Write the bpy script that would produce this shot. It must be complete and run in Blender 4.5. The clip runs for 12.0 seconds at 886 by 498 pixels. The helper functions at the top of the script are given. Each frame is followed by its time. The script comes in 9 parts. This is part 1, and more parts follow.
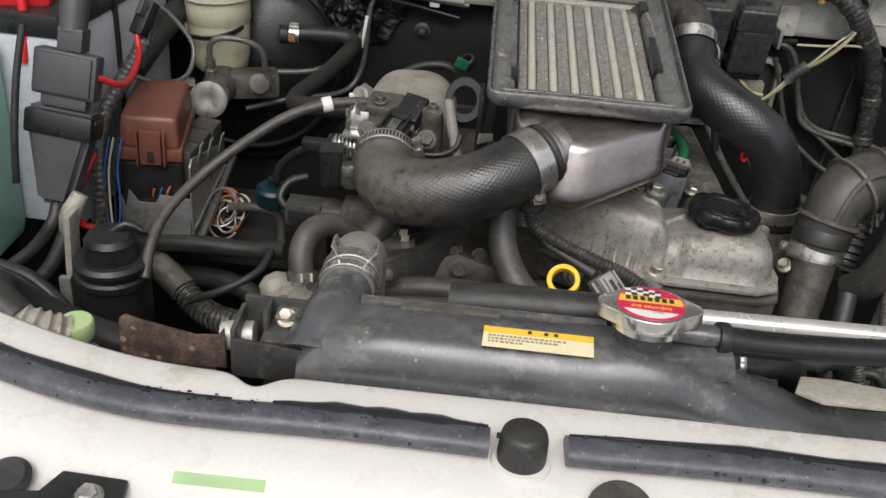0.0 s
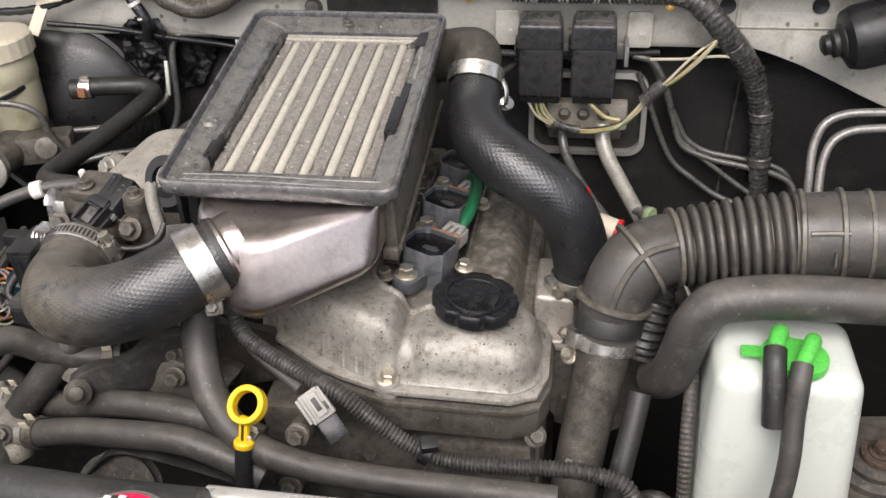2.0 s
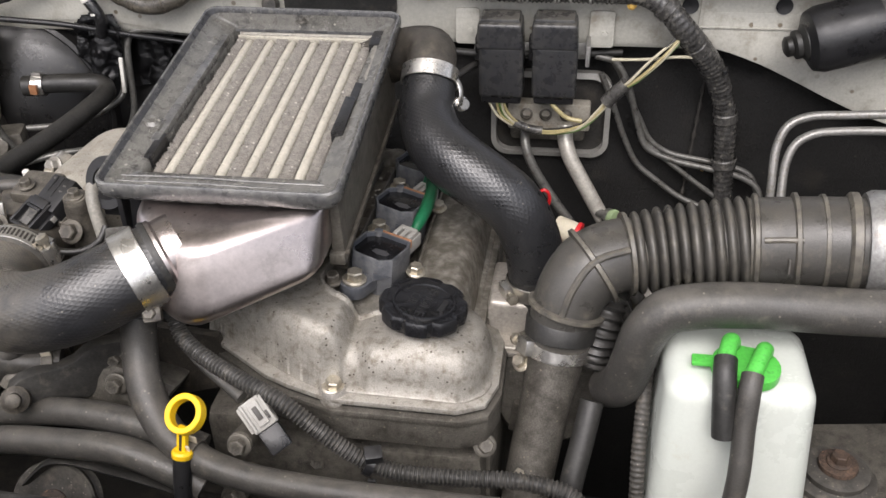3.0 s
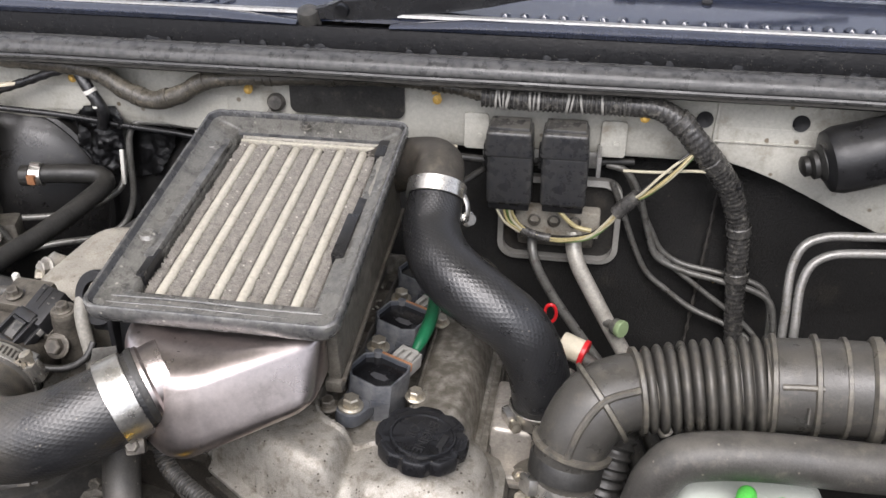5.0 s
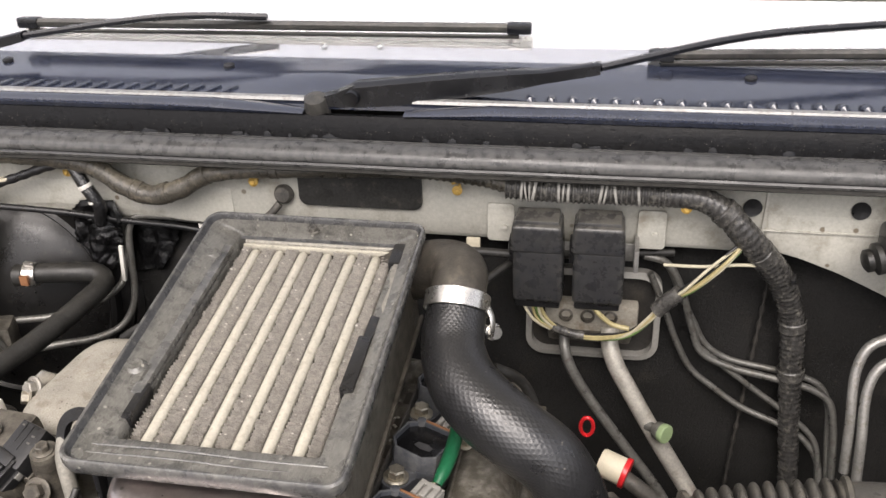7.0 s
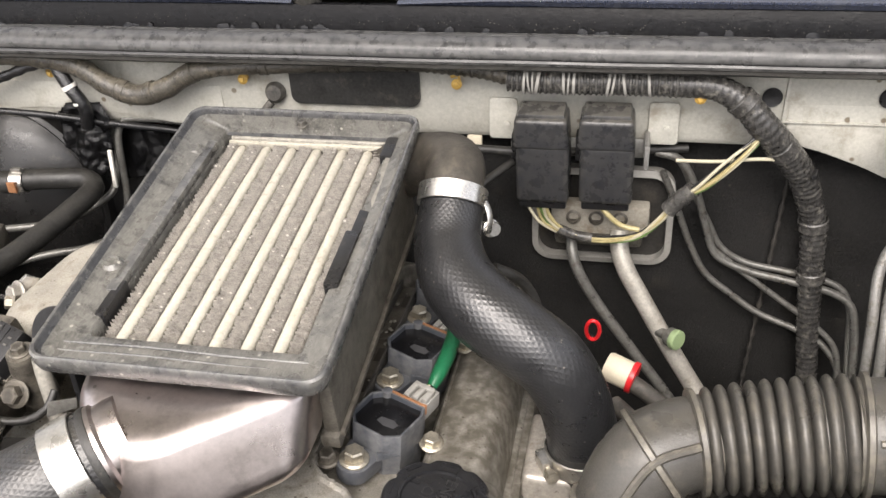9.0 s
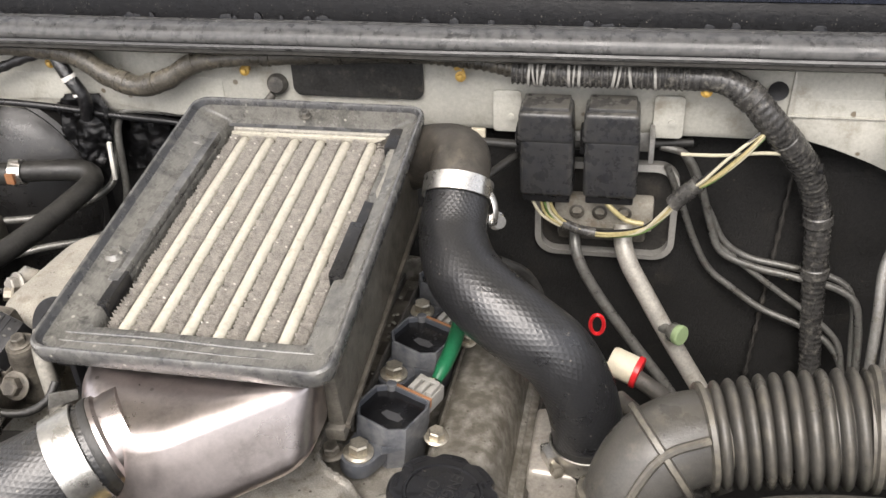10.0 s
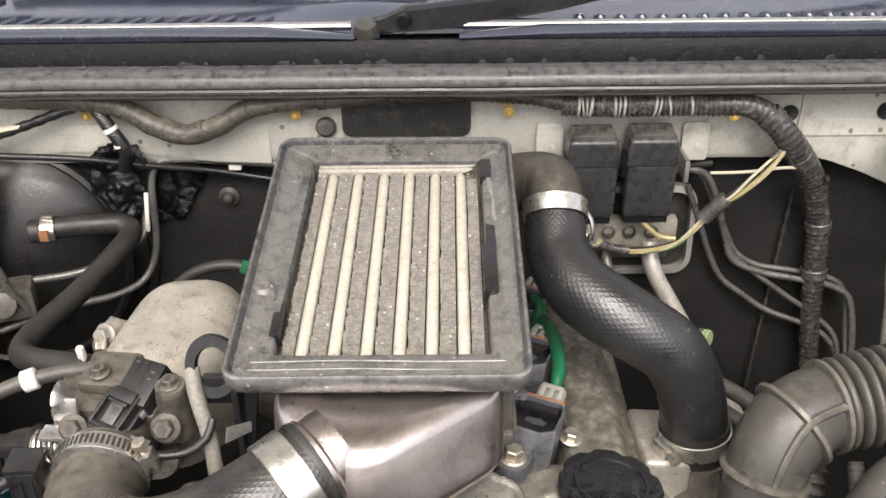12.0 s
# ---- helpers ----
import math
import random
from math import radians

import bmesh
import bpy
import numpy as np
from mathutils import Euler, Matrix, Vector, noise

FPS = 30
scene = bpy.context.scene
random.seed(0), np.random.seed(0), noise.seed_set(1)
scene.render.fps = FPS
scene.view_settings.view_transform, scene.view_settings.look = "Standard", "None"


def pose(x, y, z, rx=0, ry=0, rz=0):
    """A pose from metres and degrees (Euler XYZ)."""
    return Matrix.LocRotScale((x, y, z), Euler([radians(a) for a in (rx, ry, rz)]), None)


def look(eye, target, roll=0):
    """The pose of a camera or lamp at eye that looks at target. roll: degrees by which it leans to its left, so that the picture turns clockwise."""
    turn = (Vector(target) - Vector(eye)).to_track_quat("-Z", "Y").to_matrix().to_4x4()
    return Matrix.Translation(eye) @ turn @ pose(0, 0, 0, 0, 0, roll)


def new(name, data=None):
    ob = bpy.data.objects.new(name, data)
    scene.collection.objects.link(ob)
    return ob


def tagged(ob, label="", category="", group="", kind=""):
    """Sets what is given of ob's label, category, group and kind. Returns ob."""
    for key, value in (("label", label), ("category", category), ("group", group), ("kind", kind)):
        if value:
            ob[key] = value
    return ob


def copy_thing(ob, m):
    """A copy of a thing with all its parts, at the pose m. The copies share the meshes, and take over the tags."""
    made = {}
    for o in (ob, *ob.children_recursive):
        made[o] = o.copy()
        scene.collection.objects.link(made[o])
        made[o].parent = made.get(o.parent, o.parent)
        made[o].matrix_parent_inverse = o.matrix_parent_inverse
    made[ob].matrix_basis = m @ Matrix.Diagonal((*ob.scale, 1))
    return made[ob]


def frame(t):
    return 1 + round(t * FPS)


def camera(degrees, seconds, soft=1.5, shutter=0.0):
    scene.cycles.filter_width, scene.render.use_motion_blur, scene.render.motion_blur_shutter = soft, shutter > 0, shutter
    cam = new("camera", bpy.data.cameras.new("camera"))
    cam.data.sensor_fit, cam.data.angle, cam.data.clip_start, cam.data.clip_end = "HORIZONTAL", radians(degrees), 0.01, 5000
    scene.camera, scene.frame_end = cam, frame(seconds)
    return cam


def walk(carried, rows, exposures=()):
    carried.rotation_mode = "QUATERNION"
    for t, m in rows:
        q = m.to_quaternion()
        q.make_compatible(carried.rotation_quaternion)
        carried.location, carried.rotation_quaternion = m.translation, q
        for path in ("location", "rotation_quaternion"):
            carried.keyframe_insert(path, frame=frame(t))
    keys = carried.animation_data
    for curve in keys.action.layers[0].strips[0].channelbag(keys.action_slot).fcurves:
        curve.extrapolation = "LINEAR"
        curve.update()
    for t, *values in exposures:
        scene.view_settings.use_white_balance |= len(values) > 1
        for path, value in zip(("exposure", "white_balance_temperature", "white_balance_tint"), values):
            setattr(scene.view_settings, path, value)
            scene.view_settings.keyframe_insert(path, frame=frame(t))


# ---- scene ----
cam = camera(51.2, 12.0)
METRES, EYE, TILT, LEAN, TURN = 0.95, 1.37, -30.0, -4.7, 3.7
ROWS = [
    (0.0, 0.0, 0.0, 0.0, 0.0, 0.0, 0.0),
    (0.1, 0.0092, 0.0089, 0.0108, 0.28, 0.67, 0.56),
    (0.2, 0.0235, 0.0246, 0.0267, 0.6, 1.18, 0.96),
    (0.3, 0.0426, 0.0446, 0.0451, 0.89, 1.67, 1.41),
    (0.4, 0.0661, 0.0685, 0.0591, 1.57, 2.5, 1.98),
    (0.5, 0.0924, 0.0873, 0.086, 2.38, 2.45, 2.3),
    (1.0, 0.216, 0.1274, 0.1298, 5.14, 1.35, 3.39),
    (1.5, 0.2899, 0.1474, 0.1184, 6.63, -0.9, 3.18),
    (2.0, 0.3365, 0.1608, 0.1004, 7.79, -2.09, 3.03),
    (2.5, 0.3587, 0.1759, 0.1011, 7.84, -2.27, 3.09),
    (2.7, 0.3641, 0.1785, 0.1019, 7.39, -2.32, 2.96),
    (4.3, 0.3686, 0.1985, 0.1379, 7.37, -1.22, 1.4),
    (4.5, 0.3685, 0.1949, 0.1545, 7.85, -0.23, 1.15),
    (5.0, 0.3624, 0.212, 0.1595, 7.29, 0.87, 1.09),
    (5.5, 0.3392, 0.2552, 0.1897, 6.5, 1.34, 0.93),
    (6.0, 0.3218, 0.3232, 0.2057, 5.67, 0.89, 0.86),
    (6.5, 0.3366, 0.3009, 0.2161, 6.74, 2.26, 1.46),
    (6.7, 0.3501, 0.2851, 0.2253, 8.04, 3.0, 1.73),
    (8.3, 0.3702, 0.3122, 0.2124, 10.26, -0.2, 2.88),
    (8.5, 0.3724, 0.3183, 0.2053, 10.24, -0.48, 2.95),
    (9.0, 0.3729, 0.3291, 0.1984, 10.59, -1.36, 2.6),
    (9.5, 0.371, 0.3326, 0.1961, 10.72, -1.82, 2.22),
    (10.0, 0.3642, 0.3331, 0.1938, 10.22, -1.42, 2.34),
    (10.5, 0.3031, 0.3261, 0.2027, 10.33, 0.25, 2.84),
    (11.0, 0.2421, 0.2971, 0.2018, 6.51, 1.77, 5.97),
    (11.5, 0.1937, 0.2895, 0.1863, 2.32, 1.33, 7.42),
    (12.0, 0.1691, 0.2722, 0.1832, -0.28, 1.32, 6.34),
]
walk(cam, [(t, pose(0, 0, EYE, TILT, LEAN, TURN) @ pose(METRES * x, METRES * y, METRES * z, 90 + pitch, roll, yaw)) for t, x, y, z, yaw, pitch, roll in ROWS],
     exposures=((0.0, 0.3, 6400, 11), (0.5, 0.9, 6300, 12), (1.0, 1.3, 6500, 15), (1.5, 1.35, 6550, 15), (2.0, 1.02, 6550, 15), (2.7, 1.0, 6500, 15), (4.5, 1.06, 6380, 15), (5.0, 1.14, 6350, 15), (5.5, 1.15, 6750, 15), (6.5, 1.10, 6780, 15), (8.5, 1.55, 6800, 14), (10.0, 1.45, 6700, 13), (12.0, 1.4, 6800, 14)))


# ---------------------------------------------------------------- world and light
world = bpy.data.worlds.new("overcast_sky")
scene.world = world
world.use_nodes = True
wn = world.node_tree
sky = wn.nodes.new("ShaderNodeTexSky")
sky.sky_type = "NISHITA"
sky.sun_disc = False
sky.sun_elevation = radians(58)
sky.sun_rotation = radians(200)
sky.dust_density = 4.0
hsv = wn.nodes.new("ShaderNodeHueSaturation")
hsv.inputs["Saturation"].default_value = 0.30
wn.links.new(sky.outputs[0], hsv.inputs["Color"])
wn.links.new(hsv.outputs[0], wn.nodes["Background"].inputs[0])
wn.nodes["Background"].inputs[1].default_value = 0.15
sun = new("sun", bpy.data.lights.new("sun", "SUN"))
sun.data.energy = 1.2
sun.data.angle = radians(35)
sun.data.color = (1.0, 0.97, 0.92)
sun.matrix_world = look((0.6, -2.0, 4.0), (0.1, 0.8, 1.0))


# ---------------------------------------------------------------- materials
def material(name, col, rough=0.5, metal=0.0, vary=0.25, dirt=None, dirt_amount=0.0, dirt_scale=30.0, fine=400.0, bump=0.28,
             bump_dist=0.0006, coat=0.0, weave=0.0, spec=0.5, trans=0.0, rough_vary=0.15, stretch=None, specks=None, worn=None, settle=None):
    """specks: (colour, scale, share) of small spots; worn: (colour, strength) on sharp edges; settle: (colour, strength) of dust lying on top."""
    m = bpy.data.materials.new(name)
    m.use_nodes = True
    nt = m.node_tree
    N, L = nt.nodes, nt.links
    b = N["Principled BSDF"]
    tc = N.new("ShaderNodeTexCoord")
    src = tc.outputs["Object"]
    if stretch:
        mp = N.new("ShaderNodeMapping")
        mp.inputs["Scale"].default_value = stretch
        L.new(src, mp.inputs[0])
        src = mp.outputs[0]
    n1 = N.new("ShaderNodeTexNoise")
    n1.inputs["Scale"].default_value, n1.inputs["Detail"].default_value = fine, 5
    n1.inputs["Roughness"].default_value = 0.68
    L.new(src, n1.inputs["Vector"])
    n2 = N.new("ShaderNodeTexNoise")
    n2.inputs["Scale"].default_value, n2.inputs["Detail"].default_value = dirt_scale, 6
    n2.inputs["Roughness"].default_value = 0.65
    L.new(tc.outputs["Object"], n2.inputs["Vector"])
    mul = N.new("ShaderNodeMapRange")
    mul.inputs["From Min"].default_value, mul.inputs["From Max"].default_value = 0.32, 0.68
    mul.inputs["To Min"].default_value, mul.inputs["To Max"].default_value = max(0.05, 1 - 1.45 * vary), 1 + 1.45 * vary
    mixn = N.new("ShaderNodeMath")
    mixn.operation = "ADD"
    half1 = N.new("ShaderNodeMath"); half1.operation = "MULTIPLY"; half1.inputs[1].default_value = 0.62
    half2 = N.new("ShaderNodeMath"); half2.operation = "MULTIPLY"; half2.inputs[1].default_value = 0.38
    L.new(n1.outputs[0], half1.inputs[0]); L.new(n2.outputs[0], half2.inputs[0])
    L.new(half1.outputs[0], mixn.inputs[0]); L.new(half2.outputs[0], mixn.inputs[1])
    L.new(mixn.outputs[0], mul.inputs[0])
    base = N.new("ShaderNodeVectorMath"); base.operation = "SCALE"
    base.inputs[0].default_value = col
    L.new(mul.outputs[0], base.inputs["Scale"])
    out = base.outputs[0]
    if dirt:
        n3 = N.new("ShaderNodeTexNoise")
        n3.inputs["Scale"].default_value, n3.inputs["Detail"].default_value = dirt_scale * 1.7, 8
        n3.inputs["Roughness"].default_value = 0.7
        L.new(tc.outputs["Object"], n3.inputs["Vector"])
        rmp = N.new("ShaderNodeMapRange")
        rmp.inputs["From Min"].default_value = 0.68 - dirt_amount * 0.5
        rmp.inputs["From Max"].default_value = 0.78 - dirt_amount * 0.2
        L.new(n3.outputs[0], rmp.inputs[0])
        mx = N.new("ShaderNodeMix"); mx.data_type = "RGBA"
        L.new(rmp.outputs[0], mx.inputs[0])
        L.new(out, mx.inputs[6])
        mx.inputs[7].default_value = (*dirt, 1)
        out = mx.outputs[2]
    def over(fac, colour, under):
        mo = N.new("ShaderNodeMix"); mo.data_type = "RGBA"
        L.new(fac, mo.inputs[0]); L.new(under, mo.inputs[6])
        mo.inputs[7].default_value = (*colour, 1)
        return mo.outputs[2]

    def ramp(value, lo, hi, top=1.0):
        r_ = N.new("ShaderNodeMapRange")
        r_.inputs["From Min"].default_value, r_.inputs["From Max"].default_value, r_.inputs["To Max"].default_value = lo, hi, top
        L.new(value, r_.inputs[0])
        return r_.outputs[0]

    def noise_at(scale, detail=4):
        nn = N.new("ShaderNodeTexNoise")
        nn.inputs["Scale"].default_value, nn.inputs["Detail"].default_value, nn.inputs["Roughness"].default_value = scale, detail, 0.6
        L.new(tc.outputs["Object"], nn.inputs["Vector"])
        return nn.outputs[0]

    def times(p, q):
        mm_ = N.new("ShaderNodeMath"); mm_.operation = "MULTIPLY"
        L.new(p, mm_.inputs[0]); L.new(q, mm_.inputs[1])
        return mm_.outputs[0]

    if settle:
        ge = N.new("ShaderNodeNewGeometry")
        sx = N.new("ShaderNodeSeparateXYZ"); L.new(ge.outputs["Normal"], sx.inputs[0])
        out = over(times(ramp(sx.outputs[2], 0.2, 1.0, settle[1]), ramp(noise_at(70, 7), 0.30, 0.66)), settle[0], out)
    if worn:
        gp = N.new("ShaderNodeNewGeometry")
        out = over(times(ramp(gp.outputs["Pointiness"], 0.515, 0.60, worn[1]), ramp(noise_at(140, 5), 0.3, 0.6)), worn[0], out)
    if specks:
        vo = N.new("ShaderNodeTexVoronoi")
        vo.inputs["Scale"].default_value = specks[1]
        L.new(tc.outputs["Object"], vo.inputs["Vector"])
        hue = N.new("ShaderNodeSeparateColor"); L.new(vo.outputs["Color"], hue.inputs[0])
        out = over(times(ramp(vo.outputs["Distance"], 0.34, 0.22), ramp(hue.outputs[0], 1 - specks[2], 1 - specks[2] + 0.03)), specks[0], out)
    L.new(out, b.inputs["Base Color"])
    rr = N.new("ShaderNodeMapRange")
    rr.inputs["From Min"].default_value, rr.inputs["From Max"].default_value = 0.3, 0.7
    rr.inputs["To Min"].default_value, rr.inputs["To Max"].default_value = max(0.03, rough - rough_vary), min(1, rough + rough_vary)
    L.new(n2.outputs[0], rr.inputs[0]); L.new(rr.outputs[0], b.inputs["Roughness"])
    b.inputs["Metallic"].default_value = metal
    b.inputs["Coat Weight"].default_value = coat
    b.inputs["Coat Roughness"].default_value = 0.12
    b.inputs["Specular IOR Level"].default_value = spec
    b.inputs["Transmission Weight"].default_value = trans
    height = n1.outputs[0]
    if weave:
        uv = N.new("ShaderNodeUVMap")
        sep = N.new("ShaderNodeSeparateXYZ"); L.new(uv.outputs[0], sep.inputs[0])
        prods = []
        for sgn in (1, -1):
            k = N.new("ShaderNodeMath"); k.operation = "MULTIPLY_ADD"
            L.new(sep.outputs[1], k.inputs[0]); k.inputs[1].default_value = sgn * 0.75
            L.new(sep.outputs[0], k.inputs[2])
            f = N.new("ShaderNodeMath"); f.operation = "MULTIPLY"; f.inputs[1].default_value = 2 * math.pi / weave
            L.new(k.outputs[0], f.inputs[0])
            sn = N.new("ShaderNodeMath"); sn.operation = "SINE"; L.new(f.outputs[0], sn.inputs[0])
            prods.append(sn)
        mxx = N.new("ShaderNodeMath"); mxx.operation = "MAXIMUM"
        L.new(prods[0].outputs[0], mxx.inputs[0]); L.new(prods[1].outputs[0], mxx.inputs[1])
        ad = N.new("ShaderNodeMath"); ad.operation = "MULTIPLY_ADD"; ad.inputs[1].default_value = 0.7
        L.new(mxx.outputs[0], ad.inputs[0]); L.new(height, ad.inputs[2])
        height = ad.outputs[0]
    bp = N.new("ShaderNodeBump")
    bp.inputs["Strength"].default_value, bp.inputs["Distance"].default_value = min(1.0, bump * 1.3), bump_dist
    L.new(height, bp.inputs["Height"]); L.new(bp.outputs[0], b.inputs["Normal"])
    return m


DUST = (0.16, 0.14, 0.115)
M_PAINT = material("body_paint", (0.64, 0.615, 0.565), 0.3, vary=0.05, dirt=(0.46, 0.41, 0.33), dirt_amount=0.2, dirt_scale=14, bump=0.03, coat=0.4)
M_PAINT_DUSTY = material("dusty_body_paint", (0.455, 0.445, 0.395), 0.58, vary=0.12, dirt=(0.27, 0.245, 0.195), dirt_amount=0.30, dirt_scale=20, bump=0.06, specks=((0.17, 0.14, 0.10), 120, 0.06))
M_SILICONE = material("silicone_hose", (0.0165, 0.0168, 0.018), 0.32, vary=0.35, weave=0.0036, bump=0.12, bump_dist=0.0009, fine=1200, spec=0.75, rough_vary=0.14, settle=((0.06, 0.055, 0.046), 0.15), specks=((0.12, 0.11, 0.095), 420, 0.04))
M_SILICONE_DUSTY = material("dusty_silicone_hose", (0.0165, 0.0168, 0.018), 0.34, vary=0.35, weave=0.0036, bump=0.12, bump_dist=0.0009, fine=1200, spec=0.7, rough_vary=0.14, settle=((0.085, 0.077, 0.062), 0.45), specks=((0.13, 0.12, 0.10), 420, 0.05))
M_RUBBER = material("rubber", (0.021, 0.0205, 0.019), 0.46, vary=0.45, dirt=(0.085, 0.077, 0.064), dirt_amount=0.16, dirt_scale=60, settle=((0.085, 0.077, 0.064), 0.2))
M_DUSTY = material("dusty_rubber", (0.045, 0.042, 0.037), 0.56, vary=0.4, dirt=(0.12, 0.105, 0.085), dirt_amount=0.30, dirt_scale=60, worn=((0.16, 0.15, 0.13), 0.6), specks=((0.20, 0.18, 0.15), 500, 0.08))
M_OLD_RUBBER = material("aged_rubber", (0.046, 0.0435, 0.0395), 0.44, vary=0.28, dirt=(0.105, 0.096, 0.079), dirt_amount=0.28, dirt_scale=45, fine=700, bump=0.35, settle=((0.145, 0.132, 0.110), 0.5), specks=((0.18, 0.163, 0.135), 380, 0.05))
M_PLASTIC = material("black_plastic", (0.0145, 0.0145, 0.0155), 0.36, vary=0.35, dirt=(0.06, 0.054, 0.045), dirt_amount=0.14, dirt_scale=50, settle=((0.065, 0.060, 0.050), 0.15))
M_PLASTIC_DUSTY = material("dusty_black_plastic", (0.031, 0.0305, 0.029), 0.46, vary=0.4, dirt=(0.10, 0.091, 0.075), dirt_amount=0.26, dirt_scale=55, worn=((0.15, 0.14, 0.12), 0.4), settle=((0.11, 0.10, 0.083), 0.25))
M_TRAY = material("seal_foam", (0.046, 0.0465, 0.0485), 0.27, vary=0.3, dirt=(0.14, 0.136, 0.122), dirt_amount=0.30, dirt_scale=55, fine=700, bump=0.3, spec=0.7, stretch=(1.0, 0.35, 1.0), worn=((0.24, 0.235, 0.215), 0.7), specks=((0.30, 0.29, 0.255), 260, 0.04), rough_vary=0.24)
M_TRAY_PALE = material("dusty_tray_floor", (0.135, 0.131, 0.118), 0.30, vary=0.35, dirt=(0.044, 0.0435, 0.042), dirt_amount=0.34, dirt_scale=62, fine=700, bump=0.35, spec=0.6, stretch=(1.0, 0.3, 1.0), specks=((0.36, 0.345, 0.30), 260, 0.05), rough_vary=0.24)
M_INSUL = material("insulation_mat", (0.0135, 0.0130, 0.0122), 0.7, vary=0.4, dirt=(0.030, 0.027, 0.022), dirt_amount=0.2, dirt_scale=14, fine=420, bump=1.0, bump_dist=0.0016, spec=0.32, specks=((0.06, 0.053, 0.042), 260, 0.025))
M_CAST = material("cast_aluminium", (0.335, 0.318, 0.285), 0.50, 0.45, vary=0.30, dirt=(0.125, 0.106, 0.078), dirt_amount=0.36, dirt_scale=46, fine=1300, bump=0.42, rough_vary=0.12)
M_COVER = material("stained_cam_cover", (0.325, 0.306, 0.270), 0.50, 0.35, vary=0.30, dirt=(0.15, 0.128, 0.096), dirt_amount=0.38, dirt_scale=85, fine=1300, bump=0.42, rough_vary=0.12, specks=((0.075, 0.062, 0.046), 330, 0.10), worn=((0.48, 0.46, 0.42), 0.4))
M_CAST_DARK = material("grimy_aluminium", (0.105, 0.097, 0.083), 0.52, 0.4, vary=0.5, dirt=(0.036, 0.031, 0.025), dirt_amount=0.44, dirt_scale=46, fine=900, bump=0.55, specks=((0.20, 0.18, 0.14), 360, 0.08), worn=((0.26, 0.24, 0.20), 0.6))
M_CAST_PALE = material("dusty_cast_plenum", (0.36, 0.335, 0.285), 0.62, 0.2, vary=0.28, dirt=(0.19, 0.16, 0.115), dirt_amount=0.34, dirt_scale=40, fine=1100, bump=0.6, specks=((0.12, 0.10, 0.075), 420, 0.12))
M_STEEL = material("polished_stainless", (0.50, 0.445, 0.425), 0.32, 1.0, vary=0.10, fine=260, bump=0.03, dirt=(0.34, 0.30, 0.28), dirt_amount=0.25, dirt_scale=22, rough_vary=0.09, specks=((0.30, 0.27, 0.25), 240, 0.04))
M_CLAMP = material("clamp_steel", (0.66, 0.64, 0.60), 0.3, 0.95, vary=0.15, bump=0.08, dirt_scale=60)
M_ZINC = material("zinc_bolt", (0.50, 0.46, 0.38), 0.42, 0.85, vary=0.25, dirt=(0.22, 0.16, 0.1), dirt_amount=0.25, dirt_scale=120)
M_TUBE = material("core_tube", (0.52, 0.49, 0.41), 0.42, 0.15, vary=0.14, dirt=(0.33, 0.29, 0.225), dirt_amount=0.28, dirt_scale=120, bump=0.3, specks=((0.25, 0.22, 0.17), 300, 0.03))
M_FIN = material("core_fin", (0.365, 0.340, 0.305), 0.44, 0.25, vary=0.6, dirt=(0.54, 0.515, 0.46), dirt_amount=0.20, dirt_scale=240, fine=1500, bump=0.4, specks=((0.82, 0.79, 0.72), 300, 0.12))
M_PIPE = material("aluminium_pipe", (0.56, 0.535, 0.475), 0.42, 0.45, vary=0.2, dirt=(0.33, 0.29, 0.23), dirt_amount=0.3, dirt_scale=60)
M_LINE = material("brake_line", (0.155, 0.152, 0.14), 0.36, 0.4, vary=0.25, dirt=(0.10, 0.088, 0.07), dirt_amount=0.3, dirt_scale=80)
M_LINE_PALE = material("bare_steel_line", (0.25, 0.245, 0.23), 0.38, 0.4, vary=0.2, dirt=(0.15, 0.13, 0.10), dirt_amount=0.3, dirt_scale=80)
M_YELLOW = material("yellow_plastic", (0.82, 0.52, 0.01), 0.4, vary=0.08, bump=0.05, dirt=(0.5, 0.32, 0.02), dirt_amount=0.15, dirt_scale=90)
M_CLIP = material("yellow_clip", (0.52, 0.33, 0.08), 0.45, vary=0.2, bump=0.1)
M_GREEN = material("green_plastic", (0.085, 0.47, 0.07), 0.4, vary=0.14, bump=0.08, dirt=(0.06, 0.20, 0.05), dirt_amount=0.25, dirt_scale=150)
M_GREEN_TAPE = material("green_sleeve", (0.008, 0.12, 0.05), 0.36, vary=0.15, bump=0.1)
M_PALE_GREEN = material("pale_green_cap", (0.40, 0.52, 0.25), 0.5, vary=0.08, bump=0.1)
M_CAP_GREEN = material("faded_green_cap", (0.27, 0.36, 0.19), 0.5, vary=0.1, bump=0.1)
M_RED = material("red_plastic", (0.62, 0.02, 0.025), 0.35, vary=0.08, bump=0.03)
M_BACKDROP = material("backdrop_white", (0.86, 0.86, 0.85), 0.5, vary=0.03, bump=0.02)
M_WHITE = material("white_plastic", (0.74, 0.72, 0.66), 0.45, vary=0.06, bump=0.05)
M_TANK = material("milky_plastic", (0.55, 0.58, 0.53), 0.3, vary=0.03, dirt=(0.47, 0.47, 0.39), dirt_amount=0.10, dirt_scale=12, bump=0.06)
M_AMBER = material("yellowed_plastic", (0.50, 0.465, 0.33), 0.42, vary=0.08, dirt=(0.36, 0.30, 0.18), dirt_amount=0.3, dirt_scale=22, bump=0.05)
M_AMBER_CAP = material("yellowed_cap", (0.60, 0.545, 0.42), 0.5, vary=0.08, bump=0.1)
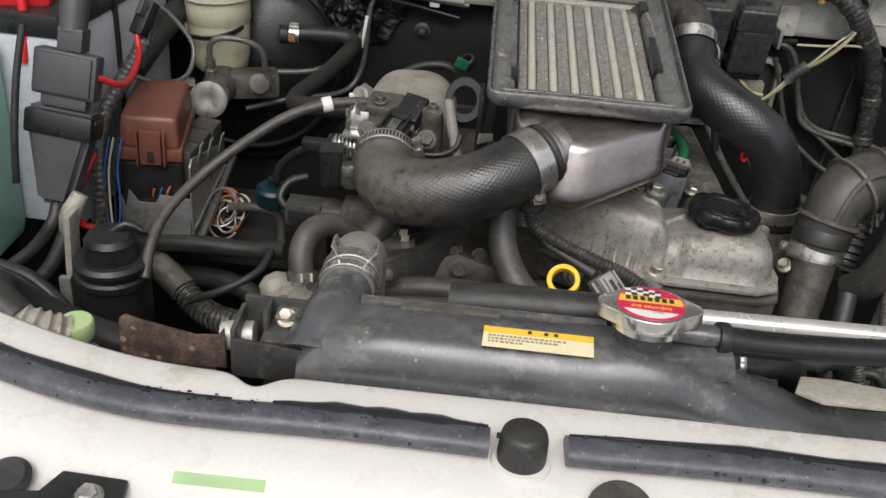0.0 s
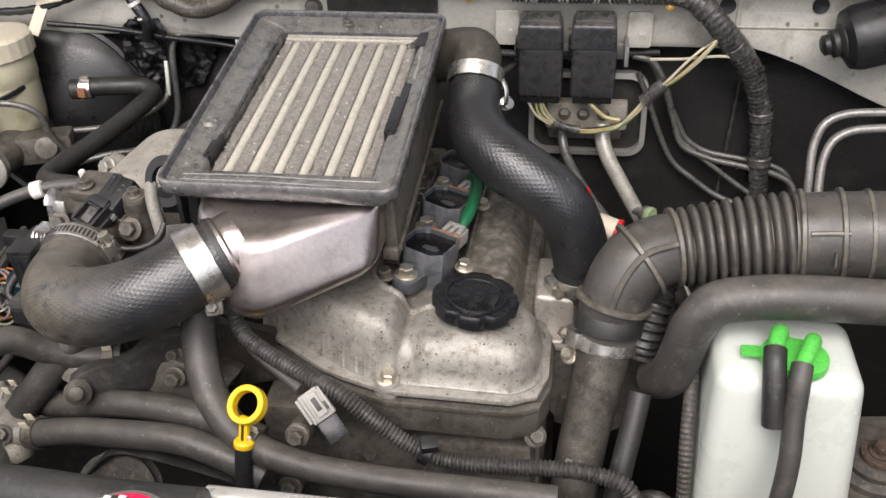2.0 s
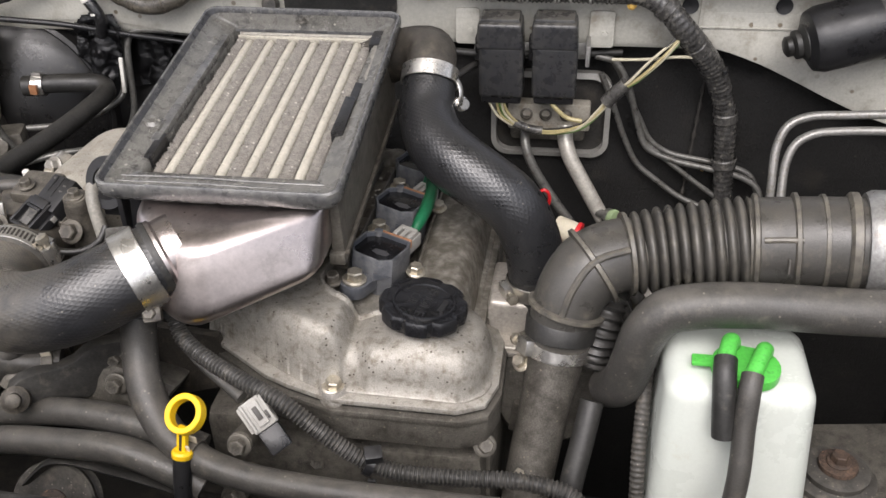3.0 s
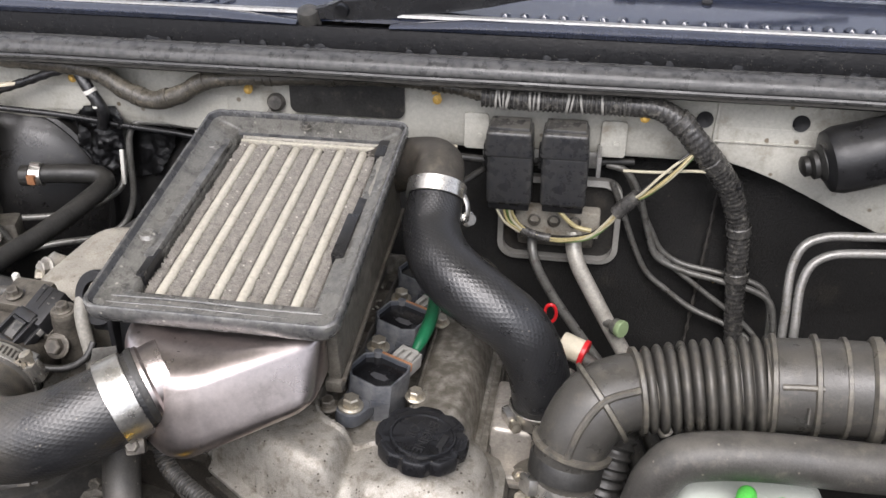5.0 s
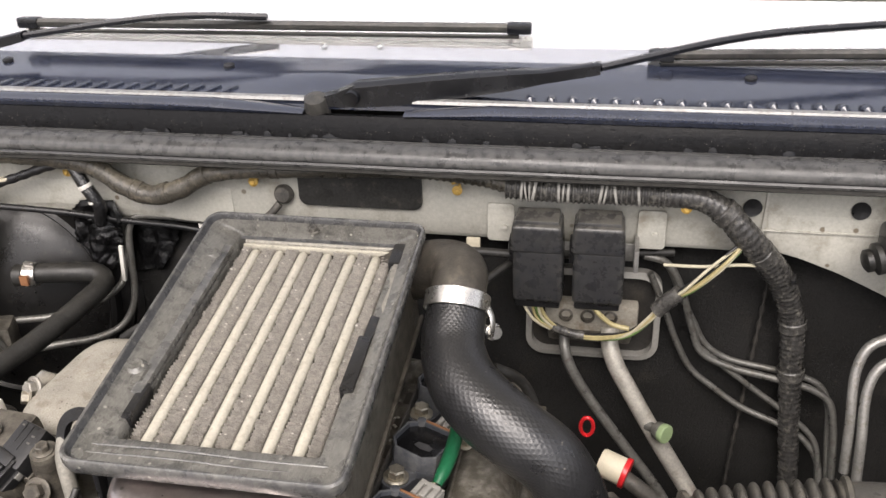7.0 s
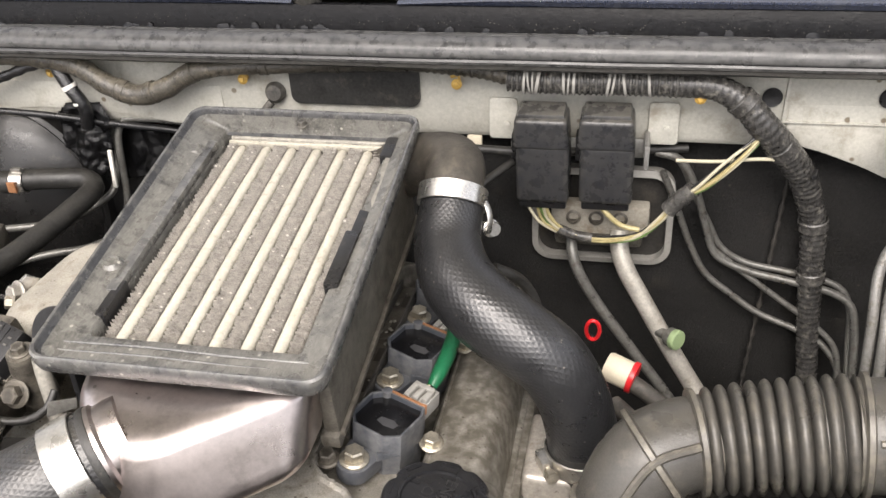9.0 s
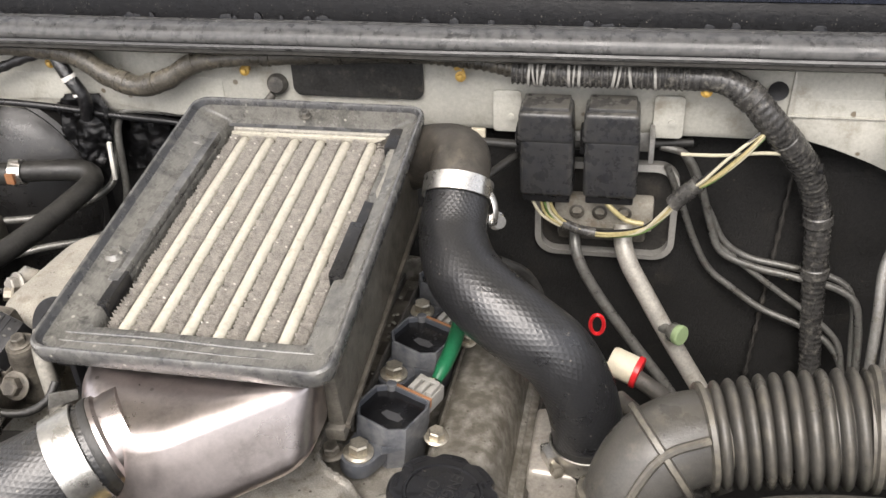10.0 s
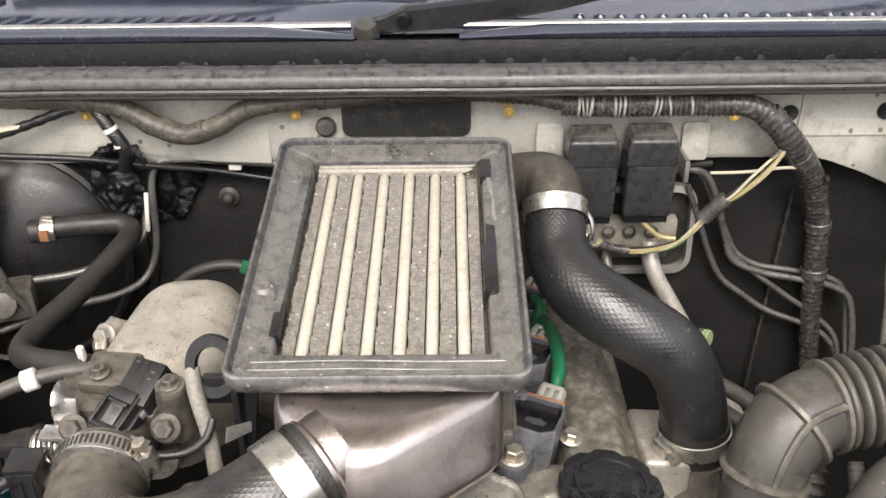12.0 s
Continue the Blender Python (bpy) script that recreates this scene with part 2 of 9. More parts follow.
M_BROWN = material("brown_plastic", (0.165, 0.062, 0.040), 0.45, vary=0.12, dirt=(0.25, 0.13, 0.09), dirt_amount=0.2, dirt_scale=35, bump=0.08)
M_BLUE = material("blue_cloth", (0.02, 0.19, 0.62), 0.6, vary=0.2, bump=0.1)
M_TEAL = material("teal_plastic", (0.004, 0.022, 0.028), 0.4, vary=0.15, bump=0.05)
M_MINT = material("mint_coolant", (0.28, 0.52, 0.42), 0.4, vary=0.1, bump=0.05)
M_RUST = material("rusted_steel", (0.115, 0.075, 0.052), 0.7, 0.1, vary=0.7, dirt=(0.020, 0.017, 0.016), dirt_amount=0.6, dirt_scale=45, fine=600, bump=1.0, specks=((0.30, 0.17, 0.09), 140, 0.30))
M_SHEET = material("galvanised_sheet", (0.36, 0.355, 0.34), 0.4, 0.65, vary=0.2, dirt=(0.2, 0.175, 0.145), dirt_amount=0.28, dirt_scale=50)
M_COIL = material("coil_plastic", (0.055, 0.060, 0.070), 0.40, vary=0.2, bump=0.15, dirt=(0.12, 0.12, 0.118), dirt_amount=0.2, dirt_scale=80, worn=((0.19, 0.19, 0.19), 0.7))
M_GLOSS = material("gloss_black_plastic", (0.010, 0.010, 0.011), 0.27, vary=0.3, bump=0.15, rough_vary=0.1, specks=((0.06, 0.055, 0.047), 420, 0.03))
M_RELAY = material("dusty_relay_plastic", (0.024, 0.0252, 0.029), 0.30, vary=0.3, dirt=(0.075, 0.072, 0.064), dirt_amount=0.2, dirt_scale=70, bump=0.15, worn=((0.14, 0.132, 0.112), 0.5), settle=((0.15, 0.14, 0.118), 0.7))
M_SHIELD = material("heat_stained_shield", (0.42, 0.39, 0.345), 0.42, 0.45, vary=0.2, dirt=(0.20, 0.17, 0.13), dirt_amount=0.25, dirt_scale=45, bump=0.2)
M_FUSE = material("fuse_block_plastic", (0.060, 0.060, 0.063), 0.4, vary=0.15, dirt=(0.10, 0.095, 0.085), dirt_amount=0.15, dirt_scale=40, bump=0.15)
M_TAN = material("mud_stained_sheet", (0.34, 0.315, 0.265), 0.55, vary=0.2, dirt=(0.19, 0.145, 0.095), dirt_amount=0.35, dirt_scale=30, bump=0.15)
M_DISC = material("printed_red", (0.58, 0.015, 0.07), 0.3, vary=0.06, bump=0.03)
M_DUST_HOSE = material("dust_caked_rubber", (0.20, 0.19, 0.165), 0.55, vary=0.22, dirt=(0.32, 0.30, 0.255), dirt_amount=0.3, dirt_scale=50, bump=0.25)
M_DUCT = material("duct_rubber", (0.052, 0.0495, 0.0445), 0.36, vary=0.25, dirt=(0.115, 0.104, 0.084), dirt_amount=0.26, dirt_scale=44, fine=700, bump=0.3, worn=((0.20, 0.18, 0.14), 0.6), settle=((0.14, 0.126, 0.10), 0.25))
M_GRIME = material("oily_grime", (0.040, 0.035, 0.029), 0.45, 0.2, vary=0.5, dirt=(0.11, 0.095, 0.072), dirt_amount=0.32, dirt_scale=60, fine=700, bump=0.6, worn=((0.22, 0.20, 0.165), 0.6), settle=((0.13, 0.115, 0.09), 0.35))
M_POTTING = material("coil_resin", (0.008, 0.008, 0.009), 0.25, vary=0.3, bump=0.1)
M_COPPER = material("copper_tone", (0.42, 0.20, 0.10), 0.4, 0.4, vary=0.2, bump=0.1)
M_GREY = material("grey_connector", (0.30, 0.29, 0.265), 0.5, vary=0.12, bump=0.05)
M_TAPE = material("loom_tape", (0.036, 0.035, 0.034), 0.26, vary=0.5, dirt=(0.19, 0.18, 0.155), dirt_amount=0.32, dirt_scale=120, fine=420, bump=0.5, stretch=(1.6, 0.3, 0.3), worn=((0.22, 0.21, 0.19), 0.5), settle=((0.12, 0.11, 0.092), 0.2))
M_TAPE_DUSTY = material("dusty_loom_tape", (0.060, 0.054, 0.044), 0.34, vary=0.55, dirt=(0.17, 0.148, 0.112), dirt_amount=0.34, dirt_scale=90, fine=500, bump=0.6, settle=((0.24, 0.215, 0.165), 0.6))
M_FOIL = material("black_tape_foil", (0.010, 0.010, 0.011), 0.12, vary=0.4, fine=160, bump=0.7, bump_dist=0.002, spec=0.9, rough_vary=0.05)
M_RADIATOR = material("radiator_tank_plastic", (0.055, 0.056, 0.058), 0.28, vary=0.25, dirt=(0.20, 0.193, 0.177), dirt_amount=0.27, dirt_scale=18, spec=0.75, bump=0.14, specks=((0.24, 0.225, 0.19), 300, 0.05), worn=((0.20, 0.19, 0.17), 0.6))
M_WIRE_Y = material("wire_cream", (0.40, 0.34, 0.17), 0.42, vary=0.2, bump=0.03)
M_WIRE_W = material("wire_white", (0.50, 0.46, 0.34), 0.45, vary=0.1, bump=0.03)
M_WIRE_G = material("wire_green", (0.12, 0.20, 0.06), 0.45, vary=0.1, bump=0.03)
M_WIRE_K = material("wire_black", (0.02, 0.02, 0.02), 0.42, vary=0.2, bump=0.03)
M_WIRE_B = material("wire_blue", (0.02, 0.10, 0.35), 0.42, vary=0.2, bump=0.03)
M_WIRE_O = material("wire_orange", (0.45, 0.12, 0.03), 0.42, vary=0.2, bump=0.03)
M_COWL = material("cowl_plastic", (0.024, 0.029, 0.047), 0.13, vary=0.3, dirt=(0.05, 0.055, 0.068), dirt_amount=0.25, dirt_scale=30, bump=0.05, spec=0.85, rough_vary=0.09, coat=0.5)
M_WIPER = material("wiper_paint", (0.009, 0.0095, 0.0115), 0.24, vary=0.25, bump=0.06, spec=0.6, specks=((0.09, 0.09, 0.09), 300, 0.02))
M_COWL_DUSTY = material("cowl_strip_wet", (0.006, 0.006, 0.0068), 0.30, vary=0.45, dirt=(0.020, 0.019, 0.0175), dirt_amount=0.20, dirt_scale=60, bump=0.3, rough_vary=0.2, spec=0.15, stretch=(0.4, 1, 1))
M_SEALSTRIP = material("cowl_seal_rubber", (0.040, 0.040, 0.0402), 0.33, vary=0.22, dirt=(0.075, 0.073, 0.069), dirt_amount=0.12, dirt_scale=70, bump=0.22, stretch=(0.05, 1, 1), worn=((0.30, 0.295, 0.28), 0.8), specks=((0.13, 0.125, 0.115), 300, 0.04))
M_FRONTSEAL = material("wet_bonnet_seal", (0.064, 0.065, 0.076), 0.36, vary=0.3, dirt=(0.12, 0.12, 0.135), dirt_amount=0.38, dirt_scale=36, bump=0.45, specks=((0.17, 0.17, 0.185), 420, 0.14))
M_CHROME = material("nickel_plate", (0.68, 0.66, 0.61), 0.22, 0.95, vary=0.06, bump=0.03)
M_SILVER = material("silver_paint_tube", (0.56, 0.545, 0.51), 0.32, 0.5, vary=0.06, bump=0.03, dirt=(0.4, 0.37, 0.32), dirt_amount=0.15, dirt_scale=30)
M_LABEL_Y = material("label_yellow", (0.80, 0.50, 0.05), 0.4, vary=0.05, bump=0.02)
M_LABEL_C = material("label_cream", (0.74, 0.66, 0.42), 0.4, vary=0.05, bump=0.02)
M_INK = material("label_ink", (0.03, 0.025, 0.02), 0.5, vary=0.1, bump=0.02)
M_INK_SOFT = material("label_faded_ink", (0.30, 0.26, 0.19), 0.5, vary=0.1, bump=0.02)
M_BATTERY = material("battery_case", (0.52, 0.55, 0.58), 0.35, vary=0.08, dirt=(0.3, 0.33, 0.38), dirt_amount=0.25, dirt_scale=25, bump=0.05)
M_ASPHALT = material("concrete", (0.33, 0.32, 0.30), 0.8, vary=0.06, dirt_scale=2, fine=60, bump=0.4, bump_dist=0.003)
M_DARK = material("bay_underseal", (0.026, 0.0238, 0.0205), 0.8, vary=0.45, dirt=(0.060, 0.051, 0.040), dirt_amount=0.32, dirt_scale=15)
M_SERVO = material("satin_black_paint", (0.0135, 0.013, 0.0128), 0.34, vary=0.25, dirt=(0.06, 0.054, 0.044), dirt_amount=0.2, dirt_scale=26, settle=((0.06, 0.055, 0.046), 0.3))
M_WATER = material("water_film", (0.02, 0.021, 0.024), 0.08, vary=0.1, bump=0.02, fine=60)
M_GREEN_MARK = material("green_crayon", (0.27, 0.54, 0.13), 0.6, vary=0.3, bump=0.05, dirt=(0.50, 0.56, 0.40), dirt_amount=0.25, dirt_scale=120)


def dusted_shaded(m, axis, lo, hi, col):
    """Lays a colour over a material, growing along one axis and broken up by noise: settled dust on hoses, grime and
    shade on the cam cover.
    """
    nt = m.node_tree
    N, L = nt.nodes, nt.links
    b = N["Principled BSDF"]
    old = b.inputs["Base Color"].links[0].from_socket
    tc = N.new("ShaderNodeTexCoord")
    sp = N.new("ShaderNodeSeparateXYZ"); L.new(tc.outputs["Object"], sp.inputs[0])
    mr = N.new("ShaderNodeMapRange")
    mr.inputs["From Min"].default_value, mr.inputs["From Max"].default_value = lo, hi
    L.new(sp.outputs[axis], mr.inputs[0])
    nz_ = N.new("ShaderNodeTexNoise"); nz_.inputs["Scale"].default_value, nz_.inputs["Detail"].default_value = 120, 8
    L.new(tc.outputs["Object"], nz_.inputs["Vector"])
    r2 = N.new("ShaderNodeMapRange")
    r2.inputs["From Min"].default_value, r2.inputs["From Max"].default_value = 0.25, 0.6
    L.new(nz_.outputs[0], r2.inputs[0])
    mu = N.new("ShaderNodeMath"); mu.operation = "MULTIPLY"
    L.new(mr.outputs[0], mu.inputs[0]); L.new(r2.outputs[0], mu.inputs[1])
    mx = N.new("ShaderNodeMix"); mx.data_type = "RGBA"
    L.new(mu.outputs[0], mx.inputs[0]); L.new(old, mx.inputs[6])
    mx.inputs[7].default_value = (*col, 1)
    L.new(mx.outputs[2], b.inputs["Base Color"])


dusted_shaded(M_SILICONE_DUSTY, 0, 0.015, -0.075, (0.125, 0.110, 0.083))
# rear of the cam cover: grime, with the shade below the hose painted in
dusted_shaded(M_COVER, 1, 0.735, 0.80, (0.12, 0.108, 0.085))
dusted_shaded(M_SILICONE, 0, -0.055, -0.12, (0.085, 0.076, 0.060))
_mk = M_GREEN_MARK.node_tree
_al = _mk.nodes.new("ShaderNodeMapRange")
_al.inputs["From Min"].default_value, _al.inputs["From Max"].default_value = 0.38, 0.64
_an = _mk.nodes.new("ShaderNodeTexNoise")
_an.inputs["Scale"].default_value, _an.inputs["Detail"].default_value = 70, 6
_mk.links.new(_an.outputs[0], _al.inputs[0])
_mk.links.new(_al.outputs[0], _mk.nodes["Principled BSDF"].inputs["Alpha"])


def glass_material(name, tint, rough=0.0):
    m = bpy.data.materials.new(name)
    m.use_nodes = True
    b = m.node_tree.nodes["Principled BSDF"]
    b.inputs["Base Color"].default_value = (*tint, 1)
    b.inputs["Roughness"].default_value = rough
    b.inputs["Transmission Weight"].default_value = 1.0
    b.inputs["IOR"].default_value = 1.5
    return m


M_GLASS = glass_material("windscreen_glass", (0.97, 0.99, 0.98))
M_DROP = glass_material("water_drop", (0.95, 0.95, 0.95))


# ---------------------------------------------------------------- mesh helpers
def finish(bm, angle=38):
    bm.normal_update()
    lim = radians(angle)
    for fc in bm.faces:
        fc.smooth = True
    for e in bm.edges:
        if len(e.link_faces) == 2 and e.calc_face_angle(0) > lim:
            e.smooth = False


def link(name, bm, mat, angle=38):
    finish(bm, angle)
    me = bpy.data.meshes.new(name)
    bm.to_mesh(me)
    bm.free()
    for x in (mat if isinstance(mat, (list, tuple)) else [mat]):
        me.materials.append(x)
    return new(name, me)


def thing(name, label, category, group="", kind="", base=(0, 0, 0)):
    ob = new(name)
    ob.empty_display_size = 0.02
    ob.location = base
    bpy.context.view_layer.update()
    return tagged(ob, label, category, group, kind)


def part(name, bm, mat, parent, label="", angle=38):
    ob = link(name, bm, mat, angle)
    ob.parent = parent
    inv = Matrix.Identity(4)
    p = parent
    while p:
        inv = inv @ Matrix.Translation(p.location).inverted() if p.parent is None else inv
        p = p.parent
    ob.matrix_parent_inverse = inv if parent.parent is None else Matrix.Identity(4)
    return tagged(ob, label)


def solo(name, bm, mat, label, category, group="", kind="", angle=38):
    return tagged(link(name, bm, mat, angle), label, category, group, kind)


def aim(loc, z, spin=0.0):
    """A pose at loc whose z axis points along z."""
    q = Vector(z).normalized().to_track_quat("Z", "Y")
    return Matrix.Translation(loc) @ q.to_matrix().to_4x4() @ Matrix.Rotation(radians(spin), 4, "Z")


def flat(loc, normal, spin=0.0):
    """A pose at loc whose z axis is normal and whose x axis keeps to the world's x."""
    z = Vector(normal).normalized()
    x = (Vector((1, 0, 0)) - z * z.x).normalized()
    return Matrix.Translation(loc) @ Matrix((x, z.cross(x), z)).transposed().to_4x4() @ Matrix.Rotation(radians(spin), 4, "Z")


def box(sx, sy, sz, m=None, bevel=0.0, seg=2, bm=None, taper=1.0):
    """A box centred on its base, bevelled, of those sizes."""
    b = bmesh.new()
    bmesh.ops.create_cube(b, size=1.0)
    for v in b.verts:
        k = taper if v.co.z > 0 else 1.0
        v.co = Vector((v.co.x * sx * k, v.co.y * sy * k, (v.co.z + 0.5) * sz))
    if bevel:
        bmesh.ops.bevel(b, geom=b.edges[:], offset=bevel, segments=seg, profile=0.6, affect="EDGES", clamp_overlap=True)
    return into(b, m, bm)


def into(b, m=None, bm=None):
    if m is not None:
        b.transform(m)
    if bm is None:
        return b
    me = bpy.data.meshes.new("tmp")
    b.to_mesh(me)
    b.free()
    bm.from_mesh(me)
    bpy.data.meshes.remove(me)
    return bm


def lathe(profile, seg=32, m=None, bm=None, lobes=0, depth=0.0, closed=True):
    b = bmesh.new()
    rings = []
    for r, z in profile:
        ring = []
        for i in range(seg):
            a = 2 * math.pi * i / seg
            rr = r
            if lobes and r > 0:
                c = math.cos(lobes * a)
                rr = r - depth * max(0.0, c) ** 2
            ring.append(b.verts.new((rr * math.cos(a), rr * math.sin(a), z)))
        rings.append(ring)
    for p, q in zip(rings, rings[1:]):
        for i in range(seg):
            j = (i + 1) % seg
            b.faces.new((p[i], p[j], q[j], q[i]))
    if closed:
        b.faces.new(list(reversed(rings[0])))
        b.faces.new(rings[-1])
    bmesh.ops.recalc_face_normals(b, faces=b.faces[:])
    return into(b, m, bm)


def prism(outline, h, m=None, bevel=0.0, seg=2, bm=None):
    b = bmesh.new()
    lo = [b.verts.new((x, y, 0)) for x, y in outline]
    hi = [b.verts.new((x, y, h)) for x, y in outline]
    n = len(lo)
    b.faces.new(list(reversed(lo)))
    b.faces.new(hi)
    for i in range(n):
        j = (i + 1) % n
        b.faces.new((lo[i], lo[j], hi[j], hi[i]))
    bmesh.ops.recalc_face_normals(b, faces=b.faces[:])
    if bevel:
        bmesh.ops.bevel(b, geom=b.edges[:], offset=bevel, segments=seg, profile=0.6, affect="EDGES", clamp_overlap=True)
    return into(b, m, bm)


def rrect(x0, y0, x1, y1, r, n=5):
    pts = []
    for cx, cy, a0 in ((x1 - r, y1 - r, 0), (x0 + r, y1 - r, 90), (x0 + r, y0 + r, 180), (x1 - r, y0 + r, 270)):
        for i in range(n + 1):
            a = radians(a0 + 90 * i / n)
            pts.append((cx + r * math.cos(a), cy + r * math.sin(a)))
    return pts


def spline(pts, step=0.004):
    """Points along a smooth curve through pts, and how far along the list each lies."""
    P = [Vector(p) for p in pts]
    P = [2 * P[0] - P[1]] + P + [2 * P[-1] - P[-2]]
    out, par = [], []
    for i in range(1, len(P) - 2):
        a, b, c, d = P[i - 1:i + 3]
        n = max(2, int((c - b).length / step))
        t0, t1 = 0.0, max(1e-6, (b - a).length ** 0.5)
        t2 = t1 + max(1e-6, (c - b).length ** 0.5)
        t3 = t2 + max(1e-6, (d - c).length ** 0.5)
        for k in range(n):
            t = t1 + (t2 - t1) * k / n
            a1 = a * ((t1 - t) / (t1 - t0)) + b * ((t - t0) / (t1 - t0))
            a2 = b * ((t2 - t) / (t2 - t1)) + c * ((t - t1) / (t2 - t1))
            a3 = c * ((t3 - t) / (t3 - t2)) + d * ((t - t2) / (t3 - t2))
            b1 = a1 * ((t2 - t) / (t2 - t0)) + a2 * ((t - t0) / (t2 - t0))
            b2 = a2 * ((t3 - t) / (t3 - t1)) + a3 * ((t - t1) / (t3 - t1))
            out.append(b1 * ((t2 - t) / (t2 - t1)) + b2 * ((t - t1) / (t2 - t1)))
            par.append(i - 1 + k / n)
    out.append(P[-2])
    par.append(len(pts) - 1.0)
    return out, par


def tube(pts, r, seg=14, step=0.005, ribs=0.0, rib=0.0, shape=None, bm=None, squash=1.0, wall=0.0, fold=False):
    """A hose along pts. r: a radius or one for each point. ribs: spacing of rings, rib: their height. wall: open ends of that thickness."""
    if ribs:
        step = ribs / (12 if fold else 6)
    path, par = spline(pts, step)
    b = bm or bmesh.new()
    uvl = b.loops.layers.uv.verify()
    rads = r if isinstance(r, (list, tuple)) else [r] * len(pts)
    up = Vector((0.13, 0.31, 0.94)).normalized()
    rings, s = [], 0.0
    for i, p in enumerate(path):
        tan = (path[min(i + 1, len(path) - 1)] - path[max(i - 1, 0)]).normalized()
        side = tan.cross(up)
        if side.length < 1e-4:
            side = tan.cross(Vector((1, 0, 0)))
        side.normalize()
        up = side.cross(tan).normalized()
        if i:
            s += (p - path[i - 1]).length
        k = min(int(par[i]), len(rads) - 2)
        rr = rads[k] + (rads[k + 1] - rads[k]) * (par[i] - k)
        if ribs:
            fq = (s / ribs) % 1.0
            rr += rib * (2.2 * math.sqrt(max(0.0, 1 - (2 * fq - 1) ** 2)) - 1.2) if fold else rib * max(-0.6, math.cos(2 * math.pi * fq))
        if shape:
            rr += shape(s, par[i])
        ring = []
        for j in range(seg):
            a = 2 * math.pi * j / seg
            ring.append(b.verts.new(p + side * (rr * math.cos(a)) + up * (rr * squash * math.sin(a))))
        rings.append((ring, s, rr, p))
    for (p, s0, r0, _), (q, s1, r1, _) in zip(rings, rings[1:]):
        for j in range(seg):
            k = (j + 1) % seg
            f = b.faces.new((p[j], p[k], q[k], q[j]))
            for lp, (jj, ss) in zip(f.loops, ((j, s0), (j + 1, s0), (j + 1, s1), (j, s1))):
                lp[uvl].uv = (2 * math.pi * rads[0] * jj / seg, ss)
    for ring, flip in ((rings[0], True), (rings[-1], False)):
        if wall:
            inner = [b.verts.new(ring[3].lerp(v.co, 1 - wall / ring[2])) for v in ring[0]]
            back = [b.verts.new(v.co + (rings[6][3] - rings[0][3] if flip else rings[-7][3] - rings[-1][3])) for v in inner]
            for j in range(seg):
                k = (j + 1) % seg
                b.faces.new((ring[0][j], ring[0][k], inner[k], inner[j]))
                b.faces.new((inner[j], inner[k], back[k], back[j]))
            b.faces.new(back)
        else:
            b.faces.new(list(reversed(ring[0])) if flip else ring[0])
    bmesh.ops.recalc_face_normals(b, faces=b.faces[:])
    return b


def along(pts, f):
    """Where a hose along pts stands at the fraction f of its length, and which way it runs there."""
    path, _ = spline(pts, 0.001)
    k = min(len(path) - 2, max(1, int(f * (len(path) - 1))))
    return path[k], (path[k + 1] - path[k - 1]).normalized()


def loft(sections):
    """A solid through rings of points, closed at both ends."""
    b = bmesh.new()
    rings = [[b.verts.new(p) for p in ring] for ring in sections]
    k = len(rings[0])
    for p, q in zip(rings, rings[1:]):
        for j in range(k):
            b.faces.new((p[j], p[(j + 1) % k], q[(j + 1) % k], q[j]))
    b.faces.new(list(reversed(rings[0])))
    b.faces.new(rings[-1])
    bmesh.ops.recalc_face_normals(b, faces=b.faces[:])
    return b


def hose(name, pts, r, mat, label, category="hose", group="", **kw):
    return solo(name, tube(pts, r, **kw), mat, label, category, group)


_bolts = {}


def bolt(parent, loc, z, size=0.010, mat=None, spin=0.0, name="bolt"):
    """A hex bolt with a washer face, as a part."""
    mat = mat or M_ZINC
    key = (round(size, 4), mat.name)
    if key not in _bolts:
        b = lathe([(size * 0.72, 0), (size * 0.74, size * 0.12), (size * 0.62, size * 0.2)], 20)
        lathe([(size * 0.5, size * 0.1), (size * 0.5, size * 0.62), (size * 0.42, size * 0.7), (size * 0.22, size * 0.68)], 6, bm=b)
        finish(b, 30)
        me = bpy.data.meshes.new("bolt")
        b.to_mesh(me)
        b.free()
        me.materials.append(mat)
        _bolts[key] = me
    ob = new(name, _bolts[key])
    ob.parent = parent
    base = Matrix.Translation(parent.location).inverted() if parent.parent is None else Matrix.Identity(4)
    ob.matrix_parent_inverse = base
    ob.matrix_basis = aim(loc, z, spin)
    return ob


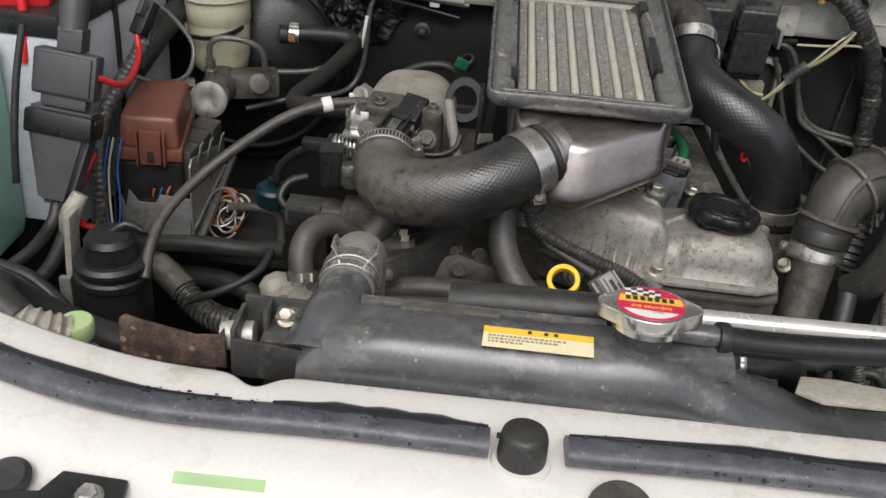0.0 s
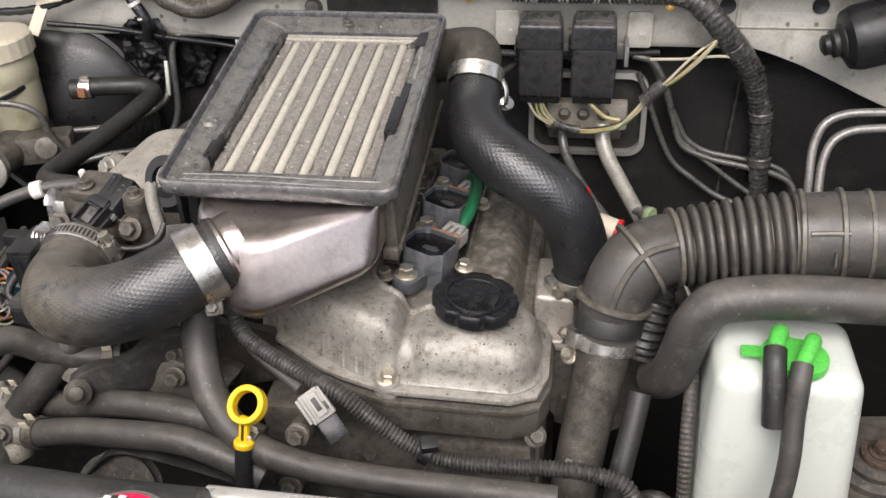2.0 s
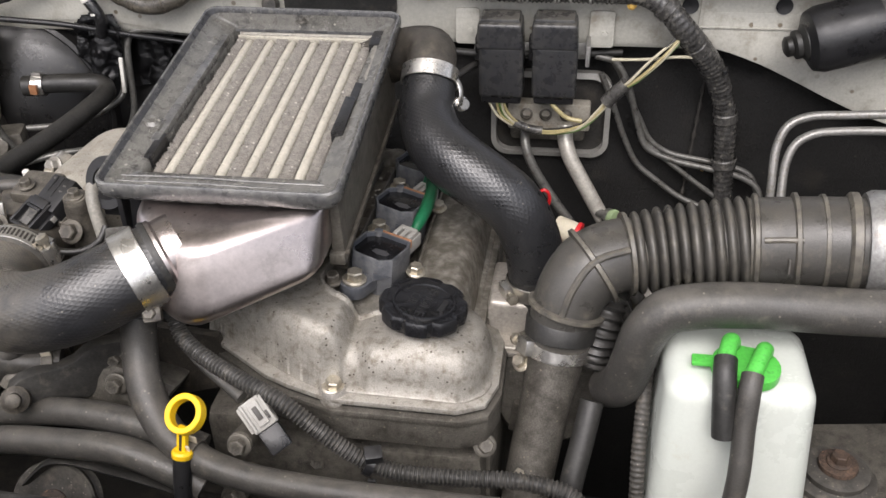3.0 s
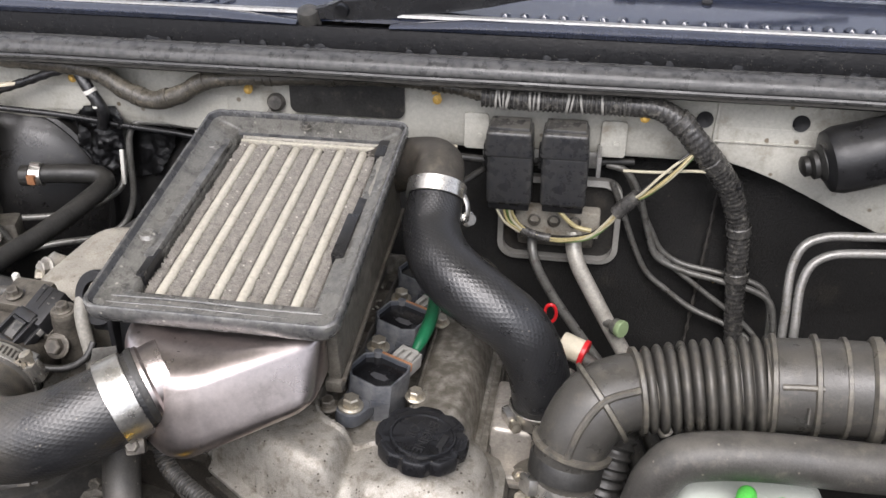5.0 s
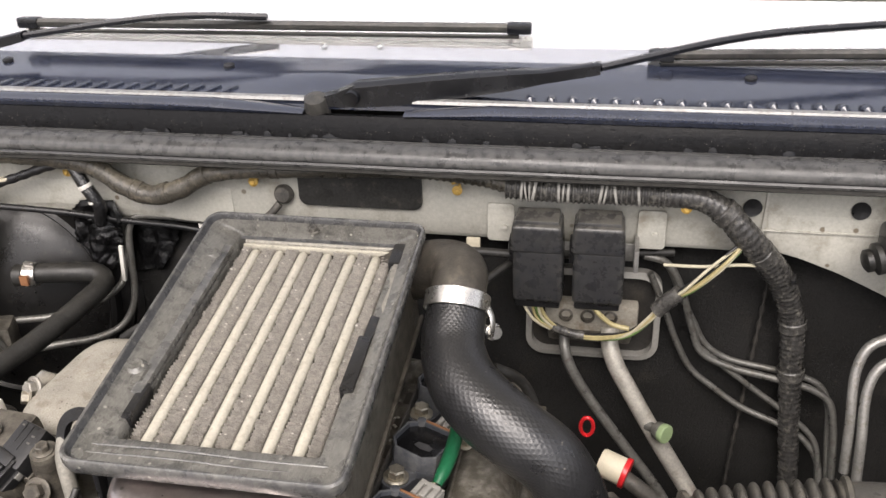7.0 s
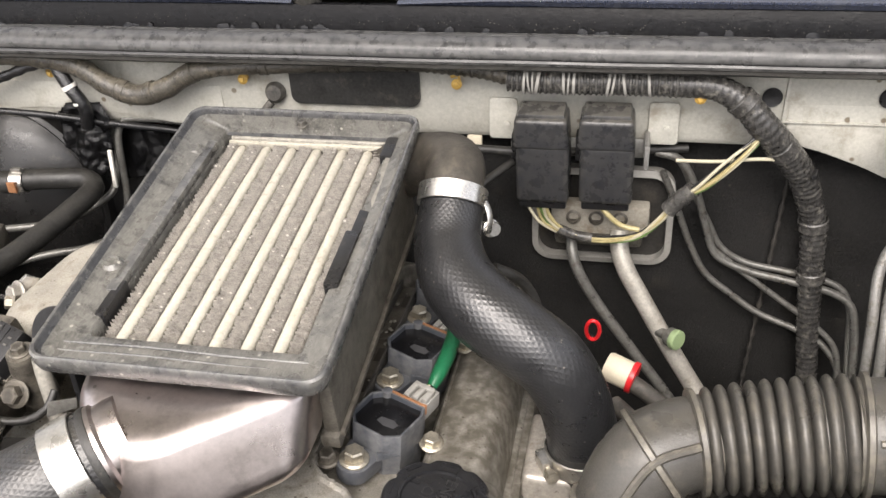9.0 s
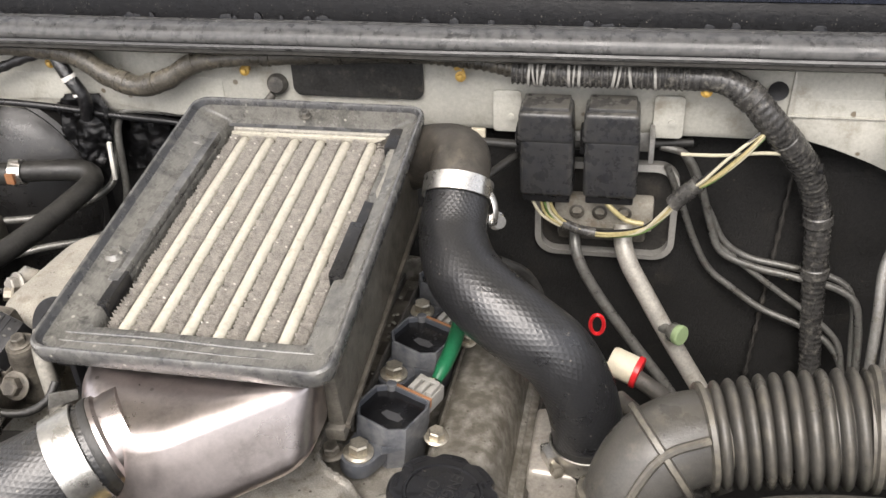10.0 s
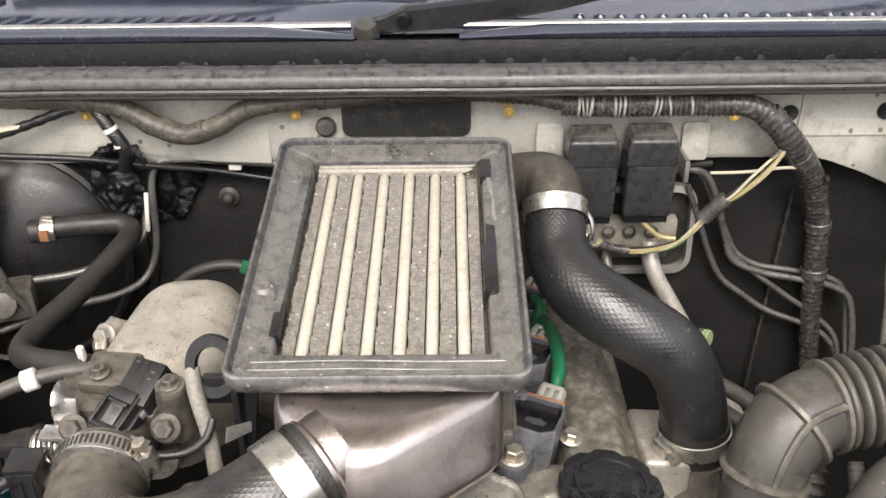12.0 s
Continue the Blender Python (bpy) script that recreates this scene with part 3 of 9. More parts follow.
def hose_clamp(loc, axis, r, width=0.012, side=None, label="worm-drive steel hose clamp", slots=0, spin=0.0, steel=None):
    """A steel band round a hose; side: where its worm screw sits."""
    z = Vector(axis).normalized()
    x = Vector(side) if side else Vector((0.3, -0.5, 0.8))
    x = (x - z * x.dot(z)).normalized()
    m = Matrix.Translation(loc) @ Matrix((x, z.cross(x), z)).transposed().to_4x4() @ Matrix.Rotation(radians(spin), 4, "Z")
    t = thing("hose_clamp", label, "clamp", "hose clamps", base=loc)
    b = lathe([(r, -width / 2), (r + 0.0006, -width / 2 - 0.0004), (r + 0.0014, -width / 2), (r + 0.0014, width / 2), (r + 0.0006, width / 2 + 0.0004), (r, width / 2)], 40, m, closed=False)
    part("band", b, steel or M_CLAMP, t)
    if slots:
        sb = bmesh.new()
        for k in range(26):
            box(0.0006, 0.0016, width * 0.62, m @ pose(0, 0, 0, 0, 0, slots * (24 + k * 6.2)) @ Matrix.Translation((r + 0.0012, 0, -width * 0.31)), bm=sb)
        part("thread", sb, M_INK, t, "dark pressed thread")
    if side:
        h = m @ Matrix.Translation((r + 0.004, 0, 0)) @ pose(0, 0, 0, 90, 0, 0)
        housing = part("screw_housing", box(0.007, width * 0.9, 0.015, h @ Matrix.Translation((0, 0, -0.0075)), 0.0015), M_CLAMP, t)
        part("screw", lathe([(0.0026, 0), (0.0026, 0.006), (0.0046, 0.0062), (0.0046, 0.0105), (0.003, 0.0112)], 6, h @ Matrix.Translation((0, 0, 0.006))), M_ZINC, housing)
    return t


def text_mesh(word, size, m, depth=0.0004):
    cu = bpy.data.curves.new("t", "FONT")
    cu.body, cu.size, cu.extrude, cu.align_x, cu.align_y = word, size, depth, "CENTER", "CENTER"
    ob = bpy.data.objects.new("t", cu)
    scene.collection.objects.link(ob)
    bpy.context.view_layer.update()
    me = bpy.data.meshes.new_from_object(ob.evaluated_get(bpy.context.evaluated_depsgraph_get()))
    bpy.data.objects.remove(ob)
    b = bmesh.new()
    b.from_mesh(me)
    bpy.data.meshes.remove(me)
    b.transform(m)
    return b


# ---------------------------------------------------------------- the setting: ground and bay walls
def grid_sheet(x0, y0, x1, y1, nx, ny, fz):
    b = bmesh.new()
    V = [[b.verts.new((x0 + (x1 - x0) * i / nx, y0 + (y1 - y0) * j / ny, fz(x0 + (x1 - x0) * i / nx, y0 + (y1 - y0) * j / ny))) for i in range(nx + 1)] for j in range(ny + 1)]
    for j in range(ny):
        for i in range(nx):
            b.faces.new((V[j][i], V[j][i + 1], V[j + 1][i + 1], V[j + 1][i]))
    return b


# ground out of view, its pale tone chosen to bounce light onto the steel
solo("ground", grid_sheet(-900, -900, 900, 900, 4, 4, lambda x, y: 0.0), M_ASPHALT, "unseen concrete ground under the parked car, made pale to bounce light", "ground", kind="structure")


def rail(profile, x0, x1, n=2, bm=None, jitter=0.0):
    """A bar along x with the closed (y, z) profile."""
    b = bm or bmesh.new()
    rings = []
    for i in range(n + 1):
        x = x0 + (x1 - x0) * i / n
        dz = jitter * noise.noise((x * 9, 3.1, 0)) if jitter else 0.0
        rings.append([b.verts.new((x, y, z + dz)) for y, z in profile])
    k = len(profile)
    for p, q in zip(rings, rings[1:]):
        for j in range(k):
            b.faces.new((p[j], p[(j + 1) % k], q[(j + 1) % k], q[j]))
    b.faces.new(list(reversed(rings[0])))
    b.faces.new(rings[-1])
    bmesh.ops.recalc_face_normals(b, faces=b.faces[:])
    return b


def plate_xz(outline, y, depth, bevel=0.0, bm=None):
    """A plate standing in the x-z plane whose front lies at y, its depth going back."""
    m = Matrix.Translation((0, y, 0)) @ Matrix(((1, 0, 0, 0), (0, 0, 1, 0), (0, 1, 0, 0), (0, 0, 0, 1)))
    return prism(outline, depth, m, bevel, bm=bm)


def insulation(x, z):
    w = 0.006 * noise.noise((x * 7, z * 7, 0.3)) + 0.003 * noise.noise((x * 21, z * 21, 4.3))
    pad = -0.006 if z < 1.05 else 0.0
    return 1.106 + w + pad


b = bmesh.new()
nx, nz = 110, 50
V = [[b.verts.new((-0.62 + 1.34 * i / nx, insulation(-0.62 + 1.34 * i / nx, 0.45 + 0.66 * j / nz), 0.45 + 0.66 * j / nz)) for i in range(nx + 1)] for j in range(nz + 1)]
for j in range(nz):
    for i in range(nx):
        b.faces.new((V[j][i], V[j][i + 1], V[j + 1][i + 1], V[j + 1][i]))
box(1.34, 0.02, 0.66, Matrix.Translation((0.05, 1.135, 0.45)), bm=b)
solo("firewall", b, M_INSUL, "black insulation mat covering the engine bay firewall", "wall", kind="structure")

# seam stitched down the mat
fw_seam = tube([(0.452, 1.094, 1.05), (0.446, 1.093, 0.95), (0.44, 1.092, 0.85), (0.436, 1.09, 0.75)], 0.0016, ribs=0.016, rib=0.0008)
solo("insulation_seam", fw_seam, M_DARK, "fine black stitched seam down the firewall mat", "trim", kind="structure")

for nm, x, lab in (("fender_wall_left", -0.63, "dark inner wing panel beside the battery"), ("fender_wall_right", 0.72, "dark inner wing panel beside the reservoir")):
    solo(nm, box(0.02, 0.82, 0.78, Matrix.Translation((x, 0.76, 0.4)), 0.004), M_DARK, lab, "wall", kind="structure")
solo("bay_floor", box(1.36, 0.82, 0.02, Matrix.Translation((0.045, 0.76, 0.42)), 0.003), M_DARK, "dark undertray below the engine", "floor", kind="structure")

# plain outer body that closes the bay and carries it on the ground
for nm, x, lab in (("wing_panel_left", -0.665, "plain white outer wing panel of the car"), ("wing_panel_right", 0.755, "plain white outer wing panel of the car")):
    solo(nm, box(0.03, 1.5, 0.70, Matrix.Translation((x, 1.05, 0.30)), 0.012), M_PAINT_DUSTY, lab, "panel", kind="structure")
solo("front_apron", box(1.44, 0.03, 0.58, Matrix.Translation((0.045, 0.275, 0.27)), 0.012), M_PAINT_DUSTY, "plain white front apron below the front panel", "panel", kind="structure")
for x in (-0.60, 0.69):
    wh = thing("front_wheel", "black rubber tyre on a dark steel wheel", "wheel", "front wheels", base=(x, 0.75, 0.32))
    wm_ = aim((x, 0.75, 0.32), (1, 0, 0))
    part("tyre", lathe([(0.20, -0.08), (0.28, -0.085), (0.315, -0.07), (0.32, -0.04), (0.32, 0.04), (0.315, 0.07), (0.28, 0.085), (0.20, 0.08)], 48, wm_, closed=False), M_RUBBER, wh)
    part("rim", lathe([(0.05, -0.03), (0.17, -0.02), (0.205, -0.07), (0.205, 0.07), (0.17, 0.02), (0.05, 0.03)], 40, wm_), M_CAST_DARK, wh)

# upper firewall panel, painted, with its lower lip
prof = [(1.085, 1.084), (1.079, 1.082), (1.0745, 1.088), (1.0735, 1.12), (1.075, 1.150), (1.068, 1.166), (1.04, 1.172), (1.04, 1.176), (1.09, 1.176), (1.10, 1.15), (1.10, 1.09)]
panel = solo("cowl_panel", rail(prof, -0.60, 0.70, 40, jitter=0.0012), M_PAINT_DUSTY, "dusty off-white painted upper firewall panel", "panel", kind="structure")
wing = [(0.44, 1.12), (0.44, 1.088), (0.47, 1.080), (0.50, 1.069), (0.53, 1.055), (0.56, 1.040), (0.60, 1.022), (0.70, 0.99), (0.70, 1.12)]
part("side_gusset", plate_xz(wing, 1.0725, 0.02, 0.003), M_PAINT_DUSTY, panel)
wing2 = [(-0.60, 1.12), (-0.60, 1.0), (-0.50, 1.02), (-0.42, 1.04), (-0.36, 1.065), (-0.30, 1.086), (-0.2, 1.094), (-0.13, 1.092), (-0.07, 1.084), (-0.02, 1.082), (-0.02, 1.12)]
part("side_gusset", plate_xz(wing2, 1.0725, 0.02, 0.003), M_PAINT_DUSTY, panel)
part("seam", plate_xz([(0.435, 1.085), (0.438, 1.165), (0.4405, 1.165), (0.4375, 1.085)], 1.0712, 0.003, 0.0005), M_PAINT_DUSTY, panel)
part("pressing_step", plate_xz([(0.437, 1.105), (0.70, 1.105), (0.70, 1.1065), (0.437, 1.1065)], 1.0705, 0.004, 0.0006), M_PAINT_DUSTY, panel)
for x, z in ((0.427, 1.1255), (0.509, 1.127)):
    part("plugged_hole", lathe([(0.0072, -0.001), (0.0075, 0.0008), (0.006, 0.0004), (0.0, 0.0)], 24, aim((x, 1.0715, z), (0, -1, 0.05))), M_PLASTIC, panel, "dark round hole")
patch = rrect(0.044, 1.108, 0.155, 1.15, 0.008)
solo("black_pad", plate_xz(patch, 1.0695, 0.004, 0.0015), M_PLASTIC_DUSTY, "flat black sealing pad stuck to the painted firewall", "pad")

# rubber seal along the cowl, with its lips
prof = [(1.049, 1.156), (1.041, 1.157), (1.0350, 1.159), (1.0335, 1.1615), (1.0345, 1.1632), (1.0330, 1.1648), (1.0328, 1.168), (1.0348, 1.1725), (1.039, 1.1762), (1.0445, 1.1780), (1.0455, 1.1770), (1.047, 1.1785), (1.0525, 1.1780), (1.054, 1.171), (1.0525, 1.162)]
seal = solo("cowl_seal", rail(prof, -0.60, 0.71, 60, jitter=0.0008), M_SEALSTRIP, "grey rubber sealing strip along the front of the cowl", "seal")
part("lip", rail([(1.0385, 1.1535), (1.0335, 1.1565), (1.0365, 1.1585), (1.046, 1.157)], -0.60, 0.71, 40, jitter=0.001), M_RUBBER, seal)

# cowl: wet strip, lip and top panels with louvres
solo("cowl_gutter", rail([(1.054, 1.166), (1.0535, 1.1785), (1.0575, 1.190), (1.060, 1.1955), (1.064, 1.196), (1.066, 1.19), (1.064, 1.166)], -0.60, 0.71, 40), M_COWL_DUSTY, "black wet strip of the cowl, speckled with dirt", "cowl", kind="structure")
random.seed(4)
drops = bmesh.new()
for i in range(640):
    x, f = random.uniform(-0.35, 0.65), random.betavariate(2.0, 2.6)
    r = random.choice((0.00015, 0.0002, 0.0002, 0.0003, 0.0004))
    lathe([(r, 0), (r * 0.8, r * 0.35), (0.0, r * 0.5)], 8, aim((x, 1.0535 + 0.004 * f, 1.178 + 0.012 * f), (0, -0.94, 0.34)), bm=drops, closed=False)
solo("dirt_specks", drops, M_TAPE_DUSTY, "small specks of dried dirt on the cowl strip", "dirt", kind="stuff")


runs = bmesh.new()
random.seed(52)
for i in range(34):
    x, h = random.uniform(-0.30, 0.62), random.uniform(0.0016, 0.0042)
    w = h * random.uniform(0.5, 1.4)
    pts = [(w * math.cos(2 * math.pi * q / 9) * random.uniform(0.7, 1.2), h * math.sin(2 * math.pi * q / 9) * random.uniform(0.7, 1.2)) for q in range(9)]
    into(prism(pts, 0.0004, aim((x, 1.0527, 1.1765 + h * 0.5), (0, -1, 0.05)), 0.0001), bm=runs)
solo("rain_runs", runs, M_WATER, "dark wet runs of rain along the cowl strip", "water", kind="stuff")


def cowl_half(x0, x1, name, flip):
    t = thing(name, "black glossy plastic cowl cover with ventilation louvres, wet with rain", "cowl", "cowl covers", base=((x0 + x1) / 2, 1.1, 1.2))
    edge = rail([(1.058, 1.1965), (1.056, 1.2005), (1.060, 1.2045), (1.068, 1.2055), (1.075, 1.203), (1.075, 1.1965)], x0, x1, 8)
    for v in edge.verts:
        d = (x1 - v.co.x) if flip else (v.co.x - x0)
        if d < 0.06:
            v.co.z = 1.1965 + (v.co.z - 1.1965) * (0.3 + 0.7 * (max(d, 0.0) / 0.06) ** 0.5)
    part("front_lip", edge, M_COWL, t)
    # pale bead drawn for the line of sky mirrored along the lip
    part("edge_bead", rail([(1.0745, 1.2025), (1.0755, 1.2050), (1.0785, 1.2062), (1.0815, 1.2050), (1.082, 1.2015)], x0 + 0.004, x1 - 0.004, 8), M_SHEET, t, "pale bead standing in for the bright sky reflection along the cowl lip")
    for k in range(3):
        part("screw_cap", lathe([(0.005, -0.001), (0.005, 0.001), (0.003, 0.002), (0.0, 0.002)], 16, Matrix.Translation((x0 + (x1 - x0) * (0.15 + 0.35 * k), 1.14, 1.2115)) @ pose(0, 0, 0, 7, 0, 0), closed=False), M_PLASTIC, t)
    return t


cowl_half(-0.58, 0.06, "cowl_cover", True)
cowl_half(0.145, 0.70, "cowl_cover", False)
top = grid_sheet(-0.6, 1.066, 0.71, 1.20, 130, 14, lambda x, y: 1.199 + 0.018 * (max(y - 1.066, 0.0) / 0.134) ** 0.8 + 0.004 * math.exp(-((x - 0.06) / 0.05) ** 2 - ((y - 1.12) / 0.02) ** 2))
solo("cowl_top", top, M_COWL, "black glossy cowl top below the windscreen", "cowl", kind="structure")
vent = thing("cowl_vent", "row of slanted louvres in the black cowl", "vent", base=(0.4, 1.08, 1.2))
for i in range(27):
    x = 0.245 + i * 0.0172
    drop = lathe([(0.0, -0.0105), (0.0030, -0.0085), (0.0046, -0.0040), (0.0050, 0.0), (0.0040, 0.0045), (0.0, 0.0065)], 14, Matrix.Translation((x, 1.0875, 1.2040)) @ pose(0, 0, 0, 82, 0, 14))
    part("louvre", drop, M_COWL, vent)
vent = thing("cowl_vent", "row of slanted louvres in the black cowl", "vent", base=(-0.15, 1.08, 1.2))
for i in range(30):
    part("louvre", box(0.005, 0.030, 0.005, Matrix.Translation((-0.47 + i * 0.0155, 1.088, 1.2005)) @ pose(0, 0, 0, 8, 0, -35), 0.002), M_COWL, vent)

# windscreen and what lies behind it
slope = 0.62
glass = grid_sheet(-0.62, 1.165, 0.72, 1.75, 6, 6, lambda x, y: 1.213 + (y - 1.165) * slope)
bmesh.ops.solidify(glass, geom=glass.faces[:], thickness=0.005)
pane = solo("windscreen", glass, M_GLASS, "sloping laminated windscreen with rain drops", "windscreen", kind="structure")
pane.visible_shadow = False
# white panel added behind the glass so the windscreen reads as bright
shade = grid_sheet(-0.60, 1.20, 0.70, 1.80, 6, 6, lambda x, y: 1.195 + (y - 1.18) * slope)
bmesh.ops.solidify(shade, geom=shade.faces[:], thickness=0.004)
solo("sun_shade", shade, M_BACKDROP, "white backdrop panel added behind the windscreen to make the glass look bright", "sunshade")
solo("dashboard", box(1.3, 0.7, 0.05, Matrix.Translation((0.05, 1.55, 1.12)), 0.01), M_DARK, "dark dashboard behind the windscreen", "dashboard", kind="structure")
for i, (x, y) in enumerate(((0.045, 1.176), (0.098, 1.177), (0.02, 1.19), (-0.11, 1.20), (0.30, 1.185))):
    d = lathe([(0.0035, 0), (0.0032, 0.001), (0.0018, 0.0022), (0, 0.0026)], 14, aim((x, y, 1.2135 + (y - 1.165) * slope), (0, -0.53, 0.85)), closed=False)
    solo("water_drop", d, M_DROP, "rain drop on the windscreen", "drop", "rain drops")


def wiper(pivot, pts, blade_a, blade_b, name="windscreen_wiper"):
    t = thing(name, "black windscreen wiper arm and blade, wet with rain", "wiper", "windscreen wipers", base=pivot)
    p = Vector(pivot)
    part("pivot_cap", lathe([(0.010, -0.01), (0.011, 0.004), (0.009, 0.012), (0.004, 0.014)], 20, aim(p, (0, -0.35, 0.94))), M_PLASTIC_DUSTY, t)
    a0, a1, a2, a3 = (Vector(q) for q in pts[:4])
    part("crank", loft([[c + Vector((0, dy, dz)) for dy, dz in ((-h, -g), (h, -g), (h, g), (-h, g))] for c, h, g in ((a0, 0.007, 0.004), (a0.lerp(a1, 0.45), 0.008, 0.005), (a1 + Vector((0.002, 0, 0.0)), 0.008, 0.0105))]), M_WIPER, t)
    part("arm_base", loft([[c + Vector((0, dy, dz)) for dy, dz in ((-h, -g), (h, -g), (h, 0.75 * g), (0.6 * h, g), (-0.6 * h, g), (-h, 0.75 * g))] for c, h, g in ((a1, 0.0095, 0.0112), (a1.lerp(a2, 0.45), 0.0092, 0.0100), (a1.lerp(a2, 0.82), 0.0080, 0.0078), (a2, 0.0062, 0.0052), (a3, 0.0056, 0.0046))]), M_WIPER, t)
    part("hinge", lathe([(0.006, -0.012), (0.007, -0.008), (0.007, 0.008), (0.006, 0.012)], 14, aim(Vector(pts[1]) + Vector((0, 0, 0.002)), (0.1, 0.95, 0.15))), M_WIPER, t)
    part("arm", tube(pts[3:], 0.0044, seg=8, step=0.01, squash=0.75), M_WIPER, t)
    a, c = Vector(blade_a), Vector(blade_b)
    part("blade", tube([a, (a + c) / 2, c], 0.0055, seg=8, step=0.03, squash=0.8), M_PLASTIC_DUSTY, t)
    part("rubber_edge", tube([a + Vector((0, -0.003, -0.007)), (a + c) / 2 + Vector((0, -0.003, -0.007)), c + Vector((0, -0.003, -0.007))], 0.0022, seg=6, step=0.03), M_RUBBER, t)
    for e in (a, c):
        part("end_cap", box(0.022, 0.012, 0.010, Matrix.Translation(e - Vector((0, 0, 0.005))), 0.002), M_WIPER, t)
    return t


wiper((0.069, 1.070, 1.197), [(0.069, 1.072, 1.204), (0.101, 1.078, 1.208), (0.255, 1.098, 1.222), (0.30, 1.108, 1.227), (0.42, 1.15, 1.244), (0.56, 1.19, 1.248)], (0.35, 1.168, 1.222), (0.68, 1.172, 1.229))
wiper((-0.42, 1.075, 1.197), [(-0.42, 1.077, 1.204), (-0.388, 1.083, 1.208), (-0.29, 1.12, 1.224), (-0.24, 1.145, 1.234), (-0.1, 1.17, 1.248), (-0.01, 1.182, 1.246)], (-0.26, 1.187, 1.236), (0.225, 1.187, 1.238))

# raised bonnet, its rear edge above the cowl
hood = thing("bonnet", "raised white bonnet seen from below, in shade", "bonnet", base=(0.05, 1.02, 1.3))
hb = bmesh.new()
hm = pose(0.05, 1.03, 1.297, -50, 0, 0)
box(1.30, 1.05, 0.025, hm @ Matrix.Translation((0, -0.525, 0)), 0.008, bm=hb)
part("panel", hb, M_PAINT_DUSTY, hood)
for x in (-0.4, 0.0, 0.4):
    part("stiffener", box(0.10, 0.9, 0.02, hm @ Matrix.Translation((x, -0.52, -0.02)), 0.008), M_PAINT_DUSTY, hood)
for x in (-0.56, 0.56):
    part("hinge", box(0.03, 0.006, 0.15, pose(0.05 + x, 1.045, 1.165, 0, 0, 0), 0.002), M_PAINT_DUSTY, hood)
part("slot", prism(rrect(-0.05, -0.006, 0.05, 0.006, 0.0058), 0.003, hm @ Matrix.Translation((0.40, -0.022, -0.0025))), M_DARK, hood)


# ---------------------------------------------------------------- small repeated fixings
def clip(x, y, z, spin=0, k=1.0):
    t = thing("push_clip", "small yellowed plastic push clip on the painted firewall", "clip", "firewall clips", base=(x, y, z))
    m = aim((x, y, z), (0, -1, 0.1), spin) @ Matrix.Scale(k, 4)
    part("stem", box(0.004, 0.004, 0.012, m, 0.001), M_CLIP, t)
    head = part("head", lathe([(0.0022, 0.0), (0.0042, 0.0005), (0.0044, 0.0022), (0.0026, 0.0034), (0.0016, 0.0030)], 14, m @ Matrix.Translation((0, 0, 0.007))), M_CLIP, t)
    part("barb", box(0.0075, 0.0035, 0.0030, m @ Matrix.Translation((0, 0.0065, 0.003)), 0.0008), M_CLIP, head)
    part("barb", box(0.0018, 0.0065, 0.0024, m @ Matrix.Translation((0.0032, 0.004, 0.006)), 0.0006), M_CLIP, head)


for x, z in ((-0.305, 1.13), (-0.172, 1.131), (0.006, 1.130), (0.187, 1.131), (0.3735, 1.131)):
    clip(x, 1.058 if x > 0.3 else 1.072, z, 20 * math.sin(x * 40))
for xx, yy, zz in ((0.46, 1.088, 0.953),):
    clip(xx, yy, zz, 70, 0.5)
g = thing("rubber_grommet", "round dusty rubber grommet with a short pipe", "grommet", base=(0.03, 1.07, 1.117))
part("disc", lathe([(0.0085, 0), (0.009, 0.004), (0.0065, 0.008), (0.003, 0.0085)], 24, aim((0.03, 1.074, 1.1165), (0, -1, 0.2))), M_DUSTY, g)
part("pipe", tube([(0.027, 1.066, 1.110), (0.020, 1.062, 1.102), (0.014, 1.06, 1.097)], 0.0035, step=0.003), M_DUSTY, g)

# ---------------------------------------------------------------- intercooler
ic = thing("intercooler", "top-mounted intercooler with a polished steel end tank and dusty finned core", "intercooler", base=(0.097, 0.855, 1.05))
# frame of the core: x across, y along the fins, z out of the face
nrm = Vector((0.0, -0.139, 0.99)).normalized()
face = aim((0.0975, 0.856, 1.113), nrm)
fx = Vector((1, 0, 0))
fy = nrm.cross(fx).normalized()
face = Matrix.Translation((0.0975, 0.856, 1.113)) @ Matrix((fx, fy, nrm)).transposed().to_4x4()
cw, cl = 0.118, 0.207
part("core_body", box(cw + 0.008, cl + 0.012, 0.052, face @ Matrix.Translation((0, 0, -0.062)), 0.002), M_CAST_DARK, ic)
for i in range(6):
    x = -cw / 2 + cw * (i + 0.62) / 6.25
    part("core_tube", tube([face @ Vector((x, -cl / 2, -0.004)), face @ Vector((x, cl / 2 - 0.0105, -0.004)), face @ Vector((x, cl / 2 - 0.0085, -0.0042)), face @ Vector((x, cl / 2 - 0.0072, -0.0050))], [0.0038, 0.0038, 0.0034, 0.0016], seg=10, step=0.02, squash=1.0), M_TUBE, ic, "dusty cream tube" if i == 0 else "")
fins = bmesh.new()
random.seed(7)
edges = [-cw / 2] + [-cw / 2 + cw * (i + 0.62) / 6.25 for i in range(6)] + [cw / 2]
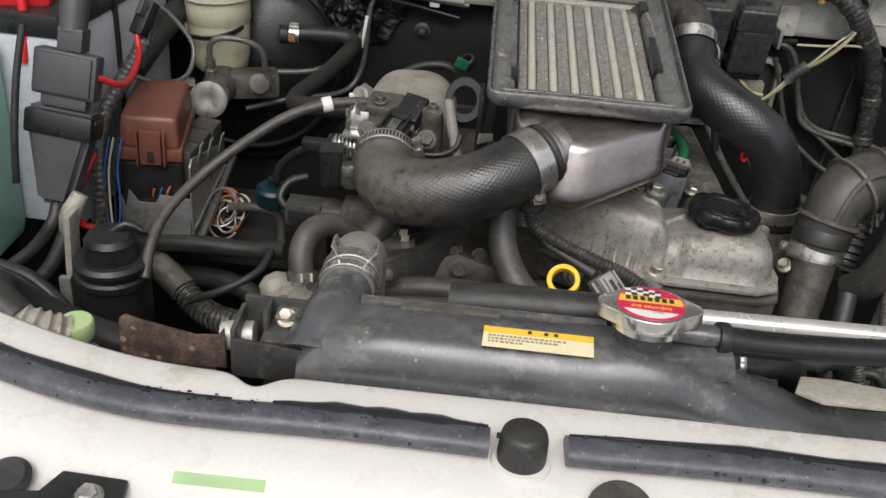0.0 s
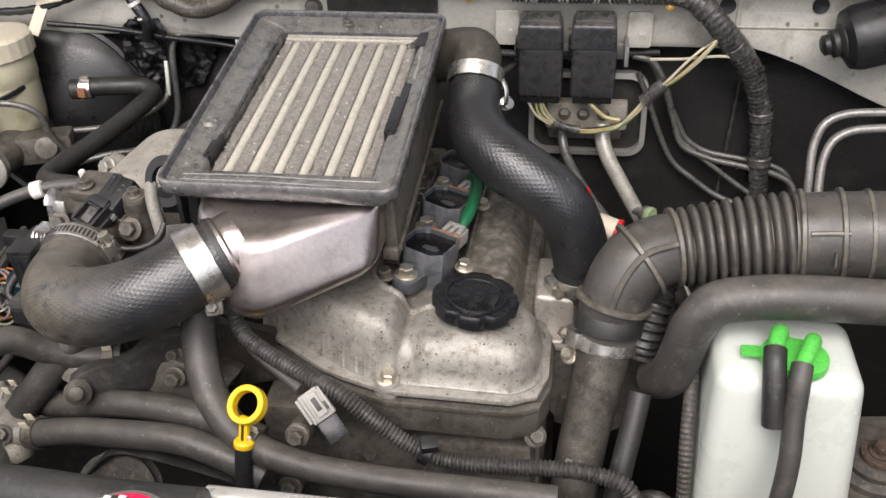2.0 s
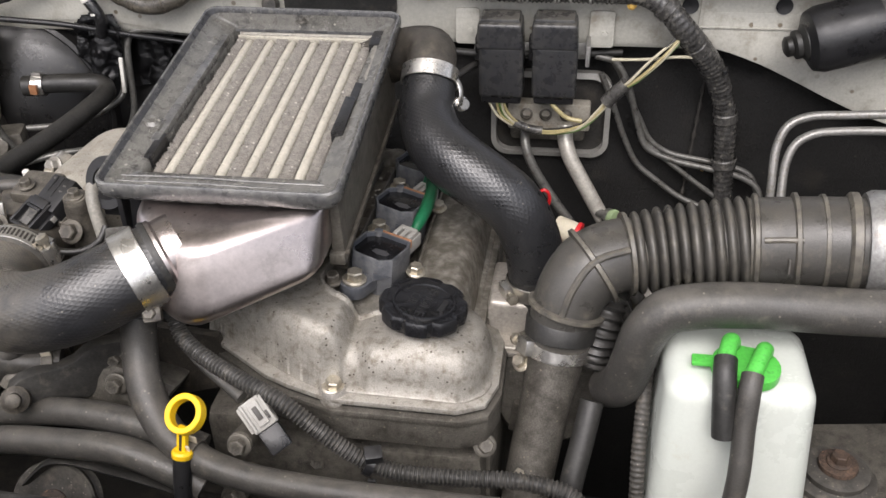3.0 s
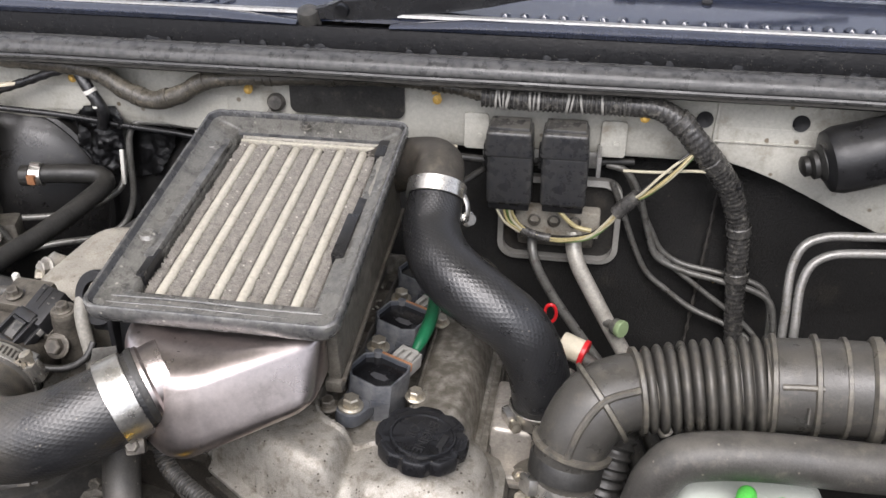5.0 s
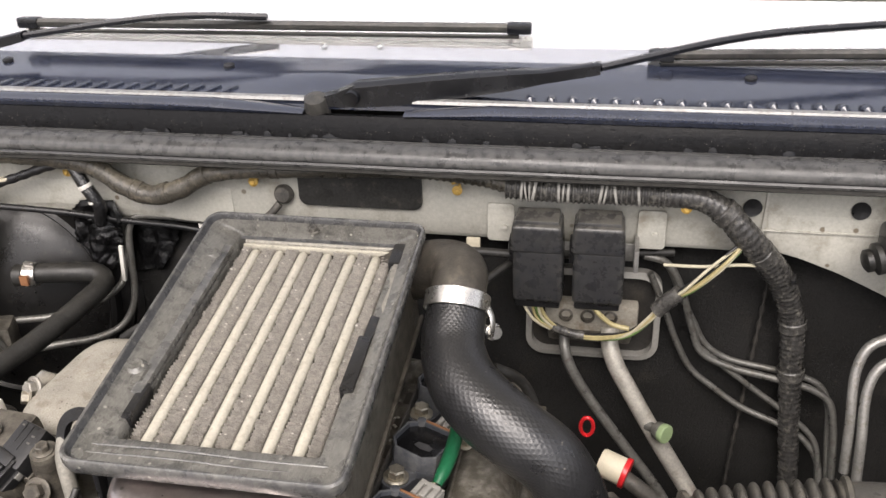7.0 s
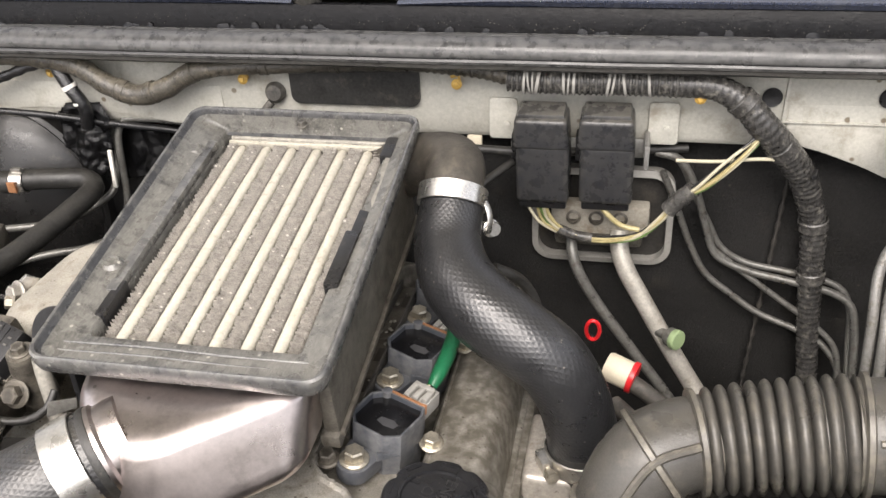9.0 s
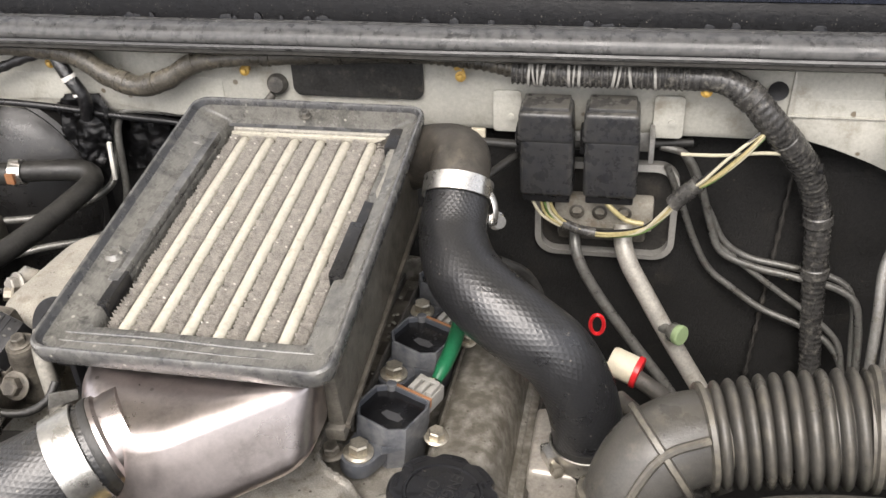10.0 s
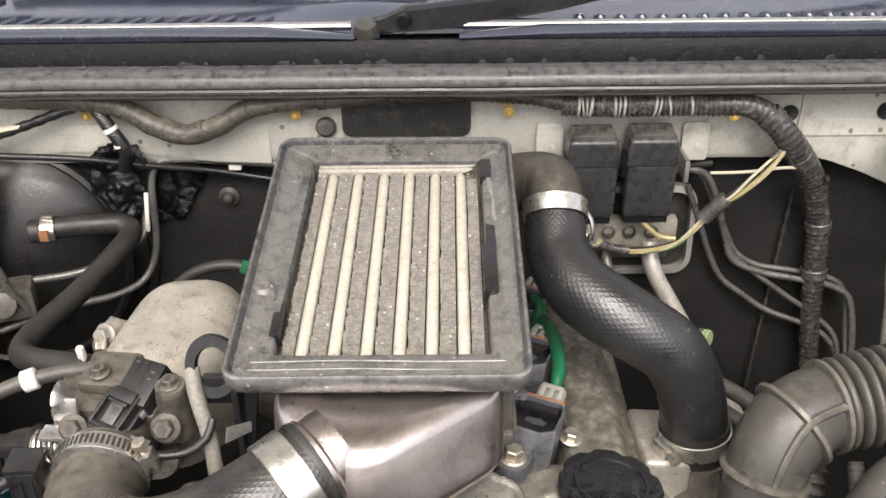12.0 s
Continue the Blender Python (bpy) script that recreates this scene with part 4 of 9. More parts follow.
for a, c in zip(edges, edges[1:]):
    a2, c2 = a + (0.0043 if a > -cw / 2 else 0), c - (0.0047 if c < cw / 2 else 0)
    n = 74
    prev = None
    for k in range(4 * n + 1):
        y = -cl / 2 + cl * (k // 4 + (0.0, 0.46, 0.52, 0.94)[k % 4]) / n
        z = (-0.0008, -0.0030, -0.0120, -0.0120)[k % 4]
        if k % 4 == 0:
            jit, sk, dz = random.uniform(-0.0004, 0.0011), random.uniform(-0.0005, 0.0005), random.uniform(-0.0005, 0.0004)
        cur = [fins.verts.new(face @ Vector((a2 + jit + (c2 - a2 - jit) * q / 6, y + sk * math.sin(1.1 * q + k // 4) + random.uniform(-0.00016, 0.00016), z + dz + random.uniform(-0.0003, 0.0003)))) for q in range(7)]
        if prev:
            for q in range(6):
                fins.faces.new((prev[q], prev[q + 1], cur[q + 1], cur[q]))
        prev = cur
fin_ob = part("finning", fins, M_FIN, ic, "fine dusty corrugated fins", angle=20)
tagged(fin_ob, kind="stuff")
for yy in (cl / 2, ):
    part("core_rail", box(cw, 0.0034, 0.007, face @ Matrix.Translation((0, yy + 0.0022, -0.006)), 0.0014), M_PIPE, ic)
    part("core_rail", box(cw, 0.0024, 0.006, face @ Matrix.Translation((0, yy - 0.0028, -0.0058)), 0.0010), M_TUBE, ic)
    part("core_floor", box(cw, 0.010, 0.004, face @ Matrix.Translation((0, yy - 0.004, -0.0120)), 0.0008), M_CAST_DARK, ic)

# rubber funnel round the core: rings from the outside edge in
def ring_sheet(rings, m, closed_mesh=True):
    b = bmesh.new()
    RR = [[b.verts.new(m @ Vector(p)) for p in r] for r in rings]
    k = len(RR[0])
    for p, q in zip(RR, RR[1:]):
        for j in range(k):
            b.faces.new((p[j], p[(j + 1) % k], q[(j + 1) % k], q[j]))
    bmesh.ops.recalc_face_normals(b, faces=b.faces[:])
    return b


def tray_ring(x0, y0, x1, y1, r, z, warp=0.0, lift=0.0):
    """One ring of the funnel; lift: how much higher it stands at the back than in front."""
    out = []
    for x, y in rrect(x0, y0, x1, y1, r, 6):
        out.append((x, y, z + lift * (y - y0) / (y1 - y0) + warp * noise.noise((x * 20, y * 20, z * 100))))
    return out


X0, X1, Y0, Y1 = -0.0865, 0.0845, -0.132, 0.113
rings = [tray_ring(X0 + 0.010, Y0 + 0.012, X1 - 0.010, Y1 - 0.008, 0.014, -0.0045, lift=0.006),
         tray_ring(X0 + 0.004, Y0 + 0.004, X1 - 0.004, Y1 - 0.003, 0.011, -0.0030, 0.0005, lift=0.007),
         tray_ring(X0 + 0.001, Y0 + 0.001, X1 - 0.001, Y1 - 0.001, 0.011, 0.0010, 0.001, lift=0.0085),
         tray_ring(X0, Y0, X1, Y1, 0.011, 0.006, 0.001, lift=0.0085),
         tray_ring(X0 + 0.0002, Y0 + 0.0002, X1 - 0.0002, Y1 - 0.0002, 0.011, 0.0112, 0.001, lift=0.0085),
         tray_ring(X0 + 0.0012, Y0 + 0.0012, X1 - 0.0012, Y1 - 0.0012, 0.0105, 0.0124, 0.001, lift=0.0085),
         tray_ring(X0 + 0.0026, Y0 + 0.0026, X1 - 0.0026, Y1 - 0.0026, 0.010, 0.0120, 0.001, lift=0.0085),
         tray_ring(X0 + 0.0034, Y0 + 0.0034, X1 - 0.0034, Y1 - 0.0034, 0.009, 0.0105, 0.001, lift=0.0085),
         tray_ring(X0 + 0.0050, Y0 + 0.0050, X1 - 0.0048, Y1 - 0.0038, 0.008, 0.0078, 0.0006, lift=0.0085),
         tray_ring(X0 + 0.0066, Y0 + 0.0066, X1 - 0.0062, Y1 - 0.0041, 0.007, 0.0064, 0.0008, lift=0.0075),
         tray_ring(X0 + 0.0080, Y0 + 0.0080, X1 - 0.0076, Y1 - 0.0043, 0.006, 0.0058, 0.001, lift=0.0060),
         tray_ring(X0 + 0.0130, Y0 + 0.0150, X1 - 0.0110, Y1 - 0.0045, 0.006, 0.0055, 0.0014, lift=0.004),
         tray_ring(-cw / 2 - 0.0050, -cl / 2 - 0.002, cw / 2 + 0.0045, cl / 2 + 0.005, 0.003, 0.0040, 0.0008, lift=0.001),
         tray_ring(-cw / 2 - 0.0038, -cl / 2 - 0.001, cw / 2 + 0.0036, cl / 2 + 0.004, 0.003, 0.0030, 0.0003),
         tray_ring(-cw / 2 - 0.0030, -cl / 2 - 0.0005, cw / 2 + 0.0028, cl / 2 + 0.003, 0.002, -0.0060, 0.0),
         tray_ring(-cw / 2 - 0.0030, -cl / 2 - 0.0005, cw / 2 + 0.0028, cl / 2 + 0.003, 0.002, -0.012, 0.0)]
part("seal_tray", ring_sheet(rings[:9], face), M_TRAY, ic, "weathered black rubber funnel round the core", angle=40)
part("tray_floor", ring_sheet(rings[8:], face), M_TRAY_PALE, ic, "dust-streaked sloping inside of the funnel", angle=40)
# dark slots and blocks beside the core
part("slot_block", box(0.006, 0.030, 0.010, face @ Matrix.Translation((-cw / 2 - 0.0045, -0.075, -0.004)), 0.001), M_PLASTIC, ic)
part("slot_block", box(0.009, 0.050, 0.009, face @ Matrix.Translation((cw / 2 + 0.0055, -0.028, -0.001)), 0.0012), M_PLASTIC, ic)
part("side_body", box(0.010, 0.205, 0.055, face @ Matrix.Translation((cw / 2 + 0.012, -0.004, -0.068)), 0.003), M_CAST_DARK, ic, "grimy side plate of the core")
part("side_seam", box(0.003, 0.205, 0.004, face @ Matrix.Translation((cw / 2 + 0.0185, -0.004, -0.060)), 0.001), M_GRIME, ic)
# lugs moulded into the tray
for x, y, s in ((-0.068, 0.072, 1), (-0.070, -0.052, 1)):
    m = face @ Matrix.Translation((x, y, 0.001))
    lug = box(0.012 * s, 0.020, 0.006, m, 0.002)
    lathe([(0.007 * s, 0), (0.0075 * s, 0.004), (0.005 * s, 0.0065), (0.0035 * s, 0.003), (0.0, 0.003)], 18, m @ Matrix.Translation((-0.006, 0.004, 0.002)), bm=lug, closed=False)
    part("lug", lug, M_TRAY_PALE, ic)
part("side_strip", box(0.008, 0.16, 0.007, face @ Matrix.Translation((-cw / 2 - 0.007, 0.01, 0.0)), 0.002), M_TRAY, ic)
part("side_strip", box(0.009, 0.025, 0.008, face @ Matrix.Translation((cw / 2 + 0.006, 0.09, 0.0)), 0.002), M_PLASTIC, ic)
random.seed(23)
for k in range(11):
    x0, y0, r0 = -0.0735 + random.uniform(-0.004, 0.004), -0.03 + 0.011 * k + random.uniform(-0.003, 0.003), random.uniform(0.0012, 0.0034)
    scrap = [(r0 * (0.6 + 0.6 * random.random()) * math.cos(2 * math.pi * q / 7), 1.6 * r0 * (0.5 + 0.7 * random.random()) * math.sin(2 * math.pi * q / 7)) for q in range(7)]
    part("foam_scrap", prism(scrap, 0.0012, face @ Matrix.Translation((x0, y0, 0.0050)) @ pose(0, 0, 0, 0, 0, random.uniform(-40, 40)), 0.0003), M_PLASTIC, ic, "torn black foam scrap" if k == 0 else "")
flap = [(0.0655, 0.088), (0.0715, 0.090), (0.0735, 0.070), (0.0728, 0.045), (0.0700, 0.022), (0.0672, 0.030), (0.0682, 0.052), (0.0650, 0.066)]
part("torn_flap", prism(flap, 0.0016, face @ Matrix.Translation((0, 0, 0.0052)), 0.0005), M_DUST_HOSE, ic, "pale torn foam flap")
part("drain_channel", prism([(0.0628, -0.055), (0.0690, -0.052), (0.0690, 0.018), (0.0628, 0.020)], 0.0010, face @ Matrix.Translation((0, 0, 0.0055)), 0.0003), M_PLASTIC, ic)
for k, y in enumerate((-0.1185, -0.1120)):
    part("ledge_ridge", tube([face @ Vector((-0.074, y, 0.0050)), face @ Vector((-0.02, y + 0.0006, 0.0056)), face @ Vector((0.03, y - 0.0004, 0.0054)), face @ Vector((0.070, y + 0.0003, 0.0050))], 0.0009, seg=8, step=0.01), M_TRAY, ic)
lip_bolt = face @ Vector((-0.002, 0.1045, 0.0125))
bolt(ic, lip_bolt, nrm, 0.006, M_DUSTY)

# end tank in front of the core, a prow in plan
def inset_line(pts, d):
    """A convex outline moved inwards by d."""
    out, n = [], len(pts)
    lines = []
    for i in range(n):
        a, c = Vector(pts[i]), Vector(pts[(i + 1) % n])
        t_ = (c - a).normalized()
        lines.append((a + Vector((-t_.y, t_.x)) * d, t_))
    for i in range(n):
        (a, u), (c, w) = lines[i - 1], lines[i]
        k = ((c - a).x * w.y - (c - a).y * w.x) / (u.x * w.y - u.y * w.x)
        out.append(a + u * k)
    return out


def round_line(pts, r, n=7):
    """A convex outline with its corners rounded to about r."""
    out, k = [], len(pts)
    for i in range(k):
        p, a, c = Vector(pts[i]), Vector(pts[i - 1]), Vector(pts[(i + 1) % k])
        e = min(r, 0.45 * (a - p).length, 0.45 * (c - p).length)
        s0, s1 = p + (a - p).normalized() * e, p + (c - p).normalized() * e
        for j in range(n + 1):
            f = j / n
            out.append(s0 * (1 - f) ** 2 + p * (2 * f * (1 - f)) + s1 * f * f)
    return out


plan = [(0.037, 0.762), (0.037, 0.7225), (0.086, 0.684), (0.167, 0.730), (0.167, 0.762)]
tank = bmesh.new()
TOP, LOW, RT, RB = 1.0925, 1.0255, 0.0100, 0.014
prof = [(RB, 0.0)] + [(RB * (1 - math.sin(radians(a))), RB * (1 - math.cos(radians(a)))) for a in range(20, 91, 14)]
prof += [(0.0, 0.3 * (TOP - LOW)), (0.0, 0.6 * (TOP - LOW))]
prof += [(RT * (1 - math.cos(radians(a))), TOP - LOW - RT + RT * math.sin(radians(a))) for a in range(0, 91, 15)] + [(RT + 0.004, TOP - LOW - 0.0001), (RT + 0.012, TOP - LOW - 0.0008)]
prev = None
for ins, h in prof:
    cur = []
    for p in round_line(inset_line(plan, ins), 0.021 - ins * 0.5):
        f = h / (TOP - LOW)
        rise = (1 - f) * (0.27 * max(0.0, p.x - 0.092) + 0.08 * max(0.0, 0.06 - p.x))
        fall = 0.18 * max(0.0, 0.745 - p.y) * f ** 2
        back = 0.010 * f * max(0.0, min(1.0, (p.x - 0.12) / 0.04)) if p.y < 0.75 else 0.0
        cur.append(tank.verts.new((p.x, p.y + back - 0.017 * (1 - f) * (1 if p.y < 0.75 else 0), LOW + h + rise - fall)))
    if prev:
        for q in range(len(cur)):
            tank.faces.new((prev[q], prev[(q + 1) % len(cur)], cur[(q + 1) % len(cur)], cur[q]))
    else:
        tank.faces.new(list(reversed(cur)))
    prev = cur
tank.faces.new(prev)
bmesh.ops.recalc_face_normals(tank, faces=tank.faces[:])
part("end_tank", tank, M_STEEL, ic, "polished stainless steel end tank", angle=80)
part("neck", lathe([(0.0250, -0.012), (0.0256, -0.006), (0.0252, -0.003), (0.0250, 0.02)], 36, aim((0.0660, 0.7060, 1.0648), (-0.78, -0.57, -0.26))), M_STEEL, ic)
part("outlet_elbow", tube([(0.140, 0.955, 1.098), (0.170, 0.957, 1.111), (0.196, 0.951, 1.1195), (0.2095, 0.938, 1.1235), (0.2117, 0.922, 1.1185), (0.2117, 0.910, 1.1095)], [0.021, 0.0215, 0.0212, 0.0205, 0.0200, 0.0198], seg=24, step=0.003), M_GRIME, ic, "dull cast outlet elbow")
part("rear_tank", box(0.125, 0.03, 0.05, Matrix.Translation((0.1, 0.968, 1.07)), 0.008), M_STEEL, ic)
part("bracket", box(0.004, 0.03, 0.07, Matrix.Translation((0.008, 0.775, 1.02)), 0.001), M_PLASTIC, ic)
part("bracket", box(0.012, 0.20, 0.010, Matrix.Translation((0.168, 0.855, 1.045)) @ pose(0, 0, 0, 8, 0, 0), 0.002), M_CAST_DARK, ic)

# hoses of the intercooler
IC_PATH = [(0.0640, 0.7040, 1.0640), (0.0528, 0.6955, 1.0605), (0.0344, 0.6825, 1.0540), (0.0105, 0.6715, 1.0455), (-0.0214, 0.6685, 1.0370), (-0.0490, 0.6790, 1.0315), (-0.0640, 0.7000, 1.0285), (-0.0695, 0.7230, 1.0275), (-0.0705, 0.7480, 1.0310)]
ich = hose("intercooler_hose", IC_PATH, [0.0265, 0.0268, 0.0271, 0.0273, 0.0274, 0.0274, 0.0272, 0.0268, 0.0264], M_SILICONE_DUSTY, "black fabric-textured silicone hose, dusty at its bend to the throttle", seg=40, step=0.003)
c, a = along(IC_PATH, 0.0)
part("neck_collar", lathe([(0.0250, -0.010), (0.0252, -0.004), (0.0272, -0.0022), (0.0272, 0.0005), (0.0252, 0.002), (0.0252, 0.008)], 40, aim(c, a), closed=False), M_STEEL, ic, "rolled steel neck")
part("end_cuff", lathe([(0.0262, -0.0005), (0.0276, 0.0005), (0.0279, 0.003), (0.0272, 0.005)], 40, aim(c, a), closed=False), M_RUBBER, ich, "plain black hose end")
c, a = along(IC_PATH, 0.085)
wide = hose_clamp(c, a, 0.0272, 0.0165, None, "wide polished steel hose clamp")
part("screw_housing", box(0.012, 0.010, 0.012, aim(c + Vector((0.0085, -0.010, -0.0285)), (0.3, -0.75, 0.55)), 0.002), M_GRIME, wide)
bolt(wide, c + Vector((0.0105, -0.0165, -0.0225)), (0.1, -0.8, 0.55), 0.0085, M_CAST_DARK)
c, a = along(IC_PATH, 0.955)
part("end_cuff", lathe([(0.0264, -0.010), (0.0274, -0.008), (0.0276, 0.006), (0.0268, 0.008)], 40, aim(c, a), closed=False), M_DUSTY, ich, "dusty hose end")
hose_clamp(c, a, 0.0274, 0.011, (0.95, -0.1, 0.25), slots=-1)
TU_PATH = [(0.2118, 0.9130, 1.1080), (0.2122, 0.8916, 1.0905), (0.2235, 0.8670, 1.0783), (0.2425, 0.8505, 1.0690), (0.2640, 0.8410, 1.0585), (0.2845, 0.8375, 1.0445), (0.2975, 0.8365, 1.0235), (0.3050, 0.8358, 0.9977), (0.3095, 0.8355, 0.9650)]
tuh = hose("turbo_hose", TU_PATH, [0.0212, 0.0224, 0.0240, 0.0246, 0.0242, 0.0235, 0.0230, 0.0231, 0.0234], M_SILICONE, "black fabric-textured silicone hose curving down from the intercooler to the turbo", seg=40, step=0.003)
upc = hose_clamp((0.2117, 0.9155, 1.1115), (0.02, 0.72, 0.69), 0.0220, 0.012)
part("tail", tube([(0.2345, 0.912, 1.112), (0.2375, 0.908, 1.107), (0.2385, 0.905, 1.100), (0.2375, 0.904, 1.093)], 0.0026, seg=8, step=0.003, squash=0.4), M_CLAMP, upc)
bolt(upc, (0.2365, 0.9175, 1.0885), (0.55, -0.7, 0.25), 0.0085, M_CLAMP)
part("screw_stem", lathe([(0.003, -0.010), (0.003, 0.004), (0.0045, 0.0045), (0.0045, 0.006)], 12, aim((0.2365, 0.9175, 1.0885), (0.55, -0.7, 0.25))), M_CLAMP, upc)
part("end_cuff", tube([(0.3078, 0.8357, 0.984), (0.3088, 0.8356, 0.972), (0.3096, 0.8354, 0.960)], [0.0236, 0.0243, 0.0238], seg=36, step=0.003), M_RUBBER, tuh, "plain black hose end")
hose_clamp((0.3086, 0.8356, 0.974), (0.08, 0.0, -0.99), 0.0244, 0.012, (-0.88, -0.45, 0.0), slots=1)

# ---------------------------------------------------------------- engine: head, cam cover, coils
def sd_round(x, y, x0, y0, x1, y1, r):
    qx, qy = abs(x - (x0 + x1) / 2) - (x1 - x0) / 2 + r, abs(y - (y0 + y1) / 2) - (y1 - y0) / 2 + r
    return r - math.hypot(max(qx, 0), max(qy, 0)) - min(max(qx, qy), 0)


def dome(d, w, p=2.3):
    """Height from 0 at the rim to 1 at w inside it, upright at the rim with a round shoulder."""
    u = 1 - min(1.0, max(0.0, d / w))
    return (1 - u ** p) ** (1 / p)


CX0, CX1, CY0, CY1 = 0.061, 0.283, 0.695, 1.01


def flange_z(x, y):
    return 0.967 - 0.025 * (x - 0.10) - 0.03 * (y - 0.7)


def smax(a, c, k=0.006):
    h = max(k - abs(a - c), 0.0) / k
    return max(a, c) + h * h * k * 0.25


def sdf_cover(x, y):
    d = max(sd_round(x, y, CX0, CY0, 0.2645, CY1, 0.02), sd_round(x, y, 0.15, CY0, CX1, 0.792, 0.028))
    cut = (x - 0.072) * 0.52 + (y - 0.748) * 0.855
    if x > 0.2:
        return d
    h = max(0.014 - abs(d - cut), 0.0) / 0.014
    return min(d, cut) - h * h * 0.014 * 0.25


def cover_z(x, y):
    fz = flange_z(x, y)
    d = sdf_cover(x, y)
    z = fz - 0.003 + 0.006 * dome(d, 0.010)
    body = min(d - 0.0012, sd_round(x, y, 0.058, 0.69, 0.184, 1.01, 0.028))
    z = smax(z, fz - 0.002 + (0.049 - 0.05 * max(0, x - 0.15) + 0.004 * noise.noise((x * 16, y * 16, 2.0))) * dome(body, 0.016, 2.6))
    mid = min(d - 0.006, sd_round(x, y, 0.12, 0.69, 0.26, 0.80, 0.02))
    z = smax(z, fz - 0.002 + 0.031 * dome(mid, 0.024), 0.008)
    ridge = min(d - 0.004, sd_round(x, y, 0.206, 0.70, 0.2625, 1.01, 0.022))
    z = smax(z, fz - 0.002 + 0.040 * dome(ridge, 0.020))
    bump = min(d - 0.0016, sd_round(x, y, 0.181, 0.690, 0.281, 0.785, 0.040))
    z = smax(z, fz - 0.002 + 0.037 * dome(bump, 0.022, 2.6), 0.006)
    well = sd_round(x, y, 0.153, 0.748, 0.211, 0.99, 0.024)
    if well > 0:
        z = min(z, fz + 0.0285 + 0.014 * (1 - dome(well, 0.006)))
    elif well > -0.004:
        z += 0.003
    notch = 0.0115 - math.hypot(x - 0.1735, y - 0.694)
    if notch > 0:
        z = min(z, fz - 0.001 + 0.036 * (1 - min(1.0, notch / 0.009)) ** 2)
    return z + 0.0006 * noise.noise((x * 60, y * 60, 1.7))


def height_shell(x0, y0, x1, y1, nx, ny, inside, fz, skirt):
    b = bmesh.new()
    V = {}
    for j in range(ny + 1):
        for i in range(nx + 1):
            x, y = x0 + (x1 - x0) * i / nx, y0 + (y1 - y0) * j / ny
            d = inside(x, y)
            if d > -0.0015:
                if d < 0.0008:
                    e = 0.0005
                    gx, gy = (inside(x + e, y) - inside(x - e, y)) / (2 * e), (inside(x, y + e) - inside(x, y - e)) / (2 * e)
                    gl = max(0.2, gx * gx + gy * gy)
                    x, y = x - gx * d / gl, y - gy * d / gl
                V[i, j] = b.verts.new((x, y, fz(x, y)))
    for j in range(ny):
        for i in range(nx):
            q = [V.get(k) for k in ((i, j), (i + 1, j), (i + 1, j + 1), (i, j + 1))]
            q = [v for v in q if v]
            if len(q) >= 3:
                b.faces.new(q)
    rim = [e for e in b.edges if len(e.link_faces) == 1]
    ext = bmesh.ops.extrude_edge_only(b, edges=rim)
    for v in ext["geom"]:
        if isinstance(v, bmesh.types.BMVert):
            v.co.z -= skirt
    bmesh.ops.recalc_face_normals(b, faces=b.faces[:])
    return b


cover = thing("cam_cover", "oil-stained cast aluminium cam cover with bolted flange", "engine cover", base=(0.18, 0.85, 0.95))
part("shell", height_shell(CX0 - 0.004, CY0 - 0.004, CX1 + 0.004, CY1 + 0.004, 165, 240, sdf_cover, cover_z, 0.006), M_COVER, cover, angle=60)
out_line = [(0.058, 0.762), (0.064, 0.7455), (0.120, 0.7070), (0.139, 0.6985), (0.1735, 0.6875), (0.221, 0.688), (0.262, 0.6885), (0.281, 0.698), (0.288, 0.722), (0.2875, 0.772), (0.281, 0.788), (0.270, 0.795), (0.270, 1.015), (0.055, 1.015)]
tilt = Matrix.Translation((0, 0, 0.967 + 0.0025 + 0.021)) @ Matrix(((1, 0, 0, 0), (0, 1, 0, 0), (-0.025, -0.03, 1, 0), (0, 0, 0, 1)))
part("flange", prism(out_line, 0.0045, tilt @ Matrix.Translation((0, 0, -0.0045)), 0.0016), M_COVER, cover)
part("gasket", prism([(0.175 + (x - 0.175) * 0.975, 0.85 + (y - 0.85) * 0.982) for x, y in out_line], 0.0035, tilt @ Matrix.Translation((0, 0, -0.0078))), M_RUBBER, cover)
head_b = prism([(0.175 + (x - 0.175) * 1.01, 0.85 + (y - 0.85) * 1.008) for x, y in out_line], 0.028, tilt @ Matrix.Translation((0, 0, -0.0358)), 0.003)
part_rim = prism([(0.175 + (x - 0.175) * 1.02, 0.85 + (y - 0.85) * 1.015) for x, y in out_line], 0.006, tilt @ Matrix.Translation((0, 0, -0.0142)), 0.002)
engine = thing("engine_block", "grimy dark aluminium cylinder head and timing cover", "engine", base=(0.18, 0.85, 0.6))
part("cylinder_head", head_b, M_CAST_DARK, engine)
part("head_rim", part_rim, M_CAST_DARK, engine)
part("timing_cover", box(0.19, 0.05, 0.25, Matrix.Translation((0.185, 0.722, 0.66)), 0.012), M_CAST_DARK, engine)
part("block", box(0.22, 0.32, 0.34, Matrix.Translation((0.175, 0.87, 0.58)), 0.01), M_CAST_DARK, engine)
for x, y in ((0.1735, 0.698),):
    z = flange_z(x, y) + 0.002
    part("boss", lathe([(0.0105, -0.03), (0.0105, -0.002), (0.009, 0.001)], 18, Matrix.Translation((x, y, z))), M_CAST, cover)
    bolt(cover, (x, y, z), (0.12, -0.1, 1), 0.0115, spin=17)
bolt(cover, (0.280, 0.700, 0.922), (0.3, -0.7, 0.65), 0.0115, M_CAST_DARK)
bolt(cover, (0.2155, 0.8005, 0.999), (0.12, -0.1, 1), 0.0105)
